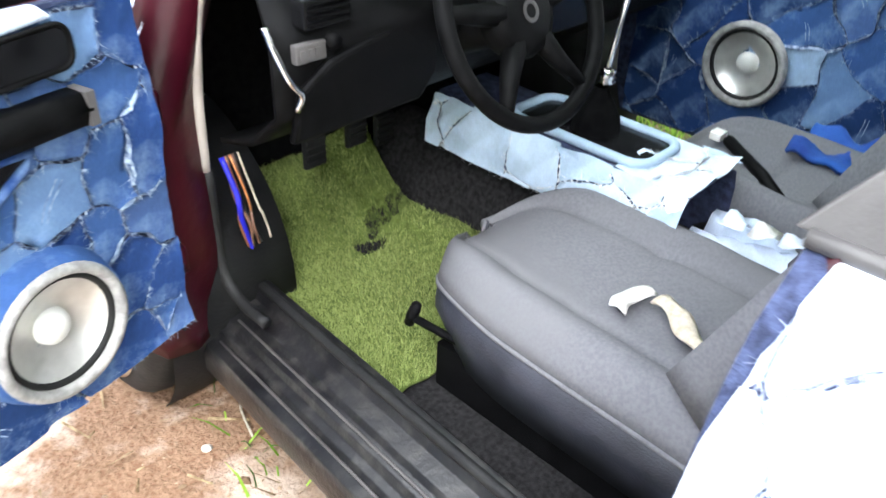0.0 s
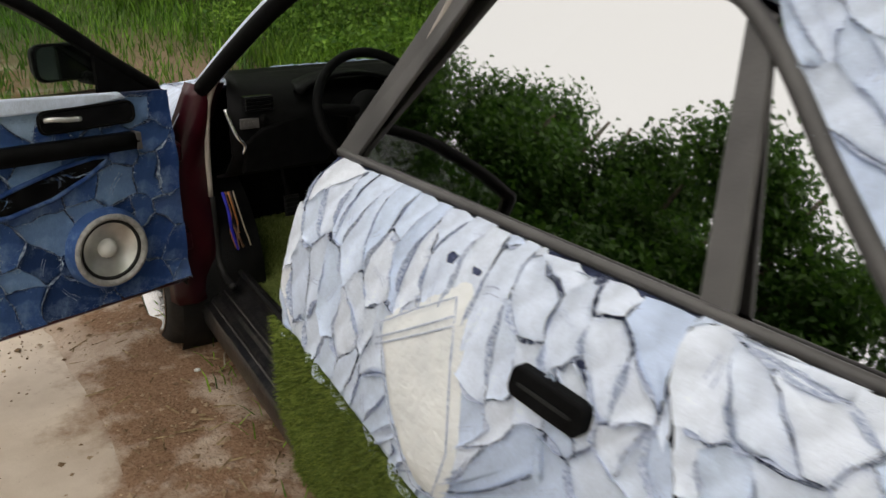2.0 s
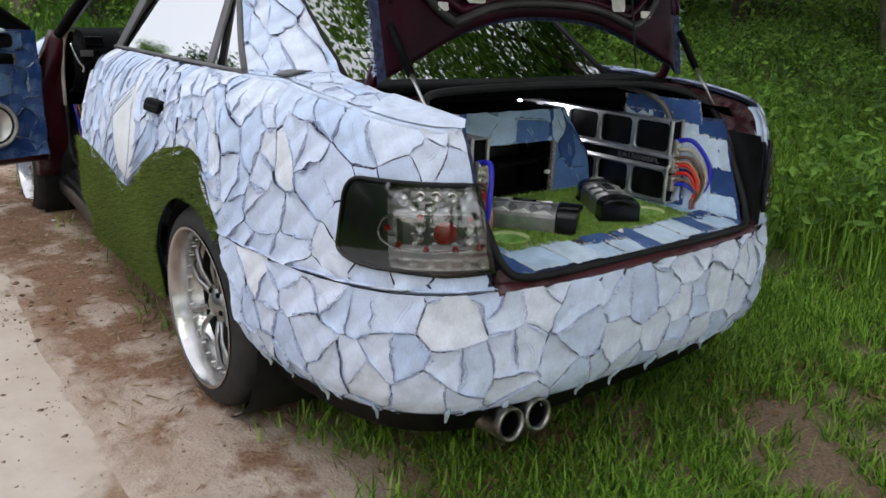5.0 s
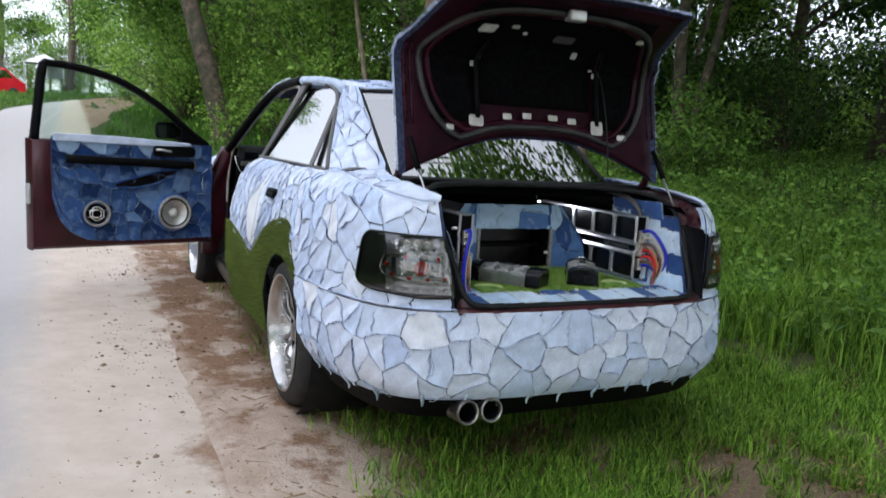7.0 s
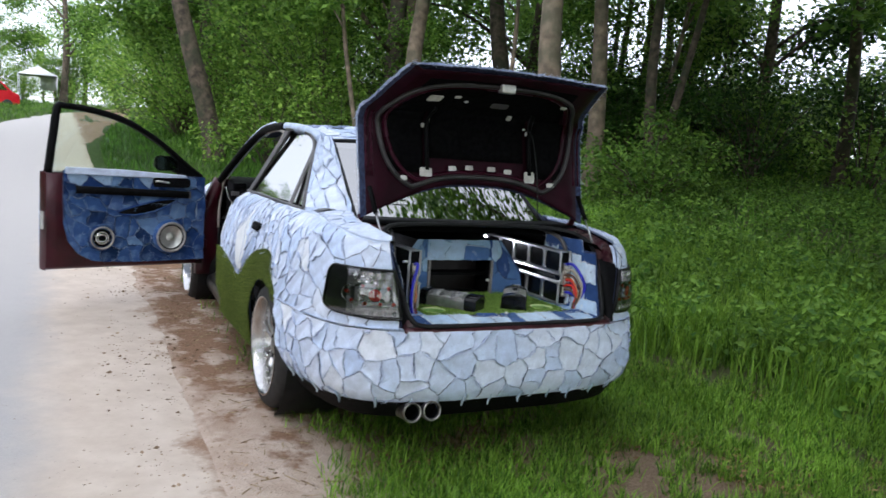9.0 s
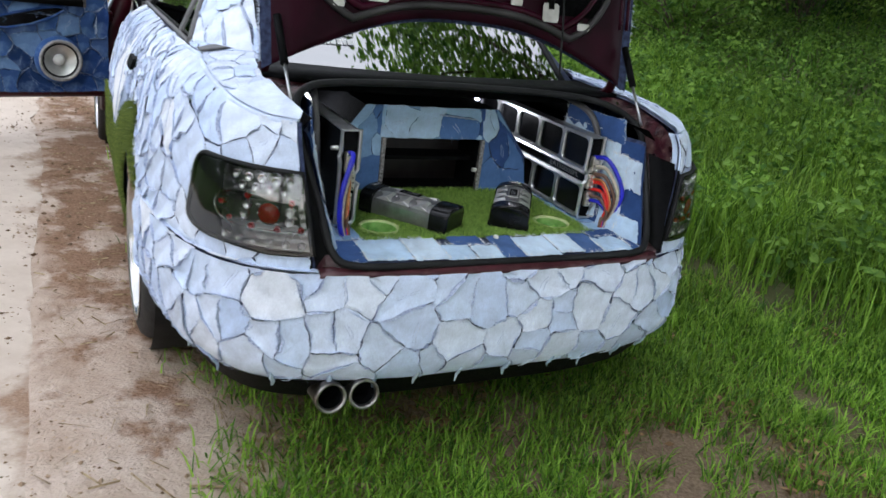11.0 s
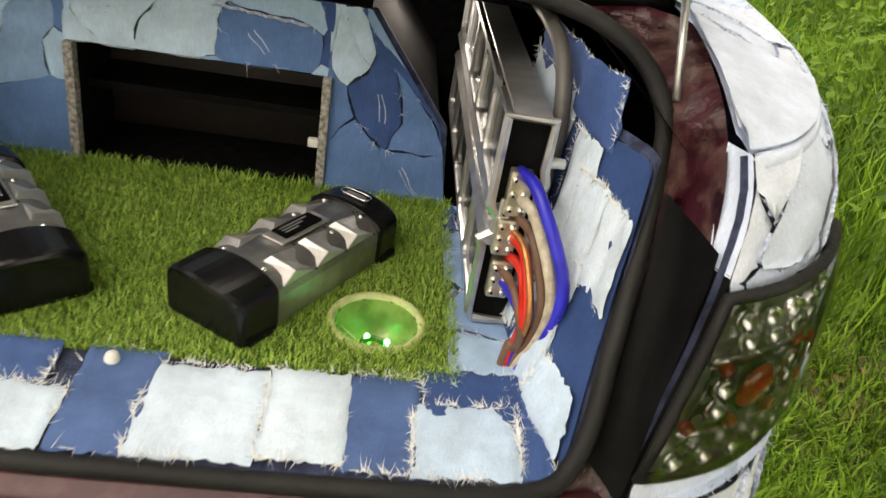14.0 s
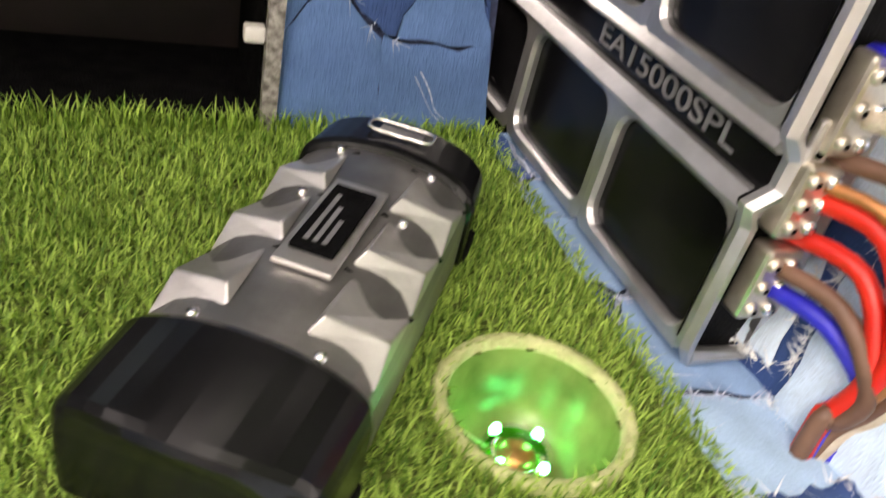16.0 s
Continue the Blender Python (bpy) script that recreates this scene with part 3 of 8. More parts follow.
def shut(z):
    """The rear door's shut line."""
    return lerp([(0.55, 1.42), (0.65, 1.22), (0.745, 1.10), (0.85, 1.14), (0.97, 1.218)], z)


car = thing("car", "pale denim patchwork saloon car with boot lid and driver's door open", "car")

S_DOORF, S_SEAM = s_at(2.2), s_at(0.73)
S_TAIL = next(_sl[i] for i, p in enumerate(_pl) if p[0] < -0.535)


def ys_of(s):
    return plan(s)[1]


def side_shell(side):
    """Flank from the rear corner to the front door, and the front wing."""
    cols = sorted(set([round(v, 4) for v in lin(S_TAIL, S_DOORF, 120)]))

    def f(s, v):
        y = ys_of(s)
        lo = max(0.575 if y < 0.74 else 0.19, arch(y))
        z = lo + (top_z(y) - lo) * v
        s2 = s + 0.062 * max(0.0, z - 0.6) / 0.33 * max(0.0, 1 - (s - S_TAIL) / 0.6)
        y = ys_of(s2)
        lo = max(0.575 if y < 0.74 else 0.19, arch(y))
        return flank(s2, lo + (top_z(y) - lo) * v, -0.004, side)
    body = part("flank", sheet(f, cols, lin(0, 1, 16)), M_SEAM, car, "body side under the cloth")

    def g(s, v):
        y = ys_of(s)
        lo = max(0.19, arch(y))
        return flank(s, lo + (top_z(y) - lo) * v, -0.004, side)
    part("front_wing", sheet(g, lin(s_at(3.24), S_END, 70), lin(0, 1, 12)), M_PATCH, car)
    return body


flank_l = side_shell(-1)
flank_r = side_shell(1)


def bump_z(v):
    return 0.255 + v * 0.315


def bumper_end(z):
    """Where the bumper stops before the wheel arch."""
    return s_at(min(0.73, AX_R - math.sqrt(max(0.0, 0.362 ** 2 - (z - WZ) ** 2))))


def bumper_pt(s, v, off=0.0):
    z = bump_z(v)
    swell = 0.002 + 0.020 * max(0.0, math.sin(math.pi * max(0.0, min(1.0, v)))) ** 0.7
    side = -1 if s >= 0 else 1
    s2 = abs(s) - (S_SEAM - bumper_end(z)) * (abs(s) / S_SEAM) ** 6
    return flank(max(s2, 0.011), z, off, side, swell - (0.03 * (1 - v / 0.25) ** 2 if v < 0.25 else 0))


bumper = part("rear_bumper", sheet(lambda s, v: bumper_pt(s, v, -0.004), lin(-S_SEAM, S_SEAM, 110), lin(-0.02, 1.0, 14)), M_SEAM, car, "bumper skin under the cloth")
part("bumper_ledge", sheet(lambda s, v: (lambda a: a)(flank(max(abs(s), 0.011), 0.569 + 0.006 * v, -0.004 * (1 - v) - 0.02 * v, -1 if s >= 0 else 1)), lin(-S_SEAM, S_SEAM, 80), lin(0, 1, 3)), M_PATCH, car)
part("rear_valance", sheet(lambda s, v: flank(max(abs(s), 0.011), 0.180 + 0.082 * v, -0.065 + 0.055 * v, -1 if s >= 0 else 1), lin(-s_at(0.57), s_at(0.57), 60), lin(0, 1, 5)), M_BLACK, car, "black plastic lower valance")
part("front_bumper", sheet(lambda s, v: flank(min(abs(s), S_END - 0.011), 0.18 + 0.42 * v, 0.02, -1 if s >= 0 else 1), lin(s_at(4.0), S_END, 40), lin(0, 1, 8)), M_PATCH, car)
part("front_bumper", sheet(lambda s, v: flank(min(abs(s), S_END - 0.011), 0.18 + 0.42 * v, 0.02, 1), lin(s_at(4.0), S_END, 40), lin(0, 1, 8)), M_PATCH, car)


def deck_pt(u, v, off=0.0, side=-1):
    """Top of the rear wing beside the boot; u along y, v inward."""
    y = 0.09 + u * 0.81
    s0 = S_TAIL + 0.077
    s = s0 + (s_at(0.90) - s0) * u
    a = flank(s, top_z(ys_of(s)), 0, -1)
    xi = lerp([(0.09, -0.572), (0.20, -0.592), (0.36, -0.607), (0.60, -0.58), (0.64, -0.565), (0.70, -0.615), (0.80, -0.672), (0.90, -0.703)], y)
    x = a.x + (xi - a.x) * v
    yy = a.y + (y - a.y) * v
    return Vector((x * (1 if side < 0 else -1), yy, a.z + (top_z(y) - a.z) * v + 0.012 * math.sin(max(v, 0.0) * 1.5) + off))


for sd in (-1, 1):
    part("rear_wing_top", sheet(lambda u, v: deck_pt(u, v, -0.004, sd), lin(0, 1, 20), lin(0, 1, 6)), M_PATCH, car)

# bonnet, cowl, roof
def bonnet_pt(u, v, off=0.0):
    y = 3.3 + u * 1.1
    w = lerp([(3.3, 0.70), (3.8, 0.68), (4.2, 0.62), (4.4, 0.5)], y)
    return Vector(((2 * v - 1) * w, y, lerp([(3.3, 1.0), (3.8, 0.955), (4.2, 0.86), (4.4, 0.74)], y) - 0.035 * (2 * v - 1) ** 2 + off))


part("bonnet", sheet(lambda u, v: bonnet_pt(u, v, -0.003), lin(0, 1, 16), lin(0, 1, 14)), M_SEAM, car, "bonnet skin under the cloth")


def roof_pt(u, v, off=0.0):
    y = 1.165 + u * 1.42
    q = (2 * v - 1)
    bow = 0.045 * (1 - q * q)
    y2 = y - (1 - u) * bow * 1.0 + u * bow * 0.8
    w = lerp([(1.16, 0.505), (1.9, 0.55), (2.6, 0.525)], y)
    zc = 1.432 - 0.115 * ((y2 - 2.0) / 0.85) ** 2 if y2 < 2 else 1.432 - 0.14 * ((y2 - 2.0) / 0.85) ** 2
    return Vector((q * w, y2, zc - 0.035 * abs(q) ** 2.6 + off))


part("roof", sheet(lambda u, v: roof_pt(u, v, -0.004), lin(0, 1, 26), lin(0, 1, 20)), M_SEAM, car, "roof skin under the cloth")


def cab_x(y, z):
    q = min(1.0, max(0.0, (2.2 - y) / 1.2))
    k = 0.36 + 0.16 * q * q * (3 - 2 * q)
    return -(0.708 - k * (z - 0.975))


def cab(y, z, off=0.0, side=-1):
    return Vector(((cab_x(y, z) - off) * (1 if side < 0 else -1), y, z))


def flat_pane(y, z, side):
    return Vector(((-0.684 + 0.43 * (z - 0.988) - 0.02 * (y - 1.6)) * (1 if side < 0 else -1), y, z))


def pillar_pt(u, v, off=0.0, side=-1):
    """C-pillar: u from the quarter glass to the rear window, v upward."""
    z = 0.972 + v * 0.385
    yf = 0.90 + 0.42 * v + 0.05 * math.sin(math.pi * min(1.0, max(v, 0.0)))
    yr = 0.625 + 0.555 * v
    y = yf + (yr - yf) * u
    x = cab_x(y, z) + max(u, 0.0) ** 1.6 * (0.155 * (1 - v) + 0.015)
    return Vector(((x - off) * (1 if side < 0 else -1), y - off * 0.4 * u, z + off * 0.3))


for sd in (-1, 1):
    part("c_pillar", sheet(lambda u, v: pillar_pt(u, v, -0.004, sd), lin(0, 1, 14), lin(-0.02, 1, 16)), M_SEAM, car)
    # roof rail and door frames
    rail = [cab(y, z, 0.0, sd) for y, z in ((1.30, 1.345), (1.45, 1.378), (1.7, 1.40), (1.95, 1.41), (2.25, 1.40), (2.5, 1.365), (2.75, 1.27), (3.0, 1.13), (3.22, 0.985))]
    part("roof_rail", tube(spline(rail[:4], 16), 0.024, 10), M_PATCH, car)
    part("roof_rail", tube(spline(rail[3:], 30), 0.026, 10), M_BLACK if sd < 0 else M_PATCH, car)
    part("a_pillar", tube(spline([(v.x * 0.965, v.y + 0.03, v.z + 0.012) for v in rail[4:]], 24), 0.03, 8), M_PATCH, car)
    part("belt_strip", tube(spline([cab(y, 0.983, 0.006, sd) for y in (2.2, 1.8, 1.4, 1.1, 0.90)], 24), 0.0095, 8), M_GREYTRIM, car, "worn grey belt strip")
    # rear side glass, quarter glass
    def side_pane(u, v):
        yt = 1.86 - 0.515 * u
        zt = lerp([(1.345, 1.318), (1.40, 1.337), (1.50, 1.36), (1.6, 1.374), (1.86, 1.374)], yt)
        yb = 2.135 - 0.897 * u
        return flat_pane(yb + (yt - yb) * v, 0.988 + (zt - 0.988) * v, sd)

    def quarter_pane(u, v):
        z = 0.988 + 0.300 * v
        yf, yr = 1.192 + 0.105 * v, lerp([(0.988, 0.94), (1.04, 1.02), (1.135, 1.14), (1.255, 1.26), (1.29, 1.297)], z)
        return flat_pane(yf + (yr - yf) * u, z, sd)
    part("rear_side_window", sheet(side_pane, lin(-0.03, 1.03, 20), lin(-0.04, 1.03, 12)), M_GLASS, car, "dark tinted side window")
    part("quarter_window", sheet(quarter_pane, lin(-0.05, 1.04, 8), lin(-0.04, 1, 12)), M_GLASS, car, "small tinted quarter window")
    part("b_pillar_trim", prism([(2.215, 0.985), (2.13, 0.985), (1.855, 1.375), (1.93, 1.395)], lambda a, b, o: cab(a, b, -0.008 + o, sd), 0.012), M_GREYTRIM, car, "grey door frame trim", smooth=False, bevel=0.003)
    part("window_divider", prism([(1.24, 0.985), (1.19, 0.985), (1.297, 1.31), (1.345, 1.325)], lambda a, b, o: cab(a, b, -0.010 + o, sd), 0.011), M_GREYTRIM, car, smooth=False, bevel=0.003)
    fr = [cab(y, z, 0.004, sd) for y, z in ((1.90, 1.392), (1.65, 1.392), (1.42, 1.352), (1.30, 1.295), (1.14, 1.15), (1.02, 1.05), (0.925, 0.985))]
    part("window_frame", tube(spline(fr, 40), 0.013, 8), M_GREYTRIM, car, "worn grey window surround")


def rear_glass(u, v, off=0.0):
    q = 2 * u - 1
    w = 0.535 - 0.045 * v
    y = 0.545 + 0.575 * v + 0.09 * q * q * (1 - 0.35 * v)
    z = 0.985 + 0.365 * v - 0.012 * q * q
    return Vector((q * w, y - 0.5 * off, z + off))


part("rear_window", sheet(lambda u, v: rear_glass(u, v), lin(0, 1, 18), lin(0, 1, 10)), M_REARGLASS, car, "dusty reflecting rear window")
rim = [rear_glass(0, v) for v in lin(0, 1, 8)] + [rear_glass(u, 1) for u in lin(0.1, 0.9, 9)] + [rear_glass(1, v) for v in lin(1, 0, 8)]
part("rear_window_seal", tube(rim, 0.011, 6), M_RUBBER, car)
def glass_word(text, u0, v0, wide, high):
    cu = bpy.data.curves.new("sticker_word", 'FONT')
    cu.body = text
    tmp = bpy.data.objects.new("tmp", cu)
    me = bpy.data.meshes.new_from_object(tmp)
    bpy.data.objects.remove(tmp)
    top = max(v.co.x for v in me.vertices)
    for v in me.vertices:
        v.co = rear_glass(u0 + wide * v.co.x / top, v0 + high * v.co.y, 0.004)
    me.materials.clear()
    me.materials.append(M_WHITE)
    ob = new("sticker_word", me)
    ob.parent = car
    ob["label"] = "white lettering on the rear glass"


glass_word("Kaputte", 0.052, 0.235, 0.105, 0.05)
for i, (v0, ul) in enumerate(((0.25, (0.166, 0.25)), (0.19, (0.075, 0.25)))):
    # unreadable lettering as short bars
    k = ul[0]
    while k < ul[1]:
        w = random.uniform(0.010, 0.022)
        part("sticker_bar", sheet(lambda u, v: rear_glass(u, v, 0.003), (k, k + w * 0.8), (v0 - 0.020, v0 + 0.018)), M_WHITE, car, "white lettering strip on the glass")
        k += w
part("sunstrip", sheet(lambda u, v: rear_glass(u, v, 0.003), lin(0.26, 0.62, 8), (0.92, 0.965)), noisy("faded_blue_film", (0.16, 0.32, 0.55), (0.30, 0.48, 0.70), 12, 0.3), car, "faded blue strip at the top of the glass")
part("windscreen", sheet(lambda u, v: ((2 * u - 1) * (0.64 - 0.12 * v), 3.30 - 0.74 * v + 0.06 * (1 - (2 * u - 1) ** 2), 0.985 + 0.395 * v), lin(0, 1, 12), lin(0, 1, 8)), M_CLEAR, car)
part("parcel_shelf", box((-0.56, 0.50, 0.93), (0.56, 1.1, 0.955)), M_FELT, car, bevel=0.005)
part("rear_deck", sheet(lambda u, v: ((2 * u - 1) * (0.60), 0.415 + v * (0.14 + 0.09 * (2 * u - 1) ** 2), 0.985 + 0.004 * v), lin(0, 1, 14), lin(0, 1, 3)), M_BLACK, car, "dark scuttle below the rear window", solid=0.02)


# ---- cloth patches ----
def area_of(poly):
    return abs(sum(p[0] * q[1] - q[0] * p[1] for p, q in zip(poly, poly[1:] + poly[:1]))) / 2


def cut(poly, rnd, limit):
    """Cuts a large convex piece in two across its long way."""
    if area_of(poly) <= limit * rnd.uniform(0.8, 1.3):
        return [poly]
    cx, cy = sum(p[0] for p in poly) / len(poly), sum(p[1] for p in poly) / len(poly)
    sxx, syy, sxy = (sum(f2(p[0] - cx, p[1] - cy) for p in poly) for f2 in (lambda a, b: a * a, lambda a, b: b * b, lambda a, b: a * b))
    ang = 0.5 * math.atan2(2 * sxy, sxx - syy) + rnd.uniform(-0.25, 0.25)
    nx, ny = math.cos(ang), math.sin(ang)
    out = []
    for sgn in (1, -1):
        side = []
        for p, q in zip(poly, poly[1:] + poly[:1]):
            dp2, dq2 = sgn * ((p[0] - cx) * nx + (p[1] - cy) * ny), sgn * ((q[0] - cx) * nx + (q[1] - cy) * ny)
            if dp2 <= 0:
                side.append(p)
            if dp2 * dq2 < 0:
                t = dp2 / (dp2 - dq2)
                side.append((p[0] + (q[0] - p[0]) * t, p[1] + (q[1] - p[1]) * t))
        if len(side) >= 3:
            out.append(side)
    return out


def cells(w, h, scrap, seed):
    """Scraps of cloth: uneven cells, the largest cut in two by a slanting seam."""
    rnd = random.Random(seed)
    step = 1.12 * scrap
    nx, ny = max(1, round(w / step)), max(1, round(h / step))
    seeds = [((i + 0.5 + rnd.uniform(-.42, .42) + (0.5 if j % 2 else 0)) * w / nx, (j + 0.5 + rnd.uniform(-.42, .42)) * h / ny) for i in range(-1, nx + 1) for j in range(-1, ny + 1)]
    seeds = [p for p in seeds if rnd.random() > 0.10]
    weight = {p: rnd.uniform(-0.13, 0.13) * step * step for p in seeds}
    out = []
    for a in seeds:
        poly = [(0, 0), (w, 0), (w, h), (0, h)]
        for b in seeds:
            dx, dy = b[0] - a[0], b[1] - a[1]
            if a is b or dx * dx + dy * dy > 9 * step * step:
                continue
            k = 0.5 + (weight[a] - weight[b]) / (2 * (dx * dx + dy * dy) + 1e-9)
            mx, my = a[0] + dx * k, a[1] + dy * k
            new_p = []
            for p, q in zip(poly, poly[1:] + poly[:1]):
                dp, dq = (p[0] - mx) * dx + (p[1] - my) * dy, (q[0] - mx) * dx + (q[1] - my) * dy
                if dp <= 0:
                    new_p.append(p)
                if dp * dq < 0:
                    t = dp / (dp - dq)
                    new_p.append((p[0] + (q[0] - p[0]) * t, p[1] + (q[1] - p[1]) * t))
            poly = new_p
            if len(poly) < 3:
                break
        if len(poly) >= 3:
            out += [c for c in cut(poly, rnd, 1.45 * scrap * scrap) if area_of(c) > 0.008 * scrap * scrap]
    return out


def cloth(parent, f, w, h, step, material, seed, name="denim_patch", keep=None, curl=0.0055, gap=0.0019, fray=0.8, thread=None, res=0.013, lips=0.7, lip_h=0.011, flat=None, aspect=1.0, warp=0.024):
    """Overlapping frayed cloth pieces on the surface f(u, v, offset), u and v in metres."""
    rnd = random.Random(seed + 99)
    tv, tf = [], []
    f0 = f

    def f(u, v, o):
        k = max(0.0, min(1.0, min(u, w - u, v, h - v) / 0.03)) * warp
        if k:
            u, v = u + k * noise.noise((u * 9 + seed, v * 9, 0.5)) + 0.3 * k * noise.noise((u * 30, v * 30, seed)), v + k * noise.noise((u * 9, v * 9 + seed, 7.5)) + 0.3 * k * noise.noise((u * 30, v * 30, seed + 9.0))
        return f0(u, v, o)
    for poly in cells(w / aspect, h, step, seed):
        poly = [(x * aspect, y) for x, y in poly]
        cx, cy = sum(p[0] for p in poly) / len(poly), sum(p[1] for p in poly) / len(poly)
        if keep and not keep(cx, cy):
            continue
        rim2, slacks = [], []
        for p, q in zip(poly, poly[1:] + poly[:1]):
            L = math.hypot(q[0] - p[0], q[1] - p[1])
            n = max(1, round(L / res))
            slack = rnd.choice((-0.0025, -0.001, 0.0, 0.0004, 0.001, 0.0016))
            for i in range(n):
                t = i / n
                rim2.append((p[0] + (q[0] - p[0]) * t, p[1] + (q[1] - p[1]) * t))
                slacks.append(slack + rnd.uniform(-0.0012, 0.0012))
        lift = [rnd.uniform(-0.2, 1) for _ in range(4)]
        base = rnd.uniform(0.0, 0.0028)
        calm = bool(flat and flat(cx, cy))
        curl_here = 0.0 if calm else curl

        def at_edge(x, y):
            return x < 1e-4 or y < 1e-4 or x > w - 1e-4 or y > h - 1e-4
        c3 = f(cx, cy, 0.004)
        outer, inner, field = [], [], []
        m = len(rim2)
        for i, (x, y) in enumerate(rim2):
            d = math.hypot(x - cx, y - cy) + 1e-6
            k = 1 + 0.004 / d if at_edge(x, y) else 1 - (gap + slacks[i]) / d
            k2 = 1 - min(0.3 * d, 0.0035) / d
            k3 = 1 - min(0.6 * d, 0.016) / d
            a = 2 * math.pi * i / m
            up = max(0, lift[0] * math.cos(a) + lift[1] * math.sin(a) + lift[2] * math.cos(2 * a) + lift[3] * 0.5) * curl_here
            outer.append(f(cx + (x - cx) * k, cy + (y - cy) * k, 0.0022 + base + 1.25 * up + rnd.uniform(0, 0.0016)) - c3)
            inner.append(f(cx + (x - cx) * k2, cy + (y - cy) * k2, 0.0034 + base + 0.85 * up) - c3)
            px, py = cx + (x - cx) * k3, cy + (y - cy) * k3
            field.append(f(px, py, 0.0040 + base + 0.12 * up + 0.0016 * noise.noise((px * 34, py * 34, seed + 3.0))) - c3)
            if not calm and (y < 1e-4 or not at_edge(x, y)) and rnd.random() < fray:
                for _ in range(6):
                    th = rnd.uniform(0.004, 0.013) if rnd.random() < 0.85 else rnd.uniform(0.013, 0.024)
                    kk = 1 + (rnd.uniform(-0.002, 0.003)) / d
                    px, py = cx + (x - cx) * kk, cy + (y - cy) * kk
                    ang = rnd.uniform(0, 6.28)
                    wv = 0.0009
                    b0 = len(tv)
                    A = f(px, py, 0.004 + up * 0.8)
                    B = f(px + wv * math.sin(ang), py - wv * math.cos(ang), 0.0045 + up * 0.8)
                    C = f(px + th * math.cos(ang), py + th * math.sin(ang), 0.005 + up + rnd.uniform(0, 0.006))
                    tv += [A, B, C]
                    tf.append((b0, b0 + 1, b0 + 2))
        n2 = len(poly)
        for i in range(n2):
            p, q = poly[i], poly[(i + 1) % n2]
            if rnd.random() > lips or calm or (at_edge(*p) and at_edge(*q)):
                continue
            L = math.hypot(q[0] - p[0], q[1] - p[1])
            n3 = int(L / 0.009)
            if n3 < 3:
                continue
            a0 = rnd.uniform(0, 0.2)
            a1 = rnd.uniform(0.75, 1.0)
            b0 = len(tv)
            side_x, side_y = -(q[1] - p[1]) / L, (q[0] - p[0]) / L
            hgt = rnd.uniform(0.45, 1.0) * lip_h
            tip = rnd.choice((-1, 1)) * rnd.uniform(0.002, 0.007)
            for j in range(n3 + 1):
                t = a0 + (a1 - a0) * j / n3
                e = abs(math.sin(math.pi * j / n3)) ** 0.5
                wv = tip * e * rnd.uniform(0.6, 1.15) + rnd.uniform(-0.0015, 0.0015)
                x, y = p[0] + (q[0] - p[0]) * t, p[1] + (q[1] - p[1]) * t
                tv.append(f(x, y, 0.001))
                tv.append(f(x + side_x * wv, y + side_y * wv, 0.006 + hgt * e * rnd.uniform(0.65, 1.0)))
            for j in range(n3):
                k = b0 + 2 * j
                tf.append((k, k + 2, k + 3, k + 1))
        if not calm and m > 26 and rnd.random() < 0.3:
            # a pair of stitched lines left from the trouser seam
            sa = rnd.uniform(0, 6.28)
            reach = 0.62 * min(math.hypot(x - cx, y - cy) for x, y in rim2)
            for gap2 in (-0.004, 0.004):
                b0 = len(tv)
                for j in range(9):
                    r2 = reach * (j / 4 - 1)
                    for wv in (-0.0007, 0.0007):
                        tv.append(f(cx + r2 * math.cos(sa) - (gap2 + wv) * math.sin(sa), cy + r2 * math.sin(sa) + (gap2 + wv) * math.cos(sa), 0.0064 + base))
                tf += [(b0 + 2 * j, b0 + 2 * j + 2, b0 + 2 * j + 3, b0 + 2 * j + 1) for j in range(8)]
        verts = outer + inner + field + [f(cx, cy, 0.0045 + base) - c3]
        faces = [(i + a, (i + 1) % m + a, m + (i + 1) % m + a, m + i + a) for a in (0, m) for i in range(m)] + [(2 * m + i, 2 * m + (i + 1) % m, 3 * m) for i in range(m)]
        ob = raw(name, verts, faces, material, parent, smooth=True)
        ob.location = c3
    if tv:
        ob = raw("loose_threads", tv, tf, thread or M_FRAY, parent, "frayed cotton threads along the seams")
        ob["kind"] = "stuff"


def quarter_lo(y):
    return 0.580 if y < 0.74 else max(denim_low(y), 0.58)


def shut_s(z):
    return s_at(shut(z))


def slant(z):
    return 0.062 * max(0.0, z - 0.6) / 0.33


# quarter panel: from the boot opening to the shut line
Q0, Q1 = S_TAIL + 0.015, s_at(1.13)


def quarter(u, v, off, side=-1):
    H = 0.40
    s = Q0 + u
    y = ys_of(s)
    z = quarter_lo(y) + (top_z(y) - quarter_lo(y)) * v / H
    for _ in range(3):
        s = Q0 + (shut_s(z) - 0.004 - Q0) * u / (Q1 - Q0) + slant(z) * (1 - u / (Q1 - Q0))
        y = ys_of(s)
        z = quarter_lo(y) + (top_z(y) - quarter_lo(y)) * v / H
    return flank(s, z, off, side)


def quarter_keep(u, v):
    p = quarter(u, v, 0)
    return not (0.56 < p.z < 0.87 and p.y < 0.30)


cloth(flank_l, quarter, Q1 - Q0, 0.40, 0.088, M_PATCH, 3, flat=lambda u, v: not quarter_keep(u, v))
cloth(flank_r, lambda u, v, o: quarter(u, v, o, 1), Q1 - Q0, 0.40, 0.12, M_PATCH, 4, lips=0.2, lip_h=0.006, curl=0.003, keep=lambda u, v: quarter(u, v, 0).y < 0.7, flat=lambda u, v: not quarter_keep(u, v))


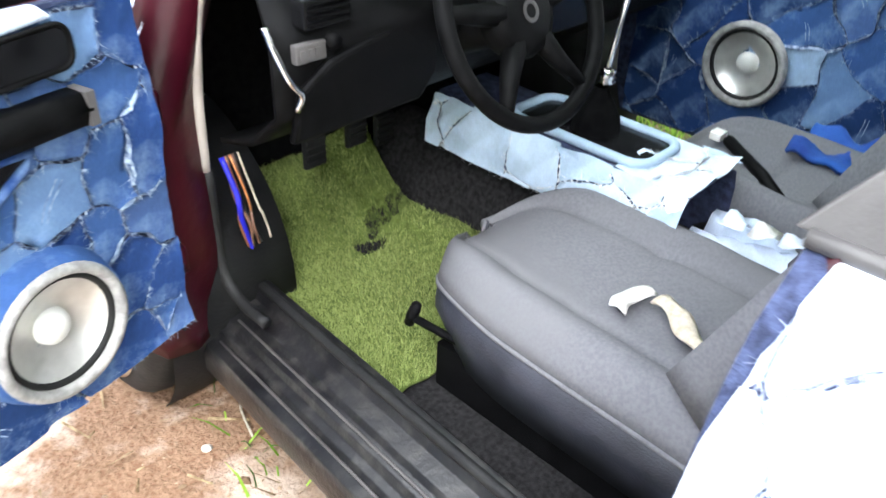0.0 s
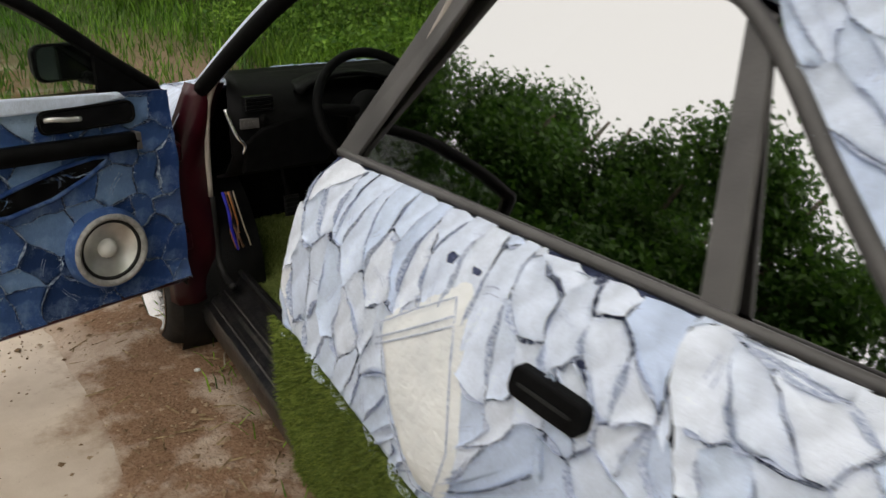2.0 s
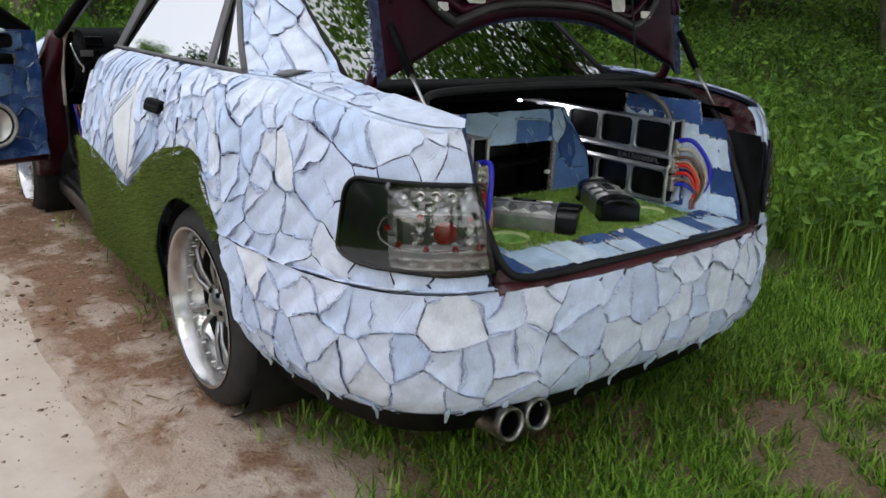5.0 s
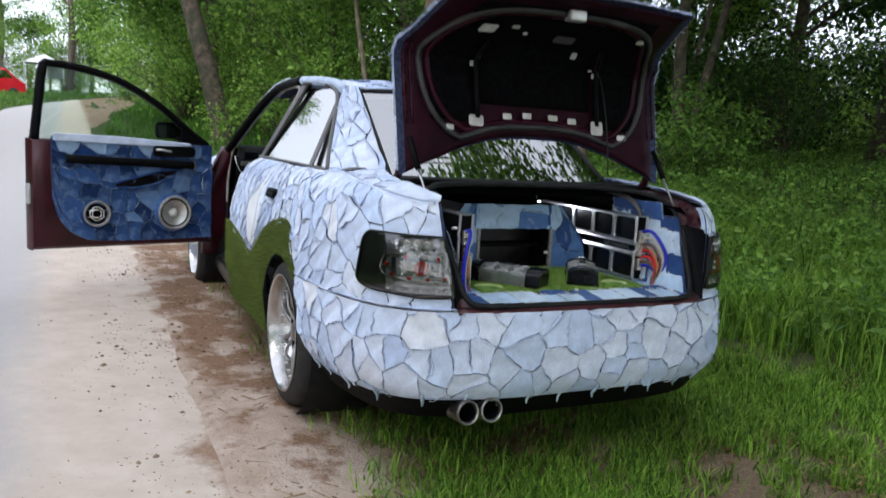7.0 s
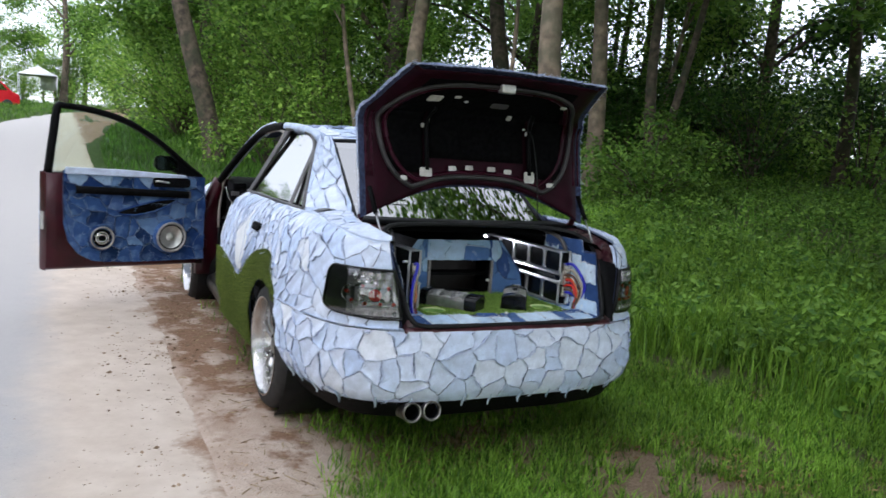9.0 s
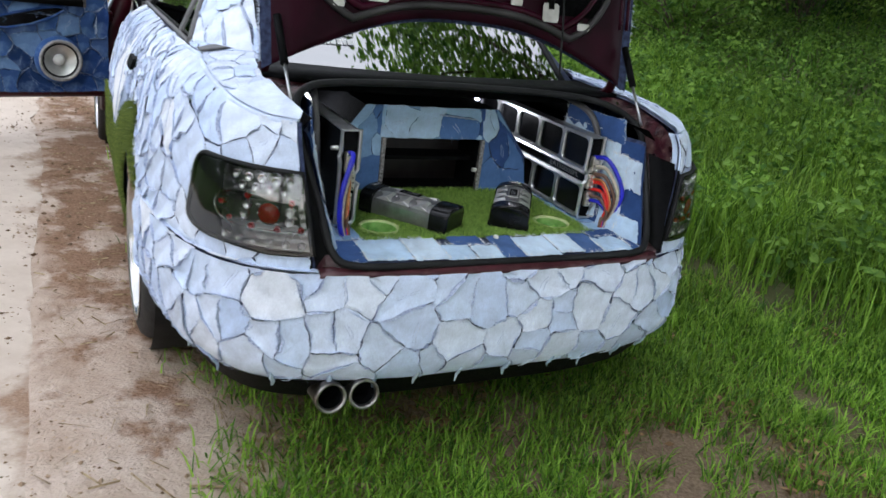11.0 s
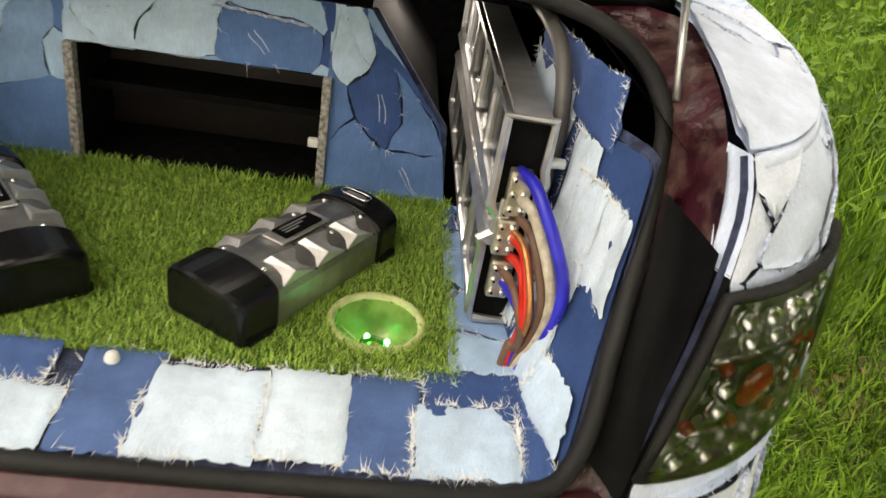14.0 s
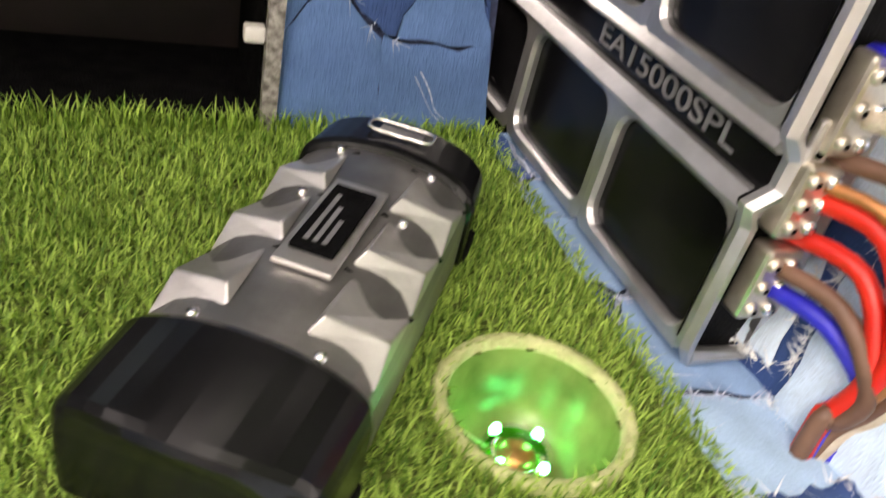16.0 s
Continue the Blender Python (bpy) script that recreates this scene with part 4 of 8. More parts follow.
def door_cloth(u, v, off):
    H, L = 0.40, 1.06
    y = 2.19 - (2.19 - 1.14) * u / L
    for _ in range(3):
        lo = denim_low(y)
        z = lo + (0.975 - lo) * v / H
        y_front = 2.165 + 0.03 * math.sin(3.1 * (z - 0.5) / 0.48)
        y = y_front + (shut(z) + 0.006 - y_front) * u / L
    return flank(s_at(y), z, off, -1)


cloth(flank_l, door_cloth, 1.06, 0.40, 0.11, M_PATCH, 11, curl=0.006, lips=0.6, aspect=0.62)
cloth(bumper, lambda u, v, o: bumper_pt(u - S_SEAM + 0.005, v / 0.36, o), 2 * S_SEAM - 0.01, 0.36, 0.108, M_PATCH, 21, lips=0.7, gap=0.0014, aspect=0.85)
cloth(bumper, lambda u, v, o: flank(max(abs(u - S_SEAM + 0.005), 0.011), 0.5745 + 0.15 * v + o, 0.012 - v, -1 if u - S_SEAM + 0.005 >= 0 else 1), 2 * S_SEAM - 0.01, 0.036, 0.11, M_PATCH, 24, lips=0.3, lip_h=0.006, curl=0.002, keep=lambda u, v: abs(u - S_SEAM) > 0.55)
for sd in (-1, 1):
    cloth(flank_l if sd < 0 else flank_r, lambda u, v, o: deck_pt(u / 0.855, v / 0.18, o, sd), 0.855, 0.18, 0.095, M_PATCH, 31 + sd, curl=0.0015, gap=0.0006, lips=0.25, lip_h=0.006, flat=lambda u, v: u < 0.2)
    part("wing_fold", tube([flank(s, top_z(ys_of(s)) - 0.004, 0.0, sd) for s in lin(S_TAIL + 0.085, s_at(0.90), 40)], 0.0085, 8), M_PATCH, car, "cloth folded over the wing's edge")
cloth(flank_l, lambda u, v, o: pillar_pt(u / 0.30, v / 0.42, o, -1), 0.30, 0.42, 0.098, M_PATCH, 41)
cloth(flank_l, lambda u, v, o: roof_pt(u / 1.42, v / 1.1, o), 1.42, 1.1, 0.13, M_PATCH, 51, curl=0.006)
cloth(flank_l, lambda u, v, o: bonnet_pt(u / 1.1, v / 1.35, o), 1.1, 1.35, 0.16, M_PATCH, 61)


def piece(parent, f, u0, u1, v0, v1, material, seed, fringe=1.0, nu=14, nv=8, name="denim_patch"):
    """One cut cloth piece with ragged edges, creases and a white fringe."""
    rnd = random.Random(seed)
    g = []
    for i in range(nu + 1):
        for j in range(nv + 1):
            u, v = u0 + (u1 - u0) * i / nu, v0 + (v1 - v0) * j / nv
            rim5 = i in (0, nu) or j in (0, nv)
            if rim5:
                u, v = u + rnd.uniform(-.002, .002), v + rnd.uniform(-.002, .002)
            g.append(f(u, v, 0.001 + rnd.uniform(0, 0.003) if rim5 else 0.005 + 0.004 * noise.noise((u * 40, v * 40, seed))))
    fs = [(i * (nv + 1) + j, (i + 1) * (nv + 1) + j, (i + 1) * (nv + 1) + j + 1, i * (nv + 1) + j + 1) for i in range(nu) for j in range(nv)]
    ob = raw(name, g, fs, material, parent, smooth=True)
    tv, tf = [], []
    L = 2 * (u1 - u0 + v1 - v0)
    for _ in range(int(L * 900 * fringe)):
        e, t = rnd.randrange(4), rnd.random()
        u, v = (u0 + (u1 - u0) * t, v0) if e == 0 else (u0 + (u1 - u0) * t, v1) if e == 1 else (u0, v0 + (v1 - v0) * t) if e == 2 else (u1, v0 + (v1 - v0) * t)
        if noise.noise((u * 30, v * 30, seed + 0.5)) < -0.15:
            continue
        an, ln = rnd.uniform(0, 6.28), rnd.uniform(0.004, 0.013)
        k = len(tv)
        tv += [f(u, v, 0.004), f(u + 0.0011 * math.sin(an), v - 0.0011 * math.cos(an), 0.0045), f(u + ln * math.cos(an), v + ln * math.sin(an), rnd.uniform(0.004, 0.011))]
        tf.append((k, k + 1, k + 2))
    if tf:
        th = raw("fringe", tv, tf, M_THREAD, ob, "white frayed fringe")
        th["kind"] = "stuff"
    return ob


def bumper_tabs():
    rnd = random.Random(77)
    s = -S_SEAM + 0.05
    while s < S_SEAM - 0.05:
        L, wd = rnd.uniform(0.012, 0.03), rnd.uniform(0.009, 0.016)
        pts = []
        for k in range(6):
            v = 0.10 - (L / 0.315 + 0.10) * k / 5
            p = bumper_pt(s + rnd.uniform(-.002, .002), max(v, -0.03), 0.008 + 0.010 * k / 5)
            p.z += min(0.0, v + 0.03) * 0.315
            pts.append(p)
        bm = bmesh.new()
        add_tube(bm, pts, lambda q: wd * (0.35 + 0.5 * math.sin(3.1 * q)) * 0.6, 6)
        part("cloth_tab", bm, M_PALE, bumper, "twisted cloth tab hanging from a seam")
        s += rnd.uniform(0.11, 0.2)


bumper_tabs()


# ---- turf ----
def blades(name, pts, length, width, material, parent=None, lean=0.6, seed=1, segs=1, label=""):
    """Many thin blades: pts are (place, normal)."""
    rnd = random.Random(seed)
    vs, fs = [], []
    for p, n in pts:
        L = length * rnd.uniform(0.55, 1.2)
        a = rnd.uniform(0, 6.28)
        t = n.orthogonal().normalized()
        t = t * math.cos(a) + n.cross(t) * math.sin(a)
        d = (n + t * rnd.uniform(0, lean)).normalized()
        w = n.cross(t) * width * rnd.uniform(0.7, 1.3)
        b = len(vs)
        if segs == 1:
            vs += [p - w, p + w, p + d * L]
            fs.append((b, b + 1, b + 2))
        else:
            d2 = (d + t * rnd.uniform(0.3, 1.0) - n * 0.15).normalized()
            q = p + d * L * 0.6
            vs += [p - w, p + w, q + w * 0.75, q - w * 0.75, q + d2 * L * 0.45]
            fs += [(b, b + 1, b + 2, b + 3), (b + 3, b + 2, b + 4)]
    ob = raw(name, vs, fs, material, parent, label)
    ob["kind"] = "stuff"
    return ob


def turf_flank(u, v, off):
    y = 2.24 - u * 1.5
    lo = max(0.185, arch(y) - 0.01)
    hi = max(denim_low(y) + 0.022, lo + 0.01)
    return flank(s_at(y), lo + (hi - lo) * v, off + 0.002, -1)


turf_l = part("side_turf", sheet(lambda u, v: turf_flank(u, v, 0.006), lin(0, 1, 90), lin(0, 1, 10)), M_TURFDB, car, "dark green artificial turf on the lower flank")
rt = random.Random(5)
tp = []
while len(tp) < 34000:
    u, v = rt.random(), rt.random()
    y = 2.24 - u * 1.5
    lo = max(0.185, arch(y) - 0.01)
    if rt.random() < (denim_low(y) + 0.015 - lo) / 0.45:
        p = turf_flank(u, v, 0.006)
        tp.append((p, (turf_flank(u, v, 0.02) - p).normalized()))
blades("turf_nap", tp, 0.020, 0.0013, M_TURFD, turf_l, 1.2, 6, label="short green turf blades")

# ---- wheels ----
def wheel(y, side, name="wheel"):
    w = thing(name, "", "")
    w.parent = car
    x = side * 0.878
    w.matrix_local = Matrix.Translation((x, y, WZ)) @ Matrix.Rotation(side * math.pi / 2, 4, 'Y') @ Matrix.Rotation(radians(-3 * side) * 0, 4, 'X')
    tyre = lathe([(0.245, -0.005), (0.262, 0.0), (0.295, -0.012), (0.312, -0.035), (WR, -0.06), (WR, -0.17), (0.31, -0.2), (0.29, -0.215), (0.245, -0.21)], seg=64)
    part("tyre", tyre, M_TYRE, w, "low-profile black tyre")
    groove = bmesh.new()
    for k in range(4):
        add_lathe(groove, [(WR + 0.001, -0.065 - 0.028 * k), (WR + 0.002, -0.07 - 0.028 * k), (WR + 0.001, -0.075 - 0.028 * k)], seg=64)
    part("tread_groove", groove, M_RUBBER, w)
    part("rim", lathe([(0.252, 0.002), (0.247, 0.004), (0.240, -0.004), (0.232, -0.03), (0.225, -0.06), (0.222, -0.085), (0.215, -0.09), (0.215, -0.20)], seg=64), M_RIMLIP, w, "deep polished rim lip")
    for k in range(10):
        a = 2 * math.pi * (k + (0.16 if k % 2 else -0.16)) / 10
        sp = bmesh.new()
        vs = []
        for r0, hw, z0 in ((0.045, 0.012, -0.062), (0.12, 0.0075, -0.045), (0.19, 0.0085, -0.050), (0.222, 0.013, -0.070)):
            for s2, dz in ((-1, -0.012), (-0.6, 0.0), (0.6, 0.0), (1, -0.012)):
                vs.append(sp.verts.new(Matrix.Rotation(a, 4, 'Z') @ Vector((r0, s2 * hw, z0 + dz))))
        for i in range(3):
            for j in range(3):
                sp.faces.new((vs[i * 4 + j], vs[i * 4 + j + 1], vs[i * 4 + j + 5], vs[i * 4 + j + 4]))
        bmesh.ops.recalc_face_normals(sp, faces=sp.faces)
        part("spoke", sp, M_RIM, w, solid=0.012)
    part("hub", lathe([(0.0, -0.048), (0.03, -0.048), (0.034, -0.055), (0.06, -0.062), (0.065, -0.09)], seg=32), M_RIM, w)
    for k in range(5):
        a = 2 * math.pi * (k + 0.5) / 5
        part("wheel_bolt", lathe([(0, -0.052), (0.007, -0.052), (0.009, -0.056), (0.009, -0.066)], Matrix.Translation((0.047 * math.cos(a), 0.047 * math.sin(a), 0)), 10), M_BLACK, w)
    first = None
    for k in range(30):
        spin = Matrix.Rotation(2 * math.pi * k / 30, 4, 'Z') @ Matrix.Translation((0.219, 0, -0.068))
        if first is None:
            first = part("rim_stud", lathe([(0, 0.016), (0.0025, 0.014), (0.004, 0.0)], None, 6), M_STEEL, w)
            ob = first
        else:
            ob = new("rim_stud", first.data)
            ob.parent = w
        ob.matrix_local = spin
    part("brake_disc", lathe([(0.0, -0.13), (0.14, -0.13), (0.14, -0.14), (0.0, -0.14)], seg=32), M_IRON, w, "dark cast brake disc")
    part("wheel_barrel", lathe([(0.0, -0.19), (0.214, -0.19), (0.2145, -0.10)], seg=40), M_RUBBER, w)
    return w


wheel(AX_R, -1)
wheel(AX_F, -1)
wheel(AX_R, 1)
wheel(AX_F, 1)
for sd in (-1, 1):
    for ax in (AX_R, AX_F):
        part("wheel_housing", lathe([(0.36, 0.0), (0.37, -0.30), (0.0, -0.30)], Matrix.Translation((sd * 0.845, ax, WZ + 0.01)) @ Matrix.Rotation(sd * math.pi / 2, 4, 'Y'), 40), M_RUBBER, car)

# ---- sill and underbody ----
part("underbody", box((-0.70, 0.35, 0.15), (0.70, 4.1, 0.20)), M_RUBBER, car)
part("axle_beam", tube([(-0.7, AX_R, 0.26), (0.7, AX_R, 0.26)], 0.035), M_RUBBER, car)
sill = part("sill", sheet(lambda y, k: Vector(([-0.798, -0.803, -0.795, -0.768, -0.762, -0.745, -0.738, -0.715, -0.708, -0.672, -0.655, -0.635, -0.62][k] + 0.05 * (y - 2.75), y, [0.165, 0.215, 0.243, 0.252, 0.262, 0.264, 0.280, 0.284, 0.297, 0.302, 0.332, 0.335, 0.25][k])), lin(2.14, 3.30, 24), range(13)), M_SILL, car, "scuffed black door sill", bevel=0.003)
for xo, zo in ((-0.775, 0.262), (-0.727, 0.292)):
    part("sill_scrape", tube([(xo + 0.05 * (y - 2.75), y, zo - 0.006) for y in lin(2.3, 3.2, 8)], 0.003, 5), M_GREYTRIM, car, "worn bright edge on the sill")
part("sill", sheet(lambda y, k: Vector((0.868 - 0.05 * k, y, 0.17 + 0.03 * k)), lin(1.35, 3.2, 8), range(4)), M_SILL, car)
part("sill_seal", tube(spline([(-0.685, 2.2, 0.338), (-0.665, 2.7, 0.338), (-0.64, 3.2, 0.342)], 16), 0.011, 8), M_RUBBER, car)

# ---- tail lamps ----
def lamp_pt(u, v, off, side=-1):
    """u from the boot edge outward, v upward."""
    z = 0.624 + 0.196 * v
    s0 = S_TAIL + 0.006 + 0.040 * v
    s1 = s_at(0.232)
    return flank(s0 + (s1 - s0) * u, z, off, side)


def lamp_outline(n=10):
    pts = [(0.0, 0.0), (0.3, -0.02), (0.62, 0.02)]
    pts += [(0.62 + 0.38 * math.sin(a) ** 0.8, 0.22 - 0.20 * math.cos(a)) for a in lin(0.2, 1.57, 6)]
    pts += [(0.99, 0.5)] + [(0.86 + 0.12 * math.cos(a), 0.78 + 0.22 * math.sin(a)) for a in lin(0.1, 1.57, 6)]
    pts += [(0.5, 1.0), (0.0, 1.0)]
    return pts


def tail_lamp(side):
    top = thing("tail_lamp", "", "")
    top.parent = car
    ou = lamp_outline()
    bm = bmesh.new()
    us, vs = lin(0, 1, 22), lin(0, 1, 12)
    for name, off, mt in (("lamp_back", 0.0125, M_SMOKE), ("lens", 0.024, M_LENS)):
        c = (0.5, 0.5)
        b2 = bmesh.new()
        rings = []
        for k in lin(0.02, 1, 9):
            rings.append([b2.verts.new(lamp_pt(c[0] + (a - c[0]) * k, c[1] + (b - c[1]) * k, off + (0.004 * (1 - k * k) if name == "lens" else 0), side)) for a, b in ou])
        for A, B in zip(rings, rings[1:]):
            for i in range(len(A)):
                j = (i + 1) % len(A)
                b2.faces.new((A[i], A[j], B[j], B[i]))
        bmesh.ops.recalc_face_normals(b2, faces=b2.faces)
        part(name, b2, mt, top, "clear lens over a black housing" if name == "lens" else "")
    bm.free()
    dense = [p for a, b in zip(ou, ou[1:] + ou[:1]) for p in ((a[0] + (b[0] - a[0]) * t, a[1] + (b[1] - a[1]) * t) for t in (0, 0.25, 0.5, 0.75))]
    part("lamp_bezel", tube([lamp_pt(a, b, 0.014, side) for a, b in dense], 0.0065, 6, closed=True), M_RUBBER, top, "black rubber lamp surround")

    def cup(u, v, r, mt, name, d=0.0145):
        p = lamp_pt(u, v, d, side)
        n = (lamp_pt(u, v, 0.03, side) - p).normalized()
        part(name, lathe([(0, 0.0), (r * 0.5, 0.001), (r, 0.007), (r * 1.12, 0.007), (r * 1.15, 0.0)], facing(p, n), 14), mt, top)
    for k in range(6):
        cup(0.07 + 0.105 * k, 0.11, 0.0092, M_CHROME, "led_cup")
    for k in range(5):
        cup(0.09 + 0.105 * k, 0.885 - 0.01 * (k % 2), 0.0098, M_CHROME, "led_cup")
    for k in range(4):
        cup(0.14 + 0.105 * k, 0.768, 0.0095, M_CHROME, "led_cup")
    loop = [(0.04, 0.27), (0.4, 0.25), (0.58, 0.27), (0.68, 0.36), (0.70, 0.47), (0.66, 0.60), (0.55, 0.66), (0.3, 0.68), (0.04, 0.68)]
    part("reflector_frame", tube([lamp_pt(p.x, p.y, 0.017, side) for p in spline([(a, b, 0) for a, b in loop], 40)], 0.0035, 6), M_CHROME, top, "chrome reflector frame")
    part("inner_reflector", sheet(lambda u, v: lamp_pt(u, v, 0.0138 + 0.0006 * math.sin(v * 60), side), lin(0.02, 0.64, 24), lin(0.04, 0.96, 60)), M_DIMCHROME, top, "ribbed dim reflector")
    part("reflector", sheet(lambda u, v: lamp_pt(u, v, 0.0150 + 0.0012 * math.sin(u * 50), side), lin(0.06, 0.58, 30), lin(0.33, 0.62, 10)), M_SMOKE, top)
    for u, v in ((0.12, 0.52), (0.13, 0.40), (0.42, 0.54), (0.44, 0.42)):
        cup(u, v, 0.0105, M_CHROME, "reflector_cup", 0.016)
    p = lamp_pt(0.27, 0.47, 0.017, side)
    n = (lamp_pt(0.27, 0.47, 0.03, side) - p).normalized()
    part("red_lens", lathe([(0, 0.008), (0.016, 0.007), (0.024, 0.003), (0.026, 0.0)], facing(p, n), 24), M_REDLENS, top, "round red lamp lens")
    for u, v in ((0.10, 0.63), (0.42, 0.65), (0.22, 0.29), (0.40, 0.285), (0.57, 0.33), (0.64, 0.5), (0.06, 0.31)):
        cup(u, v, 0.006, M_REDLENS, "red_led")


tail_lamp(-1)
tail_lamp(1)

# rear door gap
part("door_gap", tube([flank(s_at(shut(z)), z, 0.006, -1) for z in lin(0.60, 0.972, 24)], 0.0032, 6), M_RUBBER, flank_l, "dark gap round the rear door")
# door handle, bare spot, exhaust
def flank_slab(y0, y1, z0, z1, off, d, n=8):
    def f(u, v, o):
        y = y0 + (y1 - y0) * u
        return flank(s_at(y), z0 + (z1 - z0) * v, off + o, -1)
    out = [(0.06, 0), (0.5, -0.02), (0.94, 0), (1, 0.2), (1, 0.8), (0.94, 1), (0.5, 1.02), (0.06, 1), (0, 0.8), (0, 0.2)]
    return prism(out, f, d)


part("door_handle", flank_slab(1.412, 1.268, 0.828, 0.868, 0.006, 0.02), M_BLACK, car, "black recessed door handle", smooth=False, bevel=0.004)
part("handle_slot", flank_slab(1.392, 1.288, 0.846, 0.850, 0.024, 0.004), M_RUBBER, car, smooth=False)
part("bare_spot", sheet(lambda u, v: deck_pt(0.73 + u * 0.085, v, 0.010), lin(0, 1, 4), lin(-0.05, 0.75, 5)), M_GREYTRIM, car, "bare grey square where a patch is missing", solid=0.003)


def pocket_f(u, v, o):
    """A trouser pocket: u rearward, v upward, turned a little."""
    y = 1.735 - 0.23 * u + 0.09 * (v - 0.6) + 0.03 * u * v
    z = 0.545 + 0.255 * v + 0.115 * u * v + 0.03 * u * (1 - v)
    return flank(s_at(y), z, 0.010 + o, -1)


def trouser_pocket():
    rim3 = [(0.32, 0.0), (0.62, 0.02), (0.92, 0.30), (1.0, 0.70), (0.98, 1.0), (0.5, 1.0), (0.0, 0.98), (0.02, 0.72), (0.10, 0.35)]
    b2 = bmesh.new()
    rings = []
    rim6 = [(p.x, p.y) for p in spline([(a, b, 0) for a, b in rim3 + rim3[:1]], 48)[:-1]]
    for k in lin(0.0005, 1, 10):
        rings.append([b2.verts.new(pocket_f(0.5 + (a - 0.5) * k, 0.55 + (b - 0.55) * k, -0.006 + 0.020 * (1 - k ** 5) + 0.003 * noise.noise((a * k * 5, b * k * 5, 2)))) for a, b in rim6])
    for A, B in zip(rings, rings[1:]):
        for i in range(len(A)):
            j = (i + 1) % len(A)
            b2.faces.new((A[i], A[j], B[j], B[i]))
    bmesh.ops.recalc_face_normals(b2, faces=b2.faces)
    ob = part("pocket", b2, M_POCKET, flank_l, "sewn-on off-white trouser pocket")
    for k in (0.82, 0.86):
        part("pocket_seam", tube([pocket_f(u, k + 0.03 * u, 0.014) for u in lin(0.02, 0.97, 10)], 0.0014, 5), M_FRAY, ob)
    part("pocket_seam", tube([pocket_f(0.5 + (a - 0.5) * 0.9, 0.5 + (b - 0.5) * 0.93, 0.009) for a, b in rim3 + rim3[:1]], 0.0014, 5), M_FRAY, ob)


trouser_pocket()
M_PIPE = noisy("sooty_steel", (0.16, 0.14, 0.13), (0.42, 0.40, 0.38), 22, 0.25, 1.0, rough2=0.5)
for ex in (-0.480, -0.388):
    pipe = part("exhaust_tip", lathe([(0.0, -0.10), (0.033, -0.10), (0.034, -0.006), (0.037, 0.004), (0.043, 0.003), (0.0445, -0.004), (0.044, -0.022), (0.041, -0.028), (0.0415, -0.05), (0.040, -0.22)], Matrix.Translation((ex, -0.035, 0.226)) @ Matrix.Scale(0.98, 4) @ Matrix.Rotation(radians(82), 4, 'X'), 28), M_PIPE, car, "round polished exhaust tip")
    part("soot_liner", lathe([(0.0, -0.08), (0.032, -0.08), (0.033, -0.010)], Matrix.Translation((ex, -0.035, 0.226)) @ Matrix.Scale(0.98, 4) @ Matrix.Rotation(radians(82), 4, 'X'), 24), M_FELT, car)
part("silencer", box((-0.55, 0.2, 0.16), (-0.1, 0.6, 0.27)), M_STEEL, car, bevel=0.04)

# ---- boot: opening, tub, lid ----



SEAL = [(0, -0.027, 0.588), (-0.25, -0.025, 0.588), (-0.44, -0.016, 0.591), (-0.496, 0.012, 0.622), (-0.518, 0.068, 0.72), (-0.545, 0.16, 0.85), (-0.55, 0.215, 0.915), (-0.52, 0.30, 0.955), (-0.44, 0.375, 0.972), (-0.25, 0.405, 0.978), (0, 0.415, 0.98)]
left = [Vector(p) for p in spline(SEAL, 50)]
ring = left + [Vector((-p.x, p.y, p.z)) for p in left[::-1][1:-1]]
part("boot_seal", tube(ring, 0.0105, 8, closed=True), M_RUBBER, car, "black rubber boot seal")
# painted frame between the seal and the body
OUTER = [(0, -0.045, 0.560), (-0.25, -0.041, 0.560), (-0.48, -0.022, 0.562), (-0.535, -0.004, 0.587), (-0.553, 0.022, 0.70), (-0.572, 0.055, 0.84), (-0.574, 0.10, 0.925), (-0.600, 0.25, 0.955), (-0.598, 0.40, 0.972), (-0.30, 0.46, 0.985), (0, 0.47, 0.987)]
outl = [Vector(p) for p in spline(OUTER, 50)]
for sd in (1, -1):
    bm = bmesh.new()
    A = [bm.verts.new((p.x * sd, p.y, p.z - 0.004)) for p in left]
    Bm = [bm.verts.new(((p.x * 0.5 + q.x * 0.5) * sd, (p.y + q.y) / 2 + 0.012, (p.z + q.z) / 2 - 0.014)) for p, q in zip(left, outl)]
    B = [bm.verts.new((p.x * sd, p.y, p.z)) for p in outl]
    for P, Q in ((A, Bm), (Bm, B)):
        for i in range(len(A) - 1):
            bm.faces.new((P[i], P[i + 1], Q[i + 1], Q[i]))
    bmesh.ops.recalc_face_normals(bm, faces=bm.faces)
    part("boot_frame", bm, M_CRUMPLE, car, "dark maroon painted boot frame")
    gut = [(p, q) for p, q in zip(left, outl) if 0.59 < q.z < 0.865]
    bm = bmesh.new()
    rows = [[bm.verts.new(((p.x + (q.x - p.x) * w) * sd, p.y + (q.y - p.y) * w + dy, p.z + (q.z - p.z) * w - 0.004)) for p, q in gut] for w, dy in ((0.15, -0.006), (0.3, 0.006), (0.8, 0.002), (1.04, -0.010))]
    for P, Q in zip(rows, rows[1:]):
        for i in range(len(P) - 1):
            bm.faces.new((P[i], P[i + 1], Q[i + 1], Q[i]))
    bmesh.ops.recalc_face_normals(bm, faces=bm.faces)
    part("boot_gutter", bm, M_BLACK, car, "black rain gutter beside the boot seal")
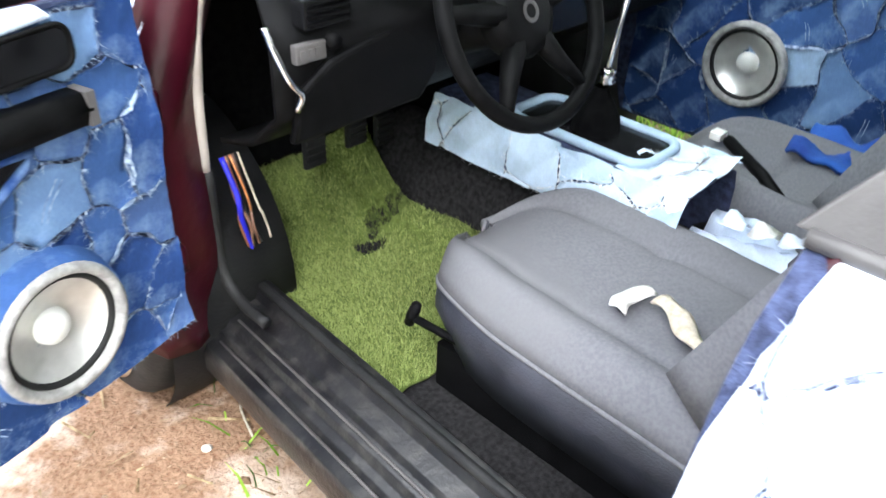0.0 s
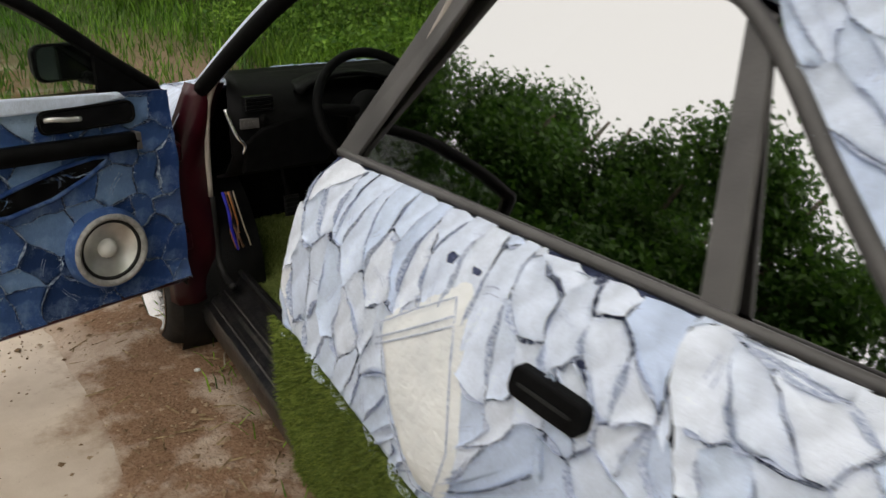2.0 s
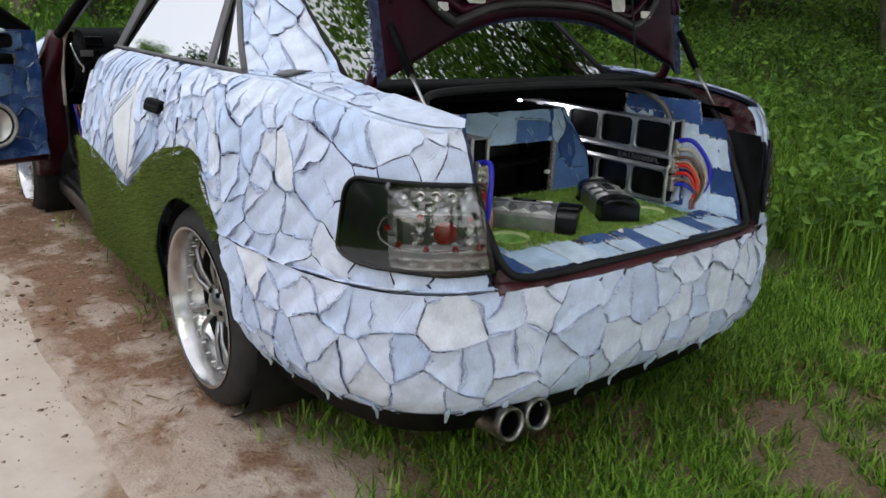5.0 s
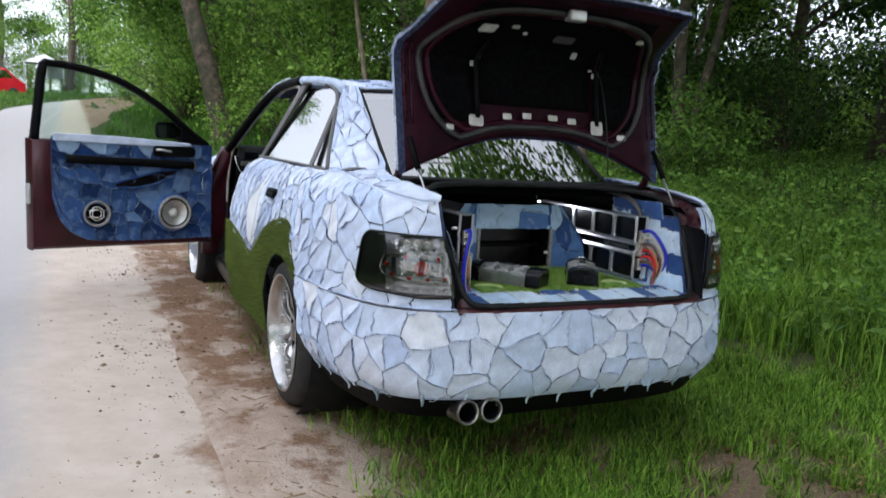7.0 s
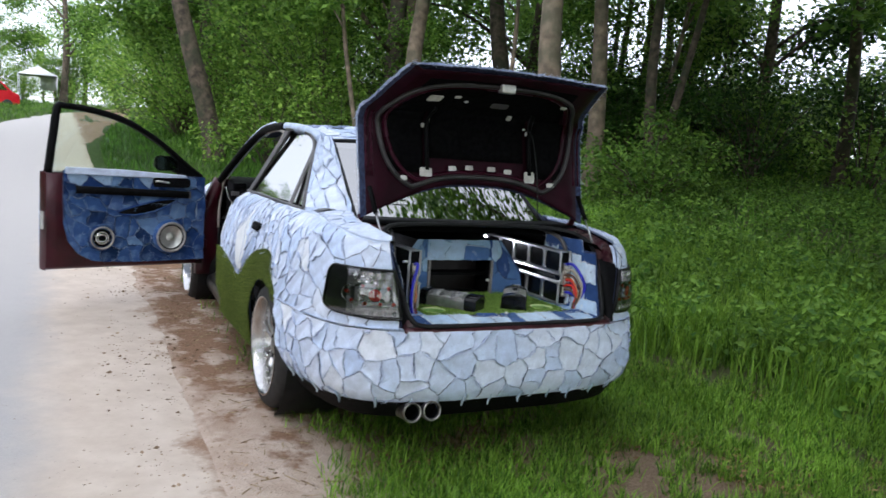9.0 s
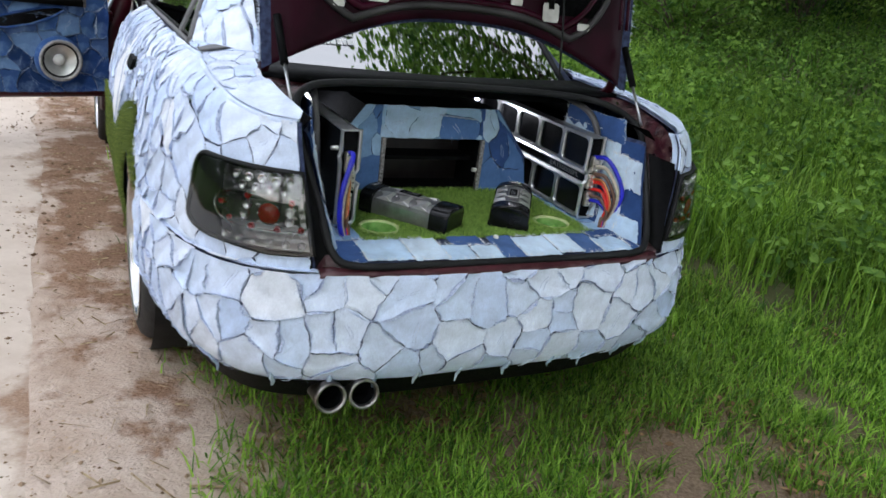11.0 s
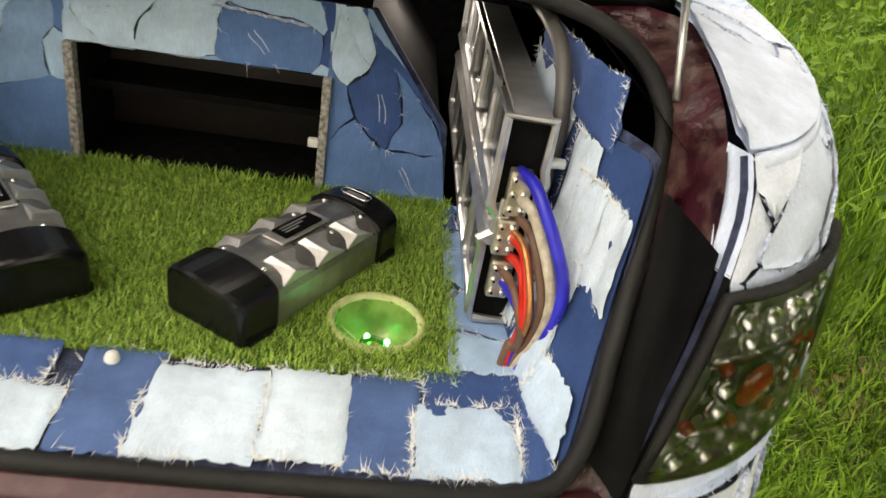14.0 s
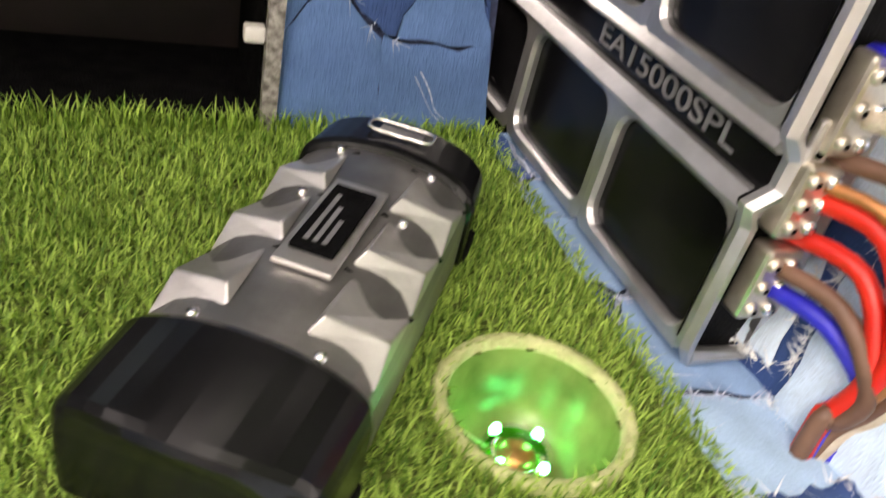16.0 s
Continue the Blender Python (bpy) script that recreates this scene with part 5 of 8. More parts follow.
part("sill_lip", sheet(lambda u, k: Vector(((2 * u - 1) * 0.53, [-0.051, -0.054, -0.052, -0.044, -0.038, -0.030][k] + 0.034 * (2 * u - 1) ** 2, [0.560, 0.568, 0.574, 0.577, 0.582, 0.585][k])), lin(0, 1, 30), range(6)), M_LIP, car, "glossy maroon loading lip", solid=0.01)
part("rear_panel", sheet(lambda u, v: Vector(((2 * u - 1) * 0.56, 0.045 + 0.05 * (2 * u - 1) ** 2, 0.2 + 0.39 * v)), lin(0, 1, 10), lin(0, 1, 4)), M_RUBBER, car)
# return flange between the wing's rear edge and the boot frame
def flange(z, v, sd):
    a = flank(S_TAIL + 0.012 + slant(z), z, 0.002, sd)
    bx = lerp([(0.585, -0.535), (0.70, -0.553), (0.84, -0.572), (0.925, -0.574)], z)
    by = lerp([(0.585, 0.006), (0.70, 0.022), (0.84, 0.055), (0.925, 0.10)], z)
    b = Vector((bx * (1 if sd < 0 else -1), by, z))
    return a.lerp(b, v)


for sd in (-1, 1):
    part("wing_flange", sheet(lambda z, v: flange(z, v, sd), lin(0.58, 0.832, 14), lin(0, 1.06, 4)), M_BLACK, car, "black edge beside the tail lamp")
    part("wing_corner", sheet(lambda z, v: flange(z, v, sd), lin(0.830, 0.93, 8), lin(0, 1.06, 4)), M_PATCH, car, "flat pale denim corner above the lamp")
    part("wing_corner_top", sheet(lambda u, v: deck_pt(0.30 * u - 0.012, v, 0.0090, sd), lin(0, 1, 12), lin(-0.05, 1.06, 8)), M_PATCH, car, "flat pale denim corner of the wing")
# tub behind the trim
part("boot_tub", sheet(lambda u, k: Vector(([-0.53, -0.60, -0.66, 0.66, 0.60, 0.53][k], 0.14 + u * 0.98, [0.925, 0.86, 0.50, 0.50, 0.86, 0.925][k])), lin(0, 1, 4), range(6)), M_FELT, car, "black inner walls", smooth=False)
part("boot_bulkhead", box((-0.66, 1.10, 0.2), (0.66, 1.13, 0.95)), M_FELT, car)

# lid in its own section: from the hinge side up to the fold, then back to the end
LID = [(0.385, 1.0), (0.405, 1.10), (0.44, 1.27), (0.47, 1.42), (0.462, 1.475), (0.41, 1.53), (0.28, 1.605), (0.145, 1.672)]
lidc = spline([(0, y, z) for y, z in LID], 40)


def lid_w(t):
    return lerp([(0, 0.605), (0.5, 0.615), (0.62, 0.61), (0.75, 0.565), (1, 0.505)], t)


def lid_pt(q, t, off=0.0, scale=1.0):
    """q across (-1 to 1), t from the hinge edge to the end; off towards the boot (rear and down)."""
    k = t * 39
    i = min(int(k), 38)
    p = lidc[i].lerp(lidc[i + 1], k - i)
    d = (lidc[i + 1] - lidc[i]).normalized()
    n = Vector((0, -d.z, d.y))
    bow = 0.035 * (1 - q * q)
    return Vector((q * lid_w(t) * scale, p.y, p.z)) + n * (off - bow * 0.6)


def arch_t(q):
    """The hinge edge is cut to the curve of the rear window."""
    return 0.20 * max(0.0, 1 - abs(q) ** 2.6 * 1.02)


lid = part("boot_lid", sheet(lambda q, v: lid_pt(q, arch_t(q) + (1 - arch_t(q)) * v, 0.0), lin(-1, 1, 32), lin(0, 1, 30)), M_SEAM, car, "open boot lid, cloth outside, maroon inside")
inner = part("lid_inner", sheet(lambda q, v: lid_pt(q, arch_t(q) + 0.006 + (0.985 - arch_t(q)) * v, 0.022 - 0.016 * max(0, (abs(q) - 0.9) / 0.1) + (-0.012 if abs(q) > 0.93 else 0), 0.985), lin(-1, 1, 44), lin(0, 1, 40)), M_LIDDULL, lid, "dark maroon painted inner skin", solid=0.004)
cloth(lid, lambda u, v, o: lid_pt((u - 0.6) / 0.6, 0.25 + 0.74 * v / 0.8, -0.004 - o), 1.2, 0.8, 0.13, M_PATCH, 71)


def lid_loop(k, n=72):
    out = []
    for i in range(n):
        a = 2 * math.pi * i / n
        c, s = math.cos(a), math.sin(a)
        q = math.copysign(abs(c) ** 0.55, c) * k
        tt = 0.58 + math.copysign(abs(s) ** 0.5, s) * 0.36 * (k + 0.06)
        if s < 0:
            tt = max(0.58 - 0.46 * abs(s) ** 0.5 * (k + 0.06), arch_t(q) + 0.035 + (0.86 - k) * 0.25)
        out.append((q, tt))
    return out


def lid_fringe():
    """Frayed cloth edge all round the lid."""
    rnd = random.Random(303)
    vs, fs = [], []
    for _ in range(2600):
        e = rnd.random()
        if e < 0.6:
            q, t = rnd.choice((-1, 1)) * 1.0, rnd.uniform(0.03, 1.0)
            out = Vector((math.copysign(1, q), 0, 0))
        else:
            q, t = rnd.uniform(-1, 1), 1.0
            out = Vector((0, -0.9, 0.45))
        p = lid_pt(q, t, rnd.uniform(-0.012, 0.004))
        d = (out + Vector((rnd.gauss(0, .7), rnd.gauss(0, .7), rnd.gauss(0, .7)))).normalized()
        w2 = d.orthogonal().normalized() * rnd.uniform(0.0006, 0.0022)
        L = rnd.uniform(0.004, 0.013) if rnd.random() < 0.93 else rnd.uniform(0.015, 0.032)
        k = len(vs)
        vs += [p - w2, p + w2, p + d * L]
        fs.append((k, k + 1, k + 2))
    ob = raw("lid_fringe", vs, fs, M_FRAY, lid, "frayed denim edge of the lid")
    ob["kind"] = "stuff"


lid_fringe()
part("lid_seal_ridge", tube([lid_pt(q, t, 0.028) for q, t in lid_loop(0.86)], 0.012, 8, closed=True), noisy("dull_ridge", (0.018, 0.016, 0.016), (0.045, 0.04, 0.04), 10, 0.5), lid, "rounded pressed ridge")
part("lid_groove", tube([lid_pt(q, t, 0.024) for q, t in lid_loop(0.80)], 0.012, 8, closed=True), M_LIDPAINT, lid)
for q in (-0.965, -0.92, 0.965, 0.92):
    part("lid_bead", tube([lid_pt(q, t, 0.018, 0.985) for t in lin(0.22, 0.62, 14)], 0.006, 6), M_LIDPAINT, lid)


def felt(name, q0, q1, t0, t1, off, mt, label=""):
    return part(name, sheet(lambda q, t: lid_pt(q, t, off), lin(q0, q1, 12), lin(t0, t1, 8)), mt, lid, label, solid=0.006)


felt("felt_panel", -0.78, -0.49, 0.24, 0.66, 0.030, M_FELT, "black felt lining")
felt("felt_panel", -0.43, 0.41, 0.30, 0.70, 0.031, M_FELT, "black felt lining")
felt("felt_panel", 0.48, 0.77, 0.24, 0.66, 0.030, M_FELT, "black felt lining")
felt("felt_panel", -0.74, 0.74, 0.65, 0.93, 0.026, M_FELT, "black felt lining")
for sd in (-1, 1):
    part("lid_rib", tube([lid_pt(sd * 0.46 + 0.0, t, 0.036) for t in lin(0.25, 0.72, 12)], 0.012, 6), M_BLACK, lid)


def hole(q, t, w, h, mt=None):
    # no opening: a thin slab coloured like light coming through
    part("lid_cutout", prism([(-w, -h * 0.7), (-w * 0.8, -h), (w * 0.8, -h), (w, -h * 0.7), (w, h * 0.7), (w * 0.8, h), (-w * 0.8, h), (-w, h * 0.7)], lambda a, b, o: lid_pt(q + 0.82 * a / 0.6, t + 0.82 * b / 0.9, 0.036 + o), 0.003), mt or M_CUTLIGHT, lid, "flat patch painted as light showing through a pressed cut-out", smooth=False)


for q, w, h in ((-0.66, 0.02, 0.009), (-0.47, 0.038, 0.018), (-0.24, 0.024, 0.010), (-0.09, 0.024, 0.010), (0.11, 0.026, 0.010), (0.26, 0.024, 0.010), (0.46, 0.034, 0.024), (0.66, 0.026, 0.009)):
    hole(q, 0.268 - 0.12 * q * q, w, h)
for q, t, w, h in ((-0.49, 0.46, 0.009, 0.03), (-0.45, 0.56, 0.009, 0.02), (0.44, 0.46, 0.009, 0.03), (0.41, 0.53, 0.009, 0.024), (-0.55, 0.80, 0.045, 0.022), (0.08, 0.78, 0.06, 0.02), (0.24, 0.68, 0.016, 0.03), (-0.36, 0.82, 0.02, 0.009), (-0.25, 0.79, 0.012, 0.007), (0.68, 0.83, 0.022, 0.01)):
    hole(q, t, w, h, M_GREYTRIM if (q, t) == (0.08, 0.78) else None)
part("lid_cable", tube(spline([lid_pt(0.43, 0.74, 0.04), lid_pt(0.42, 0.6, 0.06), lid_pt(0.47, 0.4, 0.07), lid_pt(0.50, 0.25, 0.07), Vector((0.30, 0.33, 1.03))], 30), 0.003, 6), M_RUBBER, lid, "thin black hanging cable")
part("lid_latch", box((-0.035, 0.19, 1.60), (0.035, 0.24, 1.64)), M_STEEL, lid, bevel=0.006)
for sd in (-1, 1):
    strut = part("gas_strut", tube([(sd * 0.57, 0.385, 1.14), (sd * 0.565, 0.30, 1.03)], 0.011, 10), M_BLACK, car, "black gas strut")
    part("strut_rod", tube([(sd * 0.565, 0.30, 1.03), (sd * 0.56, 0.215, 0.925)], 0.0045, 8), M_SILVER, strut, "steel piston rod")
    part("lid_hinge", tube(spline([(sd * 0.58, 0.42, 1.06), (sd * 0.585, 0.45, 0.99), (sd * 0.58, 0.55, 0.95)], 8), 0.016, 8), M_MAROON, car)

# ---- boot trim ----
def boot_floor():
    bm = bmesh.new()
    xs, ys = lin(-0.375, 0.385, 77), lin(0.115, 0.545, 44)
    g = {}
    for i, x in enumerate(xs):
        for j, y in enumerate(ys):
            g[i, j] = bm.verts.new((x, y + (0.012 * (x / 0.38) ** 2 if j == 0 else 0), 0.603))
    for i in range(76):
        for j in range(43):
            cx, cy = (xs[i] + xs[i + 1]) / 2, (ys[j] + ys[j + 1]) / 2
            if min(math.hypot(cx - sd * 0.29, cy - 0.22) for sd in (-1, 1)) > 0.052:
                bm.faces.new((g[i, j], g[i + 1, j], g[i + 1, j + 1], g[i, j + 1]))
    return bm


bfloor = part("boot_floor", boot_floor(), M_TURFBASE, car, "artificial turf boot floor", smooth=False)
rt = random.Random(8)
tp = []
while len(tp) < 62000:
    x, y = rt.uniform(-0.375, 0.385), rt.uniform(0.115, 0.535)
    if min(math.hypot(x - sd * 0.29, y - 0.22) for sd in (-1, 1)) > 0.054:
        tp.append((Vector((x, y, 0.602)), Vector((0, 0, 1))))
blades("floor_nap", tp, 0.013, 0.00075, M_TURF, bfloor, 1.0, 16, 2, label="dense green turf blades")
rb = random.Random(9)
edge_pts = [(Vector((rb.uniform(-0.375, 0.385), rb.uniform(0.525, 0.54), 0.602)), Vector((0, 0, 1))) for _ in range(2500)]
blades("edge_nap", edge_pts, 0.024, 0.0009, M_TURF, bfloor, 0.5, 17, 2, label="longer turf fringe at the wall")

for sd in (-1, 1):
    cup = thing("lamp_cup", "round green-lit lamp sunk in the turf floor", "lamp", group="floor lamps in the boot", at=(sd * 0.29, 0.22, 0.60))
    part("rim", lathe([(0.050, 0.002), (0.052, 0.008), (0.057, 0.009), (0.060, 0.004), (0.060, -0.004)], None, 40), M_RINGTURF, cup, "pale cut turf rim")
    part("bowl", lathe([(0.0, -0.052), (0.032, -0.05), (0.044, -0.03), (0.050, 0.002)], None, 40), noisy("green_bowl", (0.12, 0.18, 0.045), (0.32, 0.40, 0.13), 18, 0.2), cup, "green tinted bowl")
    part("led_ring", lathe([(0.013, -0.036), (0.015, -0.032), (0.021, -0.032), (0.023, -0.036), (0.023, -0.05)], None, 28), M_GREENCUP, cup)
    part("core", lathe([(0.0, -0.031), (0.009, -0.032), (0.0125, -0.036), (0.0125, -0.05)], None, 20), M_COPPER, cup, "copper core")
    for k in range(4):
        a = k * 1.57 + 0.5
        part("led", lathe([(0.0, 0.004), (0.0028, 0.003), (0.0038, 0.0)], Matrix.Translation((0.0185 * math.cos(a), 0.0185 * math.sin(a), -0.031)), 10), M_LED, cup, "bright green diode")
    part("spoke", tube([(-0.044, 0.02, -0.02), (-0.018, 0.004, -0.032)], 0.0012, 5), M_RINGTURF, cup)

# cloth-covered lip along the opening
lip_base = part("boot_lip_board", sheet(lambda u, k: Vector(((2 * u - 1) * (0.46 + 0.02 * (k == 3)), [-0.022, -0.014, 0.118, 0.125][k] + 0.014 * (2 * u - 1) ** 2, [0.575, 0.588, 0.602, 0.59][k])), lin(0, 1, 20), range(4)), M_SEAM, car, "board under the cloth")


def lip_f(u, v, o):
    return Vector((u, -0.014 + 1.45 * v + 0.014 * (u / 0.47) ** 2, 0.5905 + 0.0125 * min(1.0, max(0.0, v) / 0.085) + o))


# pale and navy strips by turns, the raised one near the corner most frayed
for k, (u0, u1, v0, v1, mt, fr) in enumerate(((-0.47, -0.40, 0.0, 0.09, M_NAVY, 0.4), (-0.40, -0.27, 0.005, 0.09, M_ICE, 1.0), (-0.27, -0.17, 0.0, 0.088, M_ICE, 0.9), (-0.17, -0.085, 0.0, 0.06, M_ICE, 0.8), (-0.13, -0.03, 0.052, 0.095, M_NAVY, 0.4), (-0.085, -0.005, -0.004, 0.05, M_ICE, 0.9), (-0.005, 0.075, 0.0, 0.094, M_NAVY, 0.1), (0.065, 0.185, 0.0, 0.082, M_ICE, 1.2), (0.185, 0.27, 0.004, 0.086, M_ICE, 0.7), (0.265, 0.345, 0.0, 0.088, M_NAVY, 0.8), (0.345, 0.455, 0.045, 0.10, M_NAVY, 0.3), (0.335, 0.445, -0.002, 0.062, M_ICE, 1.8), (0.44, 0.48, 0.0, 0.09, M_NAVY, 0.5))):
    piece(lip_base, lambda u, v, o: lip_f(u, v, o + 0.0012 * (k % 3)), u0, u1, v0, v1, mt, 500 + k, fr)
# front wall of the box between the amplifiers, with the pigeonhole in it


def wall_half(z):
    return lerp([(0.60, 0.375), (0.73, 0.355), (0.885, 0.235)], z)


def wall_y(z):
    return 0.54 + 0.02 * (z - 0.6) / 0.28


subbox = thing("speaker_box", "denim-covered box with a dark pigeonhole in the boot", "speaker box", at=(0, 0.54, 0.6))
subbox.matrix_world = Matrix()
for nm, poly in (("wall_panel", [(-0.375, 0.60), (-0.178, 0.60), (-0.178, 0.885), (-0.225, 0.885), (-0.345, 0.735)]), ("wall_panel", [(0.184, 0.60), (0.378, 0.60), (0.365, 0.73), (0.245, 0.885), (0.184, 0.885)]), ("wall_panel", [(-0.178, 0.787), (0.184, 0.787), (0.184, 0.885), (-0.178, 0.885)])):
    part(nm, prism(poly, lambda a, b, o: Vector((a, wall_y(b) + 0.012 - o, b)), 0.010), M_SEAM, subbox, smooth=False)
part("box_top", sheet(lambda u, v: Vector(((2 * u - 1) * (0.235 - 0.0 * v), 0.562 + 0.40 * v, 0.885 + 0.0 * v)), lin(0, 1, 6), lin(0, 1, 4)), M_FELT, subbox, "black felt top")
for sd in (-1, 1):
    part("box_side", sheet(lambda u, v: Vector((sd * wall_half(0.60 + 0.285 * v), 0.555 + 0.42 * u, 0.60 + 0.285 * v)), lin(0, 1, 3), lin(0, 1, 12)), M_FELT, subbox, "black felt side")
hz0, hz1, hx0, hx1 = 0.606, 0.785, -0.172, 0.178
part("pigeonhole", sheet(lambda u, k: Vector(([hx0, hx0, hx1, hx1, hx0][k], 0.545 + 0.16 * u, [hz0, hz1, hz1, hz0, hz0][k])), (0, 1), range(5)), M_FELT, subbox, "dark pigeonhole lining", smooth=False)
part("pigeonhole_back", box((hx0, 0.70, hz0), (hx1, 0.71, hz1)), noisy("dark_box_back", (0.008, 0.005, 0.005), (0.02, 0.013, 0.012), 20, 0.4), subbox, smooth=False)
part("shelf_edge", box((hx0, 0.60, 0.70), (hx1, 0.70, 0.712)), M_BLACK, subbox, "dark shelf inside", smooth=False)
for x in (hx0 - 0.006, hx1):
    part("frame_post", box((x, 0.533, 0.603), (x + 0.012, 0.552, hz1)), noisy("chalky_edge", (0.12, 0.11, 0.10), (0.42, 0.40, 0.38), 150, 0.8, fine=200, bump=0.4), subbox, "chalky cut board edge", smooth=False)
part("catch", box((hx1 - 0.016, 0.54, 0.675), (hx1, 0.552, 0.688)), M_WHITE, subbox, smooth=False, bevel=0.002)
cloth(subbox, lambda u, v, o: Vector((-0.178 - (wall_half(0.605 + v) - 0.178) * u / 0.19, wall_y(0.605 + v) - o, 0.605 + v)), 0.19, 0.278, 0.088, M_BOOT, 91, curl=0.001, gap=0.0004, fray=0.1, lips=0.0)
cloth(subbox, lambda u, v, o: Vector((0.184 + (wall_half(0.605 + v) - 0.184) * u / 0.19, wall_y(0.605 + v) - o, 0.605 + v)), 0.19, 0.278, 0.088, M_BOOT, 93, curl=0.001, gap=0.0004, fray=0.1, lips=0.0)
cloth(subbox, lambda u, v, o: Vector((-0.178 + u, wall_y(0.787 + v) - o, 0.787 + v)), 0.362, 0.097, 0.09, M_BOOT, 97, curl=0.001, gap=0.0004, fray=0.1, lips=0.0)
part("zip_seam", tube([(0.02 + k * 0.012, wall_y(0.86) - 0.008, 0.862 + 0.002 * (k % 2) - 0.001 * k) for k in range(12)], 0.0025, 5), M_FRAY, subbox, "white stitched seam")

# side trim: bent boards covered with cloth
def side_trim(u, v, off, sd):
    """u rearward to forward, v upward."""
    z = 0.600 + v
    y = 0.065 + u
    x = 0.470 + 0.05 * math.sin(min(1, v / 0.30) * 1.4) + 0.018 * max(0, min(1, 1 - (y - 0.065) / 0.10)) * (v / 0.3) - 0.03 * max(0, (y - 0.34) / 0.2) - 0.13 * max(0.0, min(0.2, u)) + 0.3 * max(0.0, 0.02 - u) * max(0.0, 1 - v / 0.16)
    y2 = y + 0.12 * v / 0.3 * max(0, 1 - u / 0.30)
    return Vector((sd * (x - off), y2, z))


for sd in (-1, 1):
    tr = part("side_trim", sheet(lambda u, v: side_trim(u, v, -0.003, sd), lin(-0.045, 0.42, 18), lin(-0.01, 0.285, 12)), M_SEAM, car, "board under the cloth")
    for k, (u0, u1, v0, v1, mt, fr) in enumerate(((-0.045, 0.42, 0.0, 0.275, M_NAVY, 0.0), (0.075, 0.165, 0.120, 0.262, M_ICE, 1.2), (0.035, 0.105, 0.115, 0.232, M_ICE, 1.2), (-0.042, 0.045, 0.135, 0.225, M_ICE, 0.8), (0.04, 0.135, 0.0, 0.098, M_ICE, 1.6), (-0.042, 0.05, 0.0, 0.060, M_ICE, 1.0), (0.15, 0.20, 0.02, 0.10, M_ICE, 1.0), (0.20, 0.42, 0.12, 0.29, M_ICE, 0.6), (0.20, 0.42, 0.0, 0.12, M_ICE, 0.6), (0.06, 0.42, 0.262, 0.335, M_NAVY, 0.3))):
        piece(tr, lambda u, v, o: side_trim(u, v, o + (0.0 if k == 0 else 0.004 + 0.0015 * (k % 3)), sd), u0, u1, v0, v1, mt, 600 + k * 2 + sd, fr)
    part("trim_floor", box((sd * 0.43 - 0.06, 0.10, 0.585), (sd * 0.43 + 0.06, 0.56, 0.598)), M_SEAM, car)
    cloth(tr, lambda u, v, o: Vector((sd * (0.378 + v), 0.115 + u, 0.600 + o)), 0.42, 0.10, 0.085, M_BOOT, 111 + sd, curl=0.003)
    part("pipe_edge", tube(spline([(sd * 0.452, 0.30, 0.61), (sd * 0.462, 0.29, 0.75), (sd * 0.468, 0.295, 0.85), (sd * 0.462, 0.35, 0.925), (sd * 0.44, 0.46, 0.955), (sd * 0.42, 0.60, 0.96)], 26), 0.010, 8), M_GREYTRIM, car, "grey padded edge")

# amplifiers
def rounded(w, h, r, n=4):
    out = []
    for cx, cy, a0 in ((w - r, h - r, 0), (-w + r, h - r, 90), (-w + r, -h + r, 180), (w - r, -h + r, 270)):
        out += [(cx + r * math.cos(radians(a0 + 90 * k / n)), cy + r * math.sin(radians(a0 + 90 * k / n))) for k in range(n + 1)]
    return out


def window_frame(w, h, r, d, bar):
    """A bar frame with a rounded hole, its face at x = 0 looking along -x; local y, z."""
    bm = bmesh.new()
    hole_o = rounded(w - bar, h - bar, r, 4)
    n = len(hole_o)
    def outer(i):
        a, b = hole_o[i]
        k = min(w / max(abs(a), 1e-6), h / max(abs(b), 1e-6))
        return (a * k, b * k)
    ring0 = [bm.verts.new((0.0, *outer(i))) for i in range(n)]
    ring1 = [bm.verts.new((0.0, hole_o[i][0] * 1.03, hole_o[i][1] * 1.03)) for i in range(n)]
    ring2 = [bm.verts.new((0.004, *hole_o[i])) for i in range(n)]
    ring3 = [bm.verts.new((d, *hole_o[i])) for i in range(n)]
    for P, Q in ((ring0, ring1), (ring1, ring2), (ring2, ring3)):
        for i in range(n):
            j = (i + 1) % n
            bm.faces.new((P[i], P[j], Q[j], Q[i]))
    corner = [bm.verts.new((d, y, z)) for y, z in ((w, h), (-w, h), (-w, -h), (w, -h))]
    bmesh.ops.recalc_face_normals(bm, faces=bm.faces)
    return bm


def writing(text, size, m, mt, parent, name="lettering"):
    cu = bpy.data.curves.new(name, 'FONT')
    cu.body, cu.size, cu.extrude, cu.align_x = text, size, 0.0006, 'CENTER'
    tmp = bpy.data.objects.new("tmp", cu)
    me = bpy.data.meshes.new_from_object(tmp)
    bpy.data.objects.remove(tmp)
    me.materials.clear()
    me.materials.append(mt)
    ob = new(name, me)
    ob.parent = parent
    ob.matrix_local = m
    return ob


M_INK = noisy("grey_print", (0.12, 0.12, 0.13), (0.18, 0.18, 0.19), 50, 0.5)
M_GLOSSBLACK = noisy("gloss_black", (0.003, 0.003, 0.0035), (0.008, 0.008, 0.009), 20, 0.16, spec=0.3, rough2=0.3)


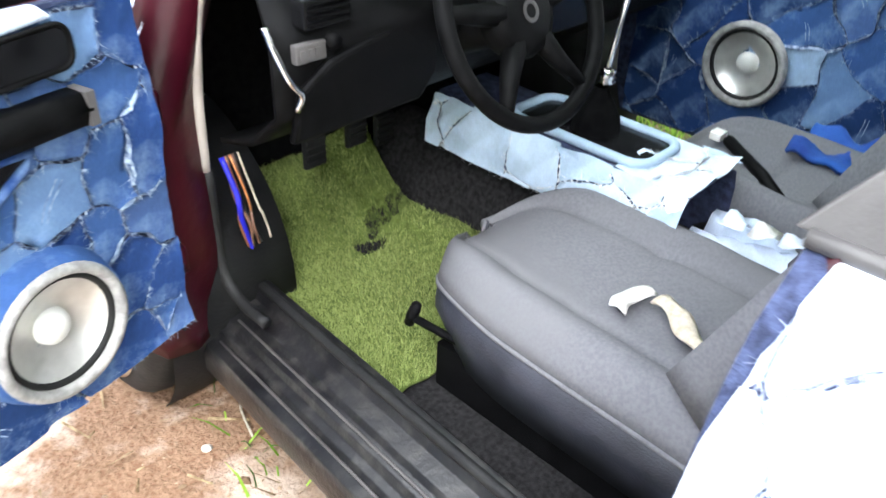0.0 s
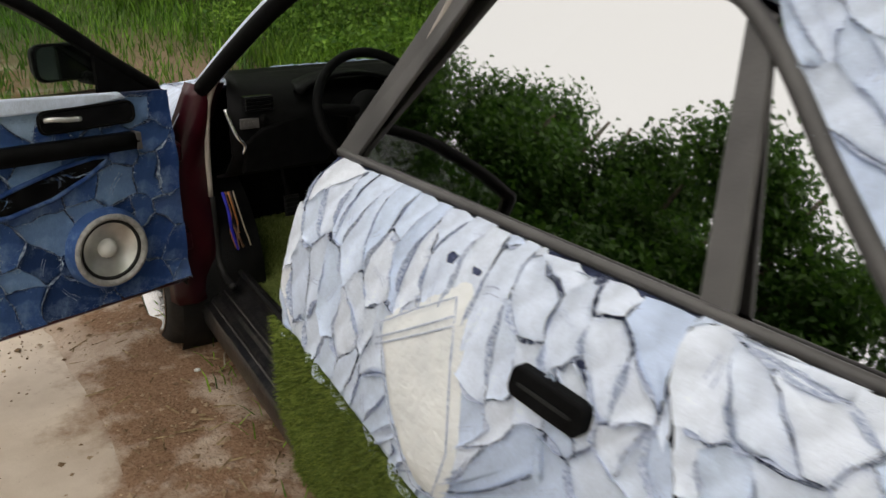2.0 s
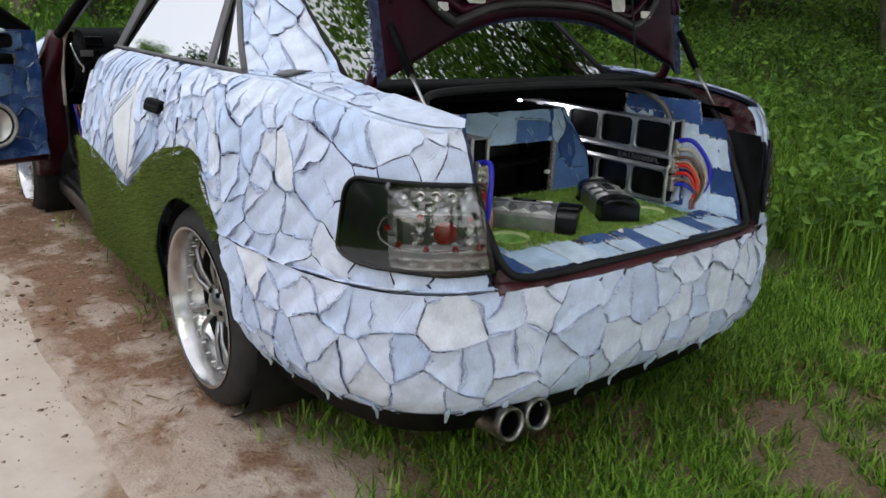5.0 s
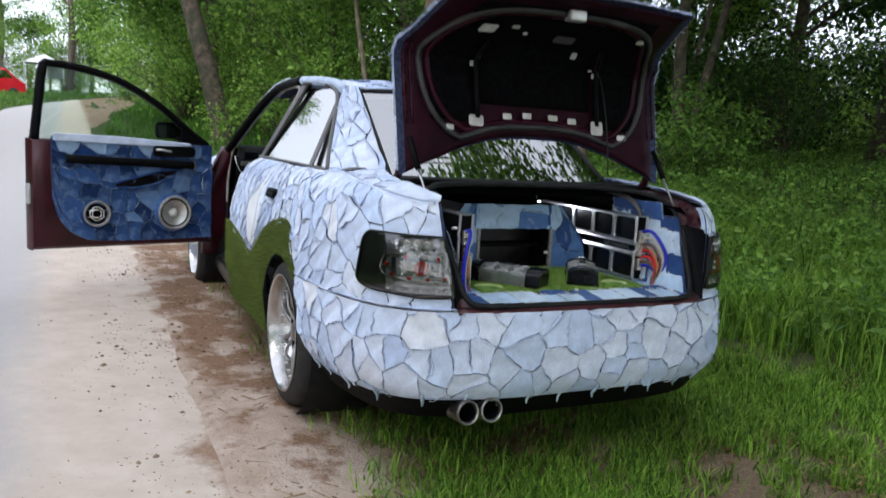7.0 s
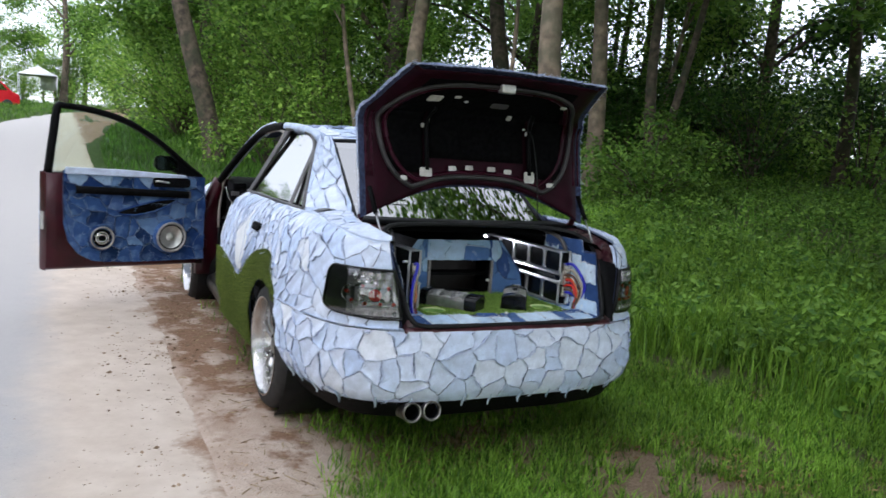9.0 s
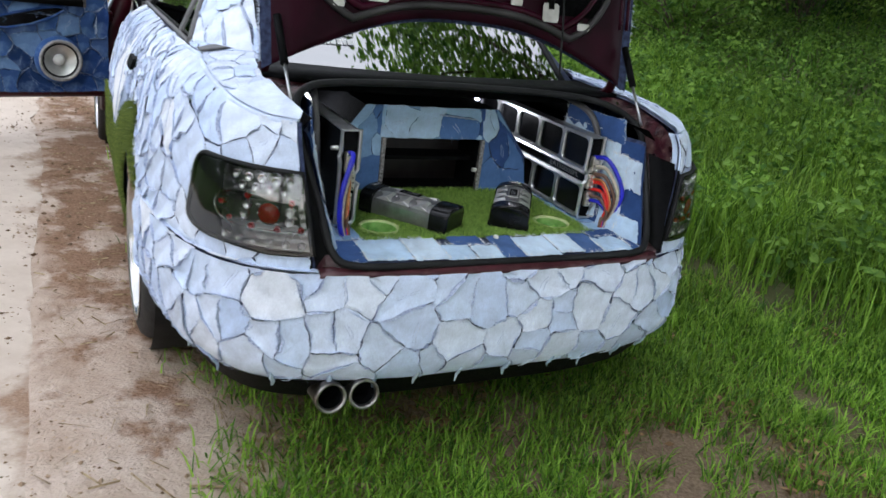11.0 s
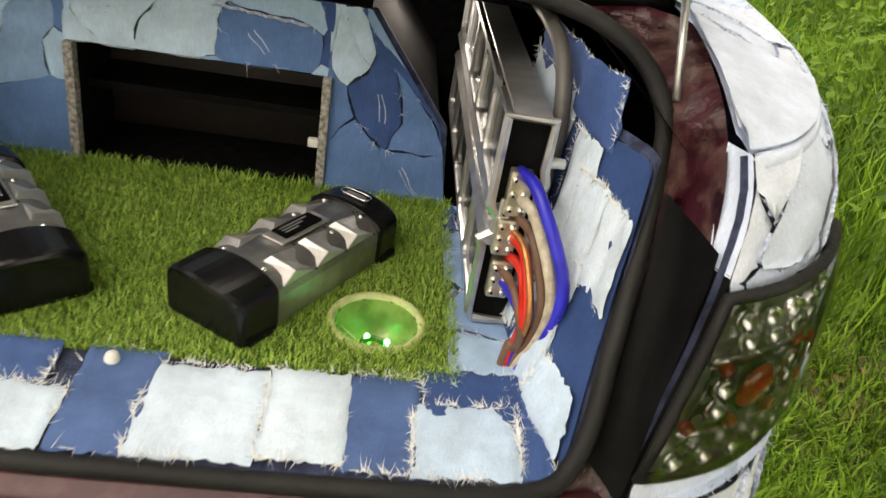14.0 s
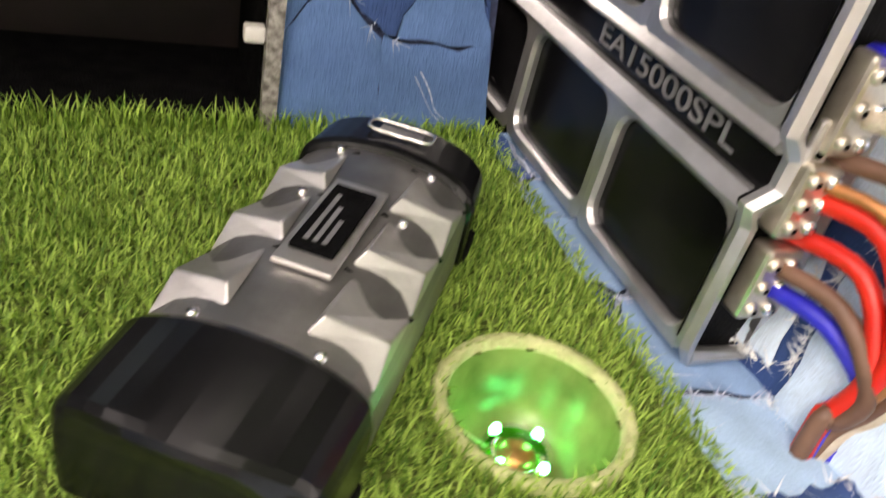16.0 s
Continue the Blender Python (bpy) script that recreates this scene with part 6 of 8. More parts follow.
def amplifier(sd):
    a = thing("amplifier", "long silver and black car amplifier with two rows of windows", "amplifier", group="amplifiers in the boot", at=(0.405 if sd > 0 else -0.368, 0.245, 0.612))
    if sd < 0:
        a.rotation_euler = (0, 0, 0)
    X = lambda v: sd * v
    L, n = 0.74, 5
    p = L / n
    part("body", box((min(X(0.008), X(0.046)), 0.004, 0.004), (max(X(0.008), X(0.046)), L, 0.258)), M_GLOSSBLACK, a, smooth=False, bevel=0.003)
    part("heat_sink", box((min(X(0.002), X(0.046)), 0.0, 0.258), (max(X(0.002), X(0.046)), L, 0.263)), M_SILVER, a, "silver top plate", smooth=False, bevel=0.002)
    for row, (z0, z1) in enumerate(((0.0, 0.108), (0.153, 0.262))):
        for k in range(n):
            w, h = p / 2, (z1 - z0) / 2
            f = part("window_bezel", window_frame(w, h, 0.016, 0.012, 0.009), M_SILVER, a, "silver cast frame", smooth=False)
            f.matrix_local = Matrix.Translation((X(-0.006), (k + 0.5) * p, (z0 + z1) / 2)) @ Matrix.Diagonal((sd, 1, 1, 1))
            g = part("window_pane", prism(rounded(w - 0.010, h - 0.010, 0.015), lambda y, z, o: Vector((X(0.004 - o), (k + 0.5) * p + y, (z0 + z1) / 2 + z)), 0.002), M_GLOSSBLACK, a, "gloss black pane", smooth=False)
    for z0 in (0.106, 0.147):
        part("rail", prism([(-0.010, z0), (-0.006, z0 - 0.004), (0.01, z0 - 0.004), (0.01, z0 + 0.010), (-0.004, z0 + 0.010)], lambda x, z, o: Vector((X(x), o, z)), L), M_SILVER, a, "angled silver rail", smooth=False)
    part("name_strip", box((min(X(0.002), X(0.01)), 0.0, 0.112), (max(X(0.002), X(0.01)), L, 0.15)), M_GLOSSBLACK, a, smooth=False)
    rot = Matrix(((0, 0, -sd, 0), (-sd, 0, 0, 0), (0, 1, 0, 0), (0, 0, 0, 1)))
    writing("EA15000SPL", 0.0235, Matrix.Translation((X(0.0012), 0.122, 0.1225)) @ rot @ Matrix.Diagonal((1.42, 0.95, 1, 1)), M_INK, a)
    # end plate: silver outline with a waist, terminals
    end = [(0.0, 0.0), (-0.006, 0.01), (-0.006, 0.10), (-0.011, 0.112), (0.004, 0.122), (0.004, 0.143), (-0.006, 0.156), (-0.006, 0.263), (0.046, 0.263), (0.046, 0.205), (0.050, 0.19), (0.046, 0.175), (0.046, 0.0)]
    part("end_frame", tube([(X(x), -0.003, z) for x, z in end], 0.0062, 6, closed=True), M_SILVER, a, "silver end frame", smooth=False)
    part("end_plate", prism(end, lambda x, z, o: Vector((X(x), 0.003 + o, z)), 0.004), M_BLACK, a, smooth=False)
    for z0, z1, dx in ((0.150, 0.205, 0.0), (0.098, 0.145, -0.004), (0.040, 0.090, 0.0)):
        blk = part("terminal_block", box((min(X(0.008 + dx), X(0.034 + dx)), -0.016, z0), (max(X(0.008 + dx), X(0.034 + dx)), 0.001, z1)), M_NICKEL, a, "plated terminal block", smooth=False, bevel=0.003)
        for k in range(3):
            for j in range(2):
                at2 = Matrix.Translation((X(0.014 + dx + 0.013 * j), -0.015, z0 + 0.009 + (z1 - z0 - 0.018) * k / 2)) @ Matrix.Rotation(radians(90), 4, 'X')
                part("terminal_screw", lathe([(0.0, 0.005), (0.0030, 0.005), (0.0046, 0.003), (0.0046, 0.0)], at2, 10), M_CHROME if j else M_NICKEL, blk)
                if j == 0:
                    part("screw_socket", lathe([(0.0, 0.0054), (0.0020, 0.0054)], at2, 6), M_FELT, blk)
    part("ground_strap", box((min(X(0.004), X(0.018)), -0.010, 0.118), (max(X(0.004), X(0.018)), -0.004, 0.168)), M_ALU, a, "drilled plated strap", smooth=False, bevel=0.002)
    for k in range(4):
        part("strap_hole", lathe([(0.0, 0.0004), (0.0028, 0.0004), (0.0028, -0.001)], Matrix.Translation((X(0.011), -0.0102, 0.124 + 0.0125 * k)) @ Matrix.Rotation(radians(90), 4, 'X'), 8), M_FELT, a)
    part("bracket", lathe([(0.0, 0.02), (0.006, 0.02), (0.007, 0.0)], Matrix.Translation((X(0.05), 0.012, 0.21)) @ Matrix.Rotation(radians(90 * sd), 4, 'Y'), 10), M_STEEL, a)
    return a


amp_r, amp_l = amplifier(1), amplifier(-1)
CABLES = [("blue", M_BLUE, 0.0072, 0.20, 0.066, 0.046), ("tan", M_TAN, 0.0062, 0.17, 0.052, 0.040), ("brown", M_BROWN, 0.0055, 0.145, 0.040, 0.034), ("copper", M_COPPER, 0.004, 0.13, 0.034, 0.03), ("red", M_RED, 0.0065, 0.12, 0.028, 0.024), ("red", M_RED, 0.006, 0.095, 0.022, 0.02), ("brown", M_BROWN, 0.0055, 0.075, 0.03, 0.026), ("blue", M_BLUE, 0.006, 0.06, 0.04, 0.02)]
for sd in (-1, 1):
    for k, (nm, mt, r, z, bulge, out) in enumerate(CABLES):
        x0 = (0.425 if sd > 0 else 0.388) + 0.003 * (k % 3)
        pts = [(sd * x0, 0.245, 0.612 + z), (sd * (x0 + 0.012), 0.205 - out * 0.5, 0.612 + z + 0.004), (sd * (x0 + bulge * 0.75), 0.185 - out, 0.612 + z * 0.62), (sd * (x0 + bulge * 0.72), 0.185 - out * 0.8, 0.612 + z * 0.25), (sd * (x0 + bulge * 0.52), 0.178 - 0.35 * out, 0.614 + 0.003 * k), (sd * (x0 + bulge * 0.30), 0.168 - 0.2 * out, 0.586)]
        c = part("cable", tube(spline(pts, 26), r, 8), mt, None)
        tagged(c, f"thick {nm} power cable looping from the amplifier terminals", "cable", group="amplifier cables")

# capacitors
def capacitor(at, rot, label):
    c = thing("capacitor", label, "capacitor", group="capacitors in the boot", at=at)
    c.rotation_euler = (0, 0, radians(rot))
    W, H = 0.057, 0.058

    def top(x, y, off=0.0):
        return Vector((x, y, H + 0.012 * (1 - (x / W) ** 2) + off))
    prof = [(-W, 0.004), (-W, H * 0.72)] + [(W * k, H * (0.82 + 0.0) + 0.022 * (1 - k * k) ** 0.6) for k in lin(-0.96, 0.96, 13)] + [(W, H * 0.72), (W, 0.004)]
    part("case", prism(prof, lambda x, z, o: Vector((x, -0.098 + o, z)), 0.196), M_ALUDIM, c, "brushed steel case", smooth=False, bevel=0.002)

    def zt(x):
        k = x / W
        return H * 0.82 + 0.022 * max(0, 1 - k * k) ** 0.6
    for sd in (-1, 1):
        for k in range(3):
            y0 = -0.085 + 0.058 * k
            def f(u, v, h):
                x = sd * (0.019 + 0.0365 * u)
                return Vector((x, y0 + 0.054 * v, zt(x) + 0.0006 + h))
            bm = bmesh.new()
            n0, n1, r0, r1, e0, e1 = [bm.verts.new(f(u, v, h)) for u, v, h in ((0.0, 0.10, 0.0), (1.0, 0.0, 0.0), (0.12, 0.24, 0.0062), (0.97, 0.40, 0.0110), (0.10, 0.96, 0.0004), (1.0, 1.0, 0.0004))]
            for q in ((n0, n1, r1, r0), (r0, r1, e1, e0), (n0, r0, e0), (n1, e1, r1)):
                bm.faces.new(q)
            bmesh.ops.recalc_face_normals(bm, faces=bm.faces)
            # lighter metal than the case, for the sky caught on the slopes
            part("facet", bm, M_ALU, c, "faceted relief, its brighter reflection put into the colour", smooth=False, bevel=0.0012)
            part("facet_groove", tube([f(-0.05, 1.06, -0.0004), f(1.02, 1.05, -0.0004)], 0.0011, 5), M_GLOSSBLACK, c)
    for name, mt, z0, s in (("slot_frame", M_ALU, 0.0008, 1.0), ("slot_label", M_FELT, 0.0042, 0.74)):
        part(name, prism([(-0.016 * s, -0.042 * (s + 0.05)), (0.016 * s, -0.042 * (s + 0.05)), (0.016 * s, 0.042 * (s + 0.05)), (-0.016 * s, 0.042 * (s + 0.05))], lambda x, y, o: Vector((x, y, zt(0.012) + z0 + 0.001 + o)), 0.003), mt, c, "raised label slot" if name == "slot_frame" else "dark worn label", smooth=False, bevel=0.001)
    for k in range(3):
        part("label_bar", box((-0.007 + 0.005 * k, -0.026, zt(0.012) + 0.0082), (-0.0045 + 0.005 * k, 0.022 - 0.012 * k, zt(0.012) + 0.0085)), M_INK, c, smooth=False)
    for x, y in ((-0.03, -0.09), (0.03, -0.09), (-0.03, 0.09), (0.03, 0.09), (0.03, 0.03), (-0.03, 0.03)):
        part("screw", lathe([(0, 0.003), (0.0028, 0.0025), (0.0034, 0.0)], Matrix.Translation((x, y, zt(x))), 8), M_CHROME, c)
    for y0, y1, nm in ((-0.152, -0.094, "front_cap"), (0.094, 0.142, "rear_cap")):
        endp = [(x * 1.07, z * 1.0 + (0.005 if z > 0.02 else -0.004)) for x, z in prof]
        part(nm, prism(endp, lambda x, z, o: Vector((x * (1 - 0.06 * (o > 0.01 and nm == "rear_cap") - 0.05 * (o < 0.01 and nm == "front_cap")), y0 + o - (0.012 * (1 - (x / 0.06) ** 2) if nm == "front_cap" and o < 0.01 else 0), z)), y1 - y0), M_GLOSSBLACK, c, "gloss black plastic end cap", smooth=False, bevel=0.006)
        for x in (-0.05, 0.05):
            part("foot", box((x - 0.012, y0 + 0.008, 0.0), (x + 0.012, y1 - 0.006, 0.012)), M_BLACK, c, smooth=False, bevel=0.002)
    part("badge", tube([(0.022 * math.copysign(abs(math.cos(t)) ** 0.4, math.cos(t)), 0.118 + 0.008 * math.copysign(abs(math.sin(t)) ** 0.6, math.sin(t)), zt(0.015) + 0.0085) for t in lin(0, 6.283, 33)[:-1]], 0.0012, 5, closed=True), M_CHROME, c, "oval badge outline")
    part("badge_bar", box((-0.014, 0.114, zt(0.0) + 0.0055), (0.014, 0.122, zt(0.0) + 0.0068)), M_INK, c, smooth=False)
    return c


capacitor((0.181, 0.293, 0.606), -33, "steel capacitor with black end caps lying on the turf")
capacitor((-0.172, 0.290, 0.606), 38, "steel capacitor with black ends beside the lamp cup")
bolt = part("screw_cap", lathe([(0, 0.010), (0.006, 0.009), (0.008, 0.004), (0.008, 0.0)], Matrix.Translation((0.023, 0.10, 0.606)), 12), M_WHITE)
tagged(bolt, "small white screw cap on the turf", "screw cap")
for sd, x in ((1, 0.307), (-1, -0.35)):
    l = thing("boot_lamp", "small bright white lamp under the parcel shelf", "lamp", group="boot lamps", at=(x, 0.846, 0.872))
    part("bulb", lathe([(0, 0.010), (0.006, 0.008), (0.009, 0.003), (0.009, 0.0)], Matrix.Rotation(radians(90), 4, 'X'), 16), M_BULB, l, "glowing white lens")
    part("housing", lathe([(0.0, 0.0), (0.018, 0.0), (0.019, -0.004), (0.010, -0.03), (0, -0.03)], Matrix.Rotation(radians(90), 4, 'X'), 16), M_BLACK, l)
    part("stem", tube([(0, 0.02, 0.0), (0, 0.03, 0.06)], 0.006), M_BLACK, l)
    pl = new("boot_light", bpy.data.lights.new("boot_light", 'POINT'))
    pl.data.energy, pl.data.shadow_soft_size, pl.data.color = 0.65, 0.02, (1.0, 0.98, 0.93)
    pl.location = (x, 0.80, 0.868)

# ---- cabin ----
part("floor_pan", sheet(lambda u, v: Vector((-0.70 + 1.40 * u, 2.0 + 1.5 * v, 0.245 + 0.14 * max(0, (v - 0.91) / 0.09))), lin(0, 1, 6), lin(0, 1, 16)), M_CARPET, car, "dark cabin carpet", solid=0.02)
part("tunnel", sheet(lambda u, v: Vector((-0.15 + 0.30 * u, 2.0 + 1.45 * v, 0.25 + 0.23 * math.sin(math.pi * u) ** 0.5)), lin(0, 1, 12), lin(0, 1, 4)), M_CARPET, car, "carpeted tunnel")
part("firewall", sheet(lambda u, v: Vector((-0.64 + 1.28 * u, 3.52, 0.30 + 0.63 * v)), lin(0, 1, 3), lin(0, 1, 3)), M_FELT, car)
part("rear_seat", box((-0.62, 1.15, 0.3), (0.62, 1.75, 0.52)), M_SEATSIDE, car, bevel=0.06)
part("rear_seat_back", box((-0.62, 1.13, 0.45), (0.62, 1.28, 0.95)), M_SEATSIDE, car, bevel=0.05)
part("headlining", sheet(lambda u, v: roof_pt(u, 0.04 + 0.92 * v, -0.035), lin(0.02, 0.98, 10), lin(0, 1, 10)), M_GREYTRIM, car)
part("far_door", sheet(lambda y, k: Vector(([0.80, 0.72, 0.70, 0.71, 0.74, 0.80][k], y, [0.30, 0.34, 0.55, 0.80, 0.97, 0.985][k])), lin(1.3, 3.25, 14), range(6)), M_SEAM, car, "inner far door under the cloth")
fdoor = bpy.data.objects["far_door"]
cloth(fdoor, lambda u, v, o: Vector((0.70 - o + 0.02 * abs(v - 0.25), 2.3 + u, 0.36 + v)), 0.9, 0.55, 0.13, M_TRIM, 121, curl=0.005, thread=M_FRAYD, lips=0.3)


M_SPKRIM = noisy("speaker_rim", (0.22, 0.215, 0.21), (0.36, 0.35, 0.34), 60, 0.6, fine=200, bump=0.3)


def speaker(parent, m, r, cone=True):
    s = part("speaker", lathe([(r * 0.82, -0.002), (r * 0.85, 0.010), (r * 0.90, 0.015), (r * 0.97, 0.013), (r * 1.0, 0.004), (r * 1.0, -0.01)], m, 44), M_SPKRIM, parent, "round loudspeaker with a grey rim")
    if cone:
        part("cone", lathe([(0.0, -0.026), (r * 0.26, -0.028), (r * 0.5, -0.020), (r * 0.70, -0.008), (r * 0.76, -0.002)], m, 44), M_CONE, s, "shiny metal cone")
        part("dust_cap", lathe([(0.0, -0.006), (r * 0.14, -0.008), (r * 0.24, -0.016), (r * 0.27, -0.028)], m, 24), M_WHITE, s, "polished dust cap")
        part("surround", lathe([(r * 0.74, -0.003), (r * 0.78, 0.004), (r * 0.82, 0.003), (r * 0.84, -0.003)], m, 40), M_RUBBER, s)
    else:
        part("cone", lathe([(0.0, -0.012), (r * 0.3, -0.012), (r * 0.55, -0.025), (r * 0.72, -0.004)], m, 36), M_BLACK, s, "dark cone")
        for k in (0.28, 0.45):
            part("grille_ring", lathe([(r * k, 0.004), (r * (k + 0.05), 0.008), (r * (k + 0.1), 0.004)], m, 32), M_CHROME, s)
        for y in (-0.25, 0.25):
            part("grille_bar", tube([m @ Vector((-r * 0.7, r * y, 0.006)), m @ Vector((r * 0.7, r * y, 0.006))], 0.003, 6), M_CHROME, s)
    return s


speaker(fdoor, facing((0.668, 2.849, 0.605), (-1, 0, 0.0)), 0.115)
dash = part("dashboard", sheet(lambda u, k: Vector(((-0.69 + 1.38 * u) * [0.86, 0.90, 0.97, 1, 1, 1, 1][k], [3.42, 3.22, 3.06, 3.00, 3.02, 3.10, 3.20][k] - 0.03 * math.cos((u - 0.25) * 9) * (k in (2, 3)), [1.0, 1.01, 0.985, 0.92, 0.80, 0.73, 0.70][k])), lin(0, 1, 30), range(7)), M_BLACK, car, "black moulded dashboard", solid=0.01)
part("cluster_hood", sheet(lambda u, v: Vector((-0.47 + 0.36 * u, 2.98 + 0.12 * v, 0.985 + 0.05 * math.sin(math.pi * u) ** 0.6)), lin(0, 1, 14), lin(0, 1, 4)), M_BLACK, dash, solid=0.012)
part("knee_panel", prism([(-0.66, 0.74), (-0.37, 0.745), (-0.34, 0.80), (-0.37, 0.90), (-0.42, 0.925), (-0.60, 0.885), (-0.655, 0.84)], lambda x, z, o: Vector((x, 3.02 - o + 0.25 * (0.8 - z), z)), 0.02), M_BLACK, dash, "lower dash panel", smooth=False, bevel=0.008)
sw = part("light_switch", box((-0.662, 2.988, 0.888), (-0.604, 3.003, 0.918)), M_GREYTRIM, dash, "grey light switch block", smooth=False, bevel=0.002)
for k in range(3):
    part("switch_bar", box((-0.654 + 0.014 * k, 2.985, 0.896), (-0.645 + 0.014 * k, 2.989, 0.910)), M_GREYTRIM, sw, smooth=False)
part("rotary_knob", lathe([(0, 0.012), (0.012, 0.012), (0.016, 0.0)], Matrix.Translation((-0.588, 2.995, 0.912)) @ Matrix.Rotation(radians(90), 4, 'X'), 18), M_BLACK, dash)
part("dash_end_trim", tube(spline([(-0.70, 3.01, 0.95), (-0.693, 3.0, 0.915), (-0.675, 2.99, 0.865), (-0.655, 2.99, 0.838), (-0.66, 3.0, 0.81)], 16), 0.006, 8), M_CHROME, dash, "shiny curved trim edge")
for x in (-0.60, -0.12, 0.10, 0.55):
    vn = part("air_vent", box((x - 0.045, 2.985, 0.938), (x + 0.045, 3.02, 0.985)), M_GLOSSBLACK, dash, smooth=False, bevel=0.004)
    for k in range(4):
        part("vent_slat", box((x - 0.04, 2.98, 0.944 + 0.011 * k), (x + 0.04, 2.987, 0.947 + 0.011 * k)), M_BLACK, vn, smooth=False)
radio = part("radio", box((-0.06, 2.985, 0.80), (0.12, 3.0, 0.87)), M_GLOSSBLACK, dash, "black radio", smooth=False, bevel=0.003)
# steering wheel
SWM = facing((-0.265, 2.885, 0.915), (0, -math.cos(radians(25)), math.sin(radians(25))))
swh = thing("steering_wheel", "", "")
swh.parent = car
R = 0.193
part("rim", tube([SWM @ Vector((R * math.cos(a), R * math.sin(a), 0.02)) for a in lin(0, 6.283, 65)[:-1]], 0.0155, 10, closed=True), M_BLACK, swh, "worn black steering rim")
part("hub", lathe([(0.0, 0.03), (0.05, 0.03), (0.07, 0.02), (0.078, 0.0), (0.07, -0.03)], SWM, 28), M_BLACK, swh)
for a in (10, 170, 235, 305):
    d = Vector((math.cos(radians(a)), math.sin(radians(a)), 0))
    part("spoke", tube([SWM @ (d * 0.05 + Vector((0, 0, 0.005))), SWM @ (d * 0.12 + Vector((0, 0, 0.008))), SWM @ (d * (R - 0.004) + Vector((0, 0, 0.018)))], lambda w: 0.024 - 0.012 * w, 8), M_BLACK, swh)
part("emblem", lathe([(0.012, 0.031), (0.016, 0.033), (0.02, 0.031)], SWM, 20), M_GREYTRIM, swh, "round chrome emblem")
part("column", tube([SWM @ Vector((0, 0, -0.02)), SWM @ Vector((0, 0, -0.22))], 0.045, 12), M_BLACK, swh)
for sd in (-1, 1):
    part("stalk", tube([SWM @ Vector((0, 0.0, -0.05)), SWM @ Vector((sd * 0.15, 0.03, -0.04))], 0.007, 8), M_BLACK, swh)
# console
cons = part("console", sheet(lambda y, k: Vector(([-0.115, -0.11, -0.095, -0.07, 0.09, 0.11, 0.125, 0.13][k], y, [0.50, 0.55, 0.595, 0.605, 0.605, 0.595, 0.55, 0.40][k] + 0.02 * max(0, (y - 2.95)))), lin(2.58, 3.25, 16), range(8)), M_SEAM, car, "console under the cloth")
cloth(cons, lambda u, v, o: Vector((-0.117 - o + 0.03 * max(0, (v - 0.06)) / 0.05, 2.58 + u, 0.50 + v)), 0.66, 0.11, 0.12, M_PALE, 131, curl=0.004, lips=0.2, thread=M_THREAD)
cloth(cons, lambda u, v, o: Vector((-0.09 + v, 2.58 + u, 0.607 + o)), 0.16, 0.21, 0.10, M_PALE, 133, curl=0.006, thread=M_THREAD)
part("gear_tray", prism(rounded(0.075, 0.17, 0.04), lambda x, y, o: Vector((0.01 + x, 2.87 + y, 0.604 + o)), 0.012), M_GLOSSBLACK, cons, "dark gear surround", smooth=False)
part("tray_rim", tube([(0.01 + x, 2.87 + y, 0.618) for x, y in rounded(0.078, 0.173, 0.04)], 0.011, 8, closed=True), M_PALE, cons, "cloth-wrapped edge")
part("gear_boot", lathe([(0.055, 0.0), (0.05, 0.03), (0.035, 0.06), (0.02, 0.085), (0.014, 0.10)], Matrix.Translation((0.02, 2.87, 0.612)), 16), M_FELT, cons)
part("gear_lever", tube([(0.02, 2.87, 0.68), (0.025, 2.86, 0.80), (0.03, 2.84, 0.98)], 0.0065, 10), M_CHROME, cons, "long chrome gear lever")
part("lever_collar", lathe([(0.013, -0.015), (0.019, -0.01), (0.013, -0.004), (0.019, 0.0), (0.013, 0.006), (0.018, 0.012), (0.01, 0.016)], Matrix.Translation((0.022, 2.862, 0.735)), 16), M_CHROME, cons)
part("console_tail", sheet(lambda u, v: Vector((-0.06 + 0.14 * u, 2.25 + 0.33 * v, 0.50 + 0.03 * math.sin(9 * u + 7 * v))), lin(0, 1, 8), lin(0, 1, 10)), M_PATCH, cons, "crumpled pale cloth scraps", solid=0.004)
for k in range(5):
    part("cloth_scrap", sheet(lambda u, v: Vector((0.0 + 0.03 * k - 0.05 + 0.05 * u, 2.48 - 0.05 * k + 0.05 * v, 0.565 - 0.012 * k + 0.012 * math.sin(5 * u + k) * math.cos(4 * v))), lin(0, 1, 5), lin(0, 1, 5)), M_WHITE if k % 2 else M_PATCH, cons, solid=0.002)


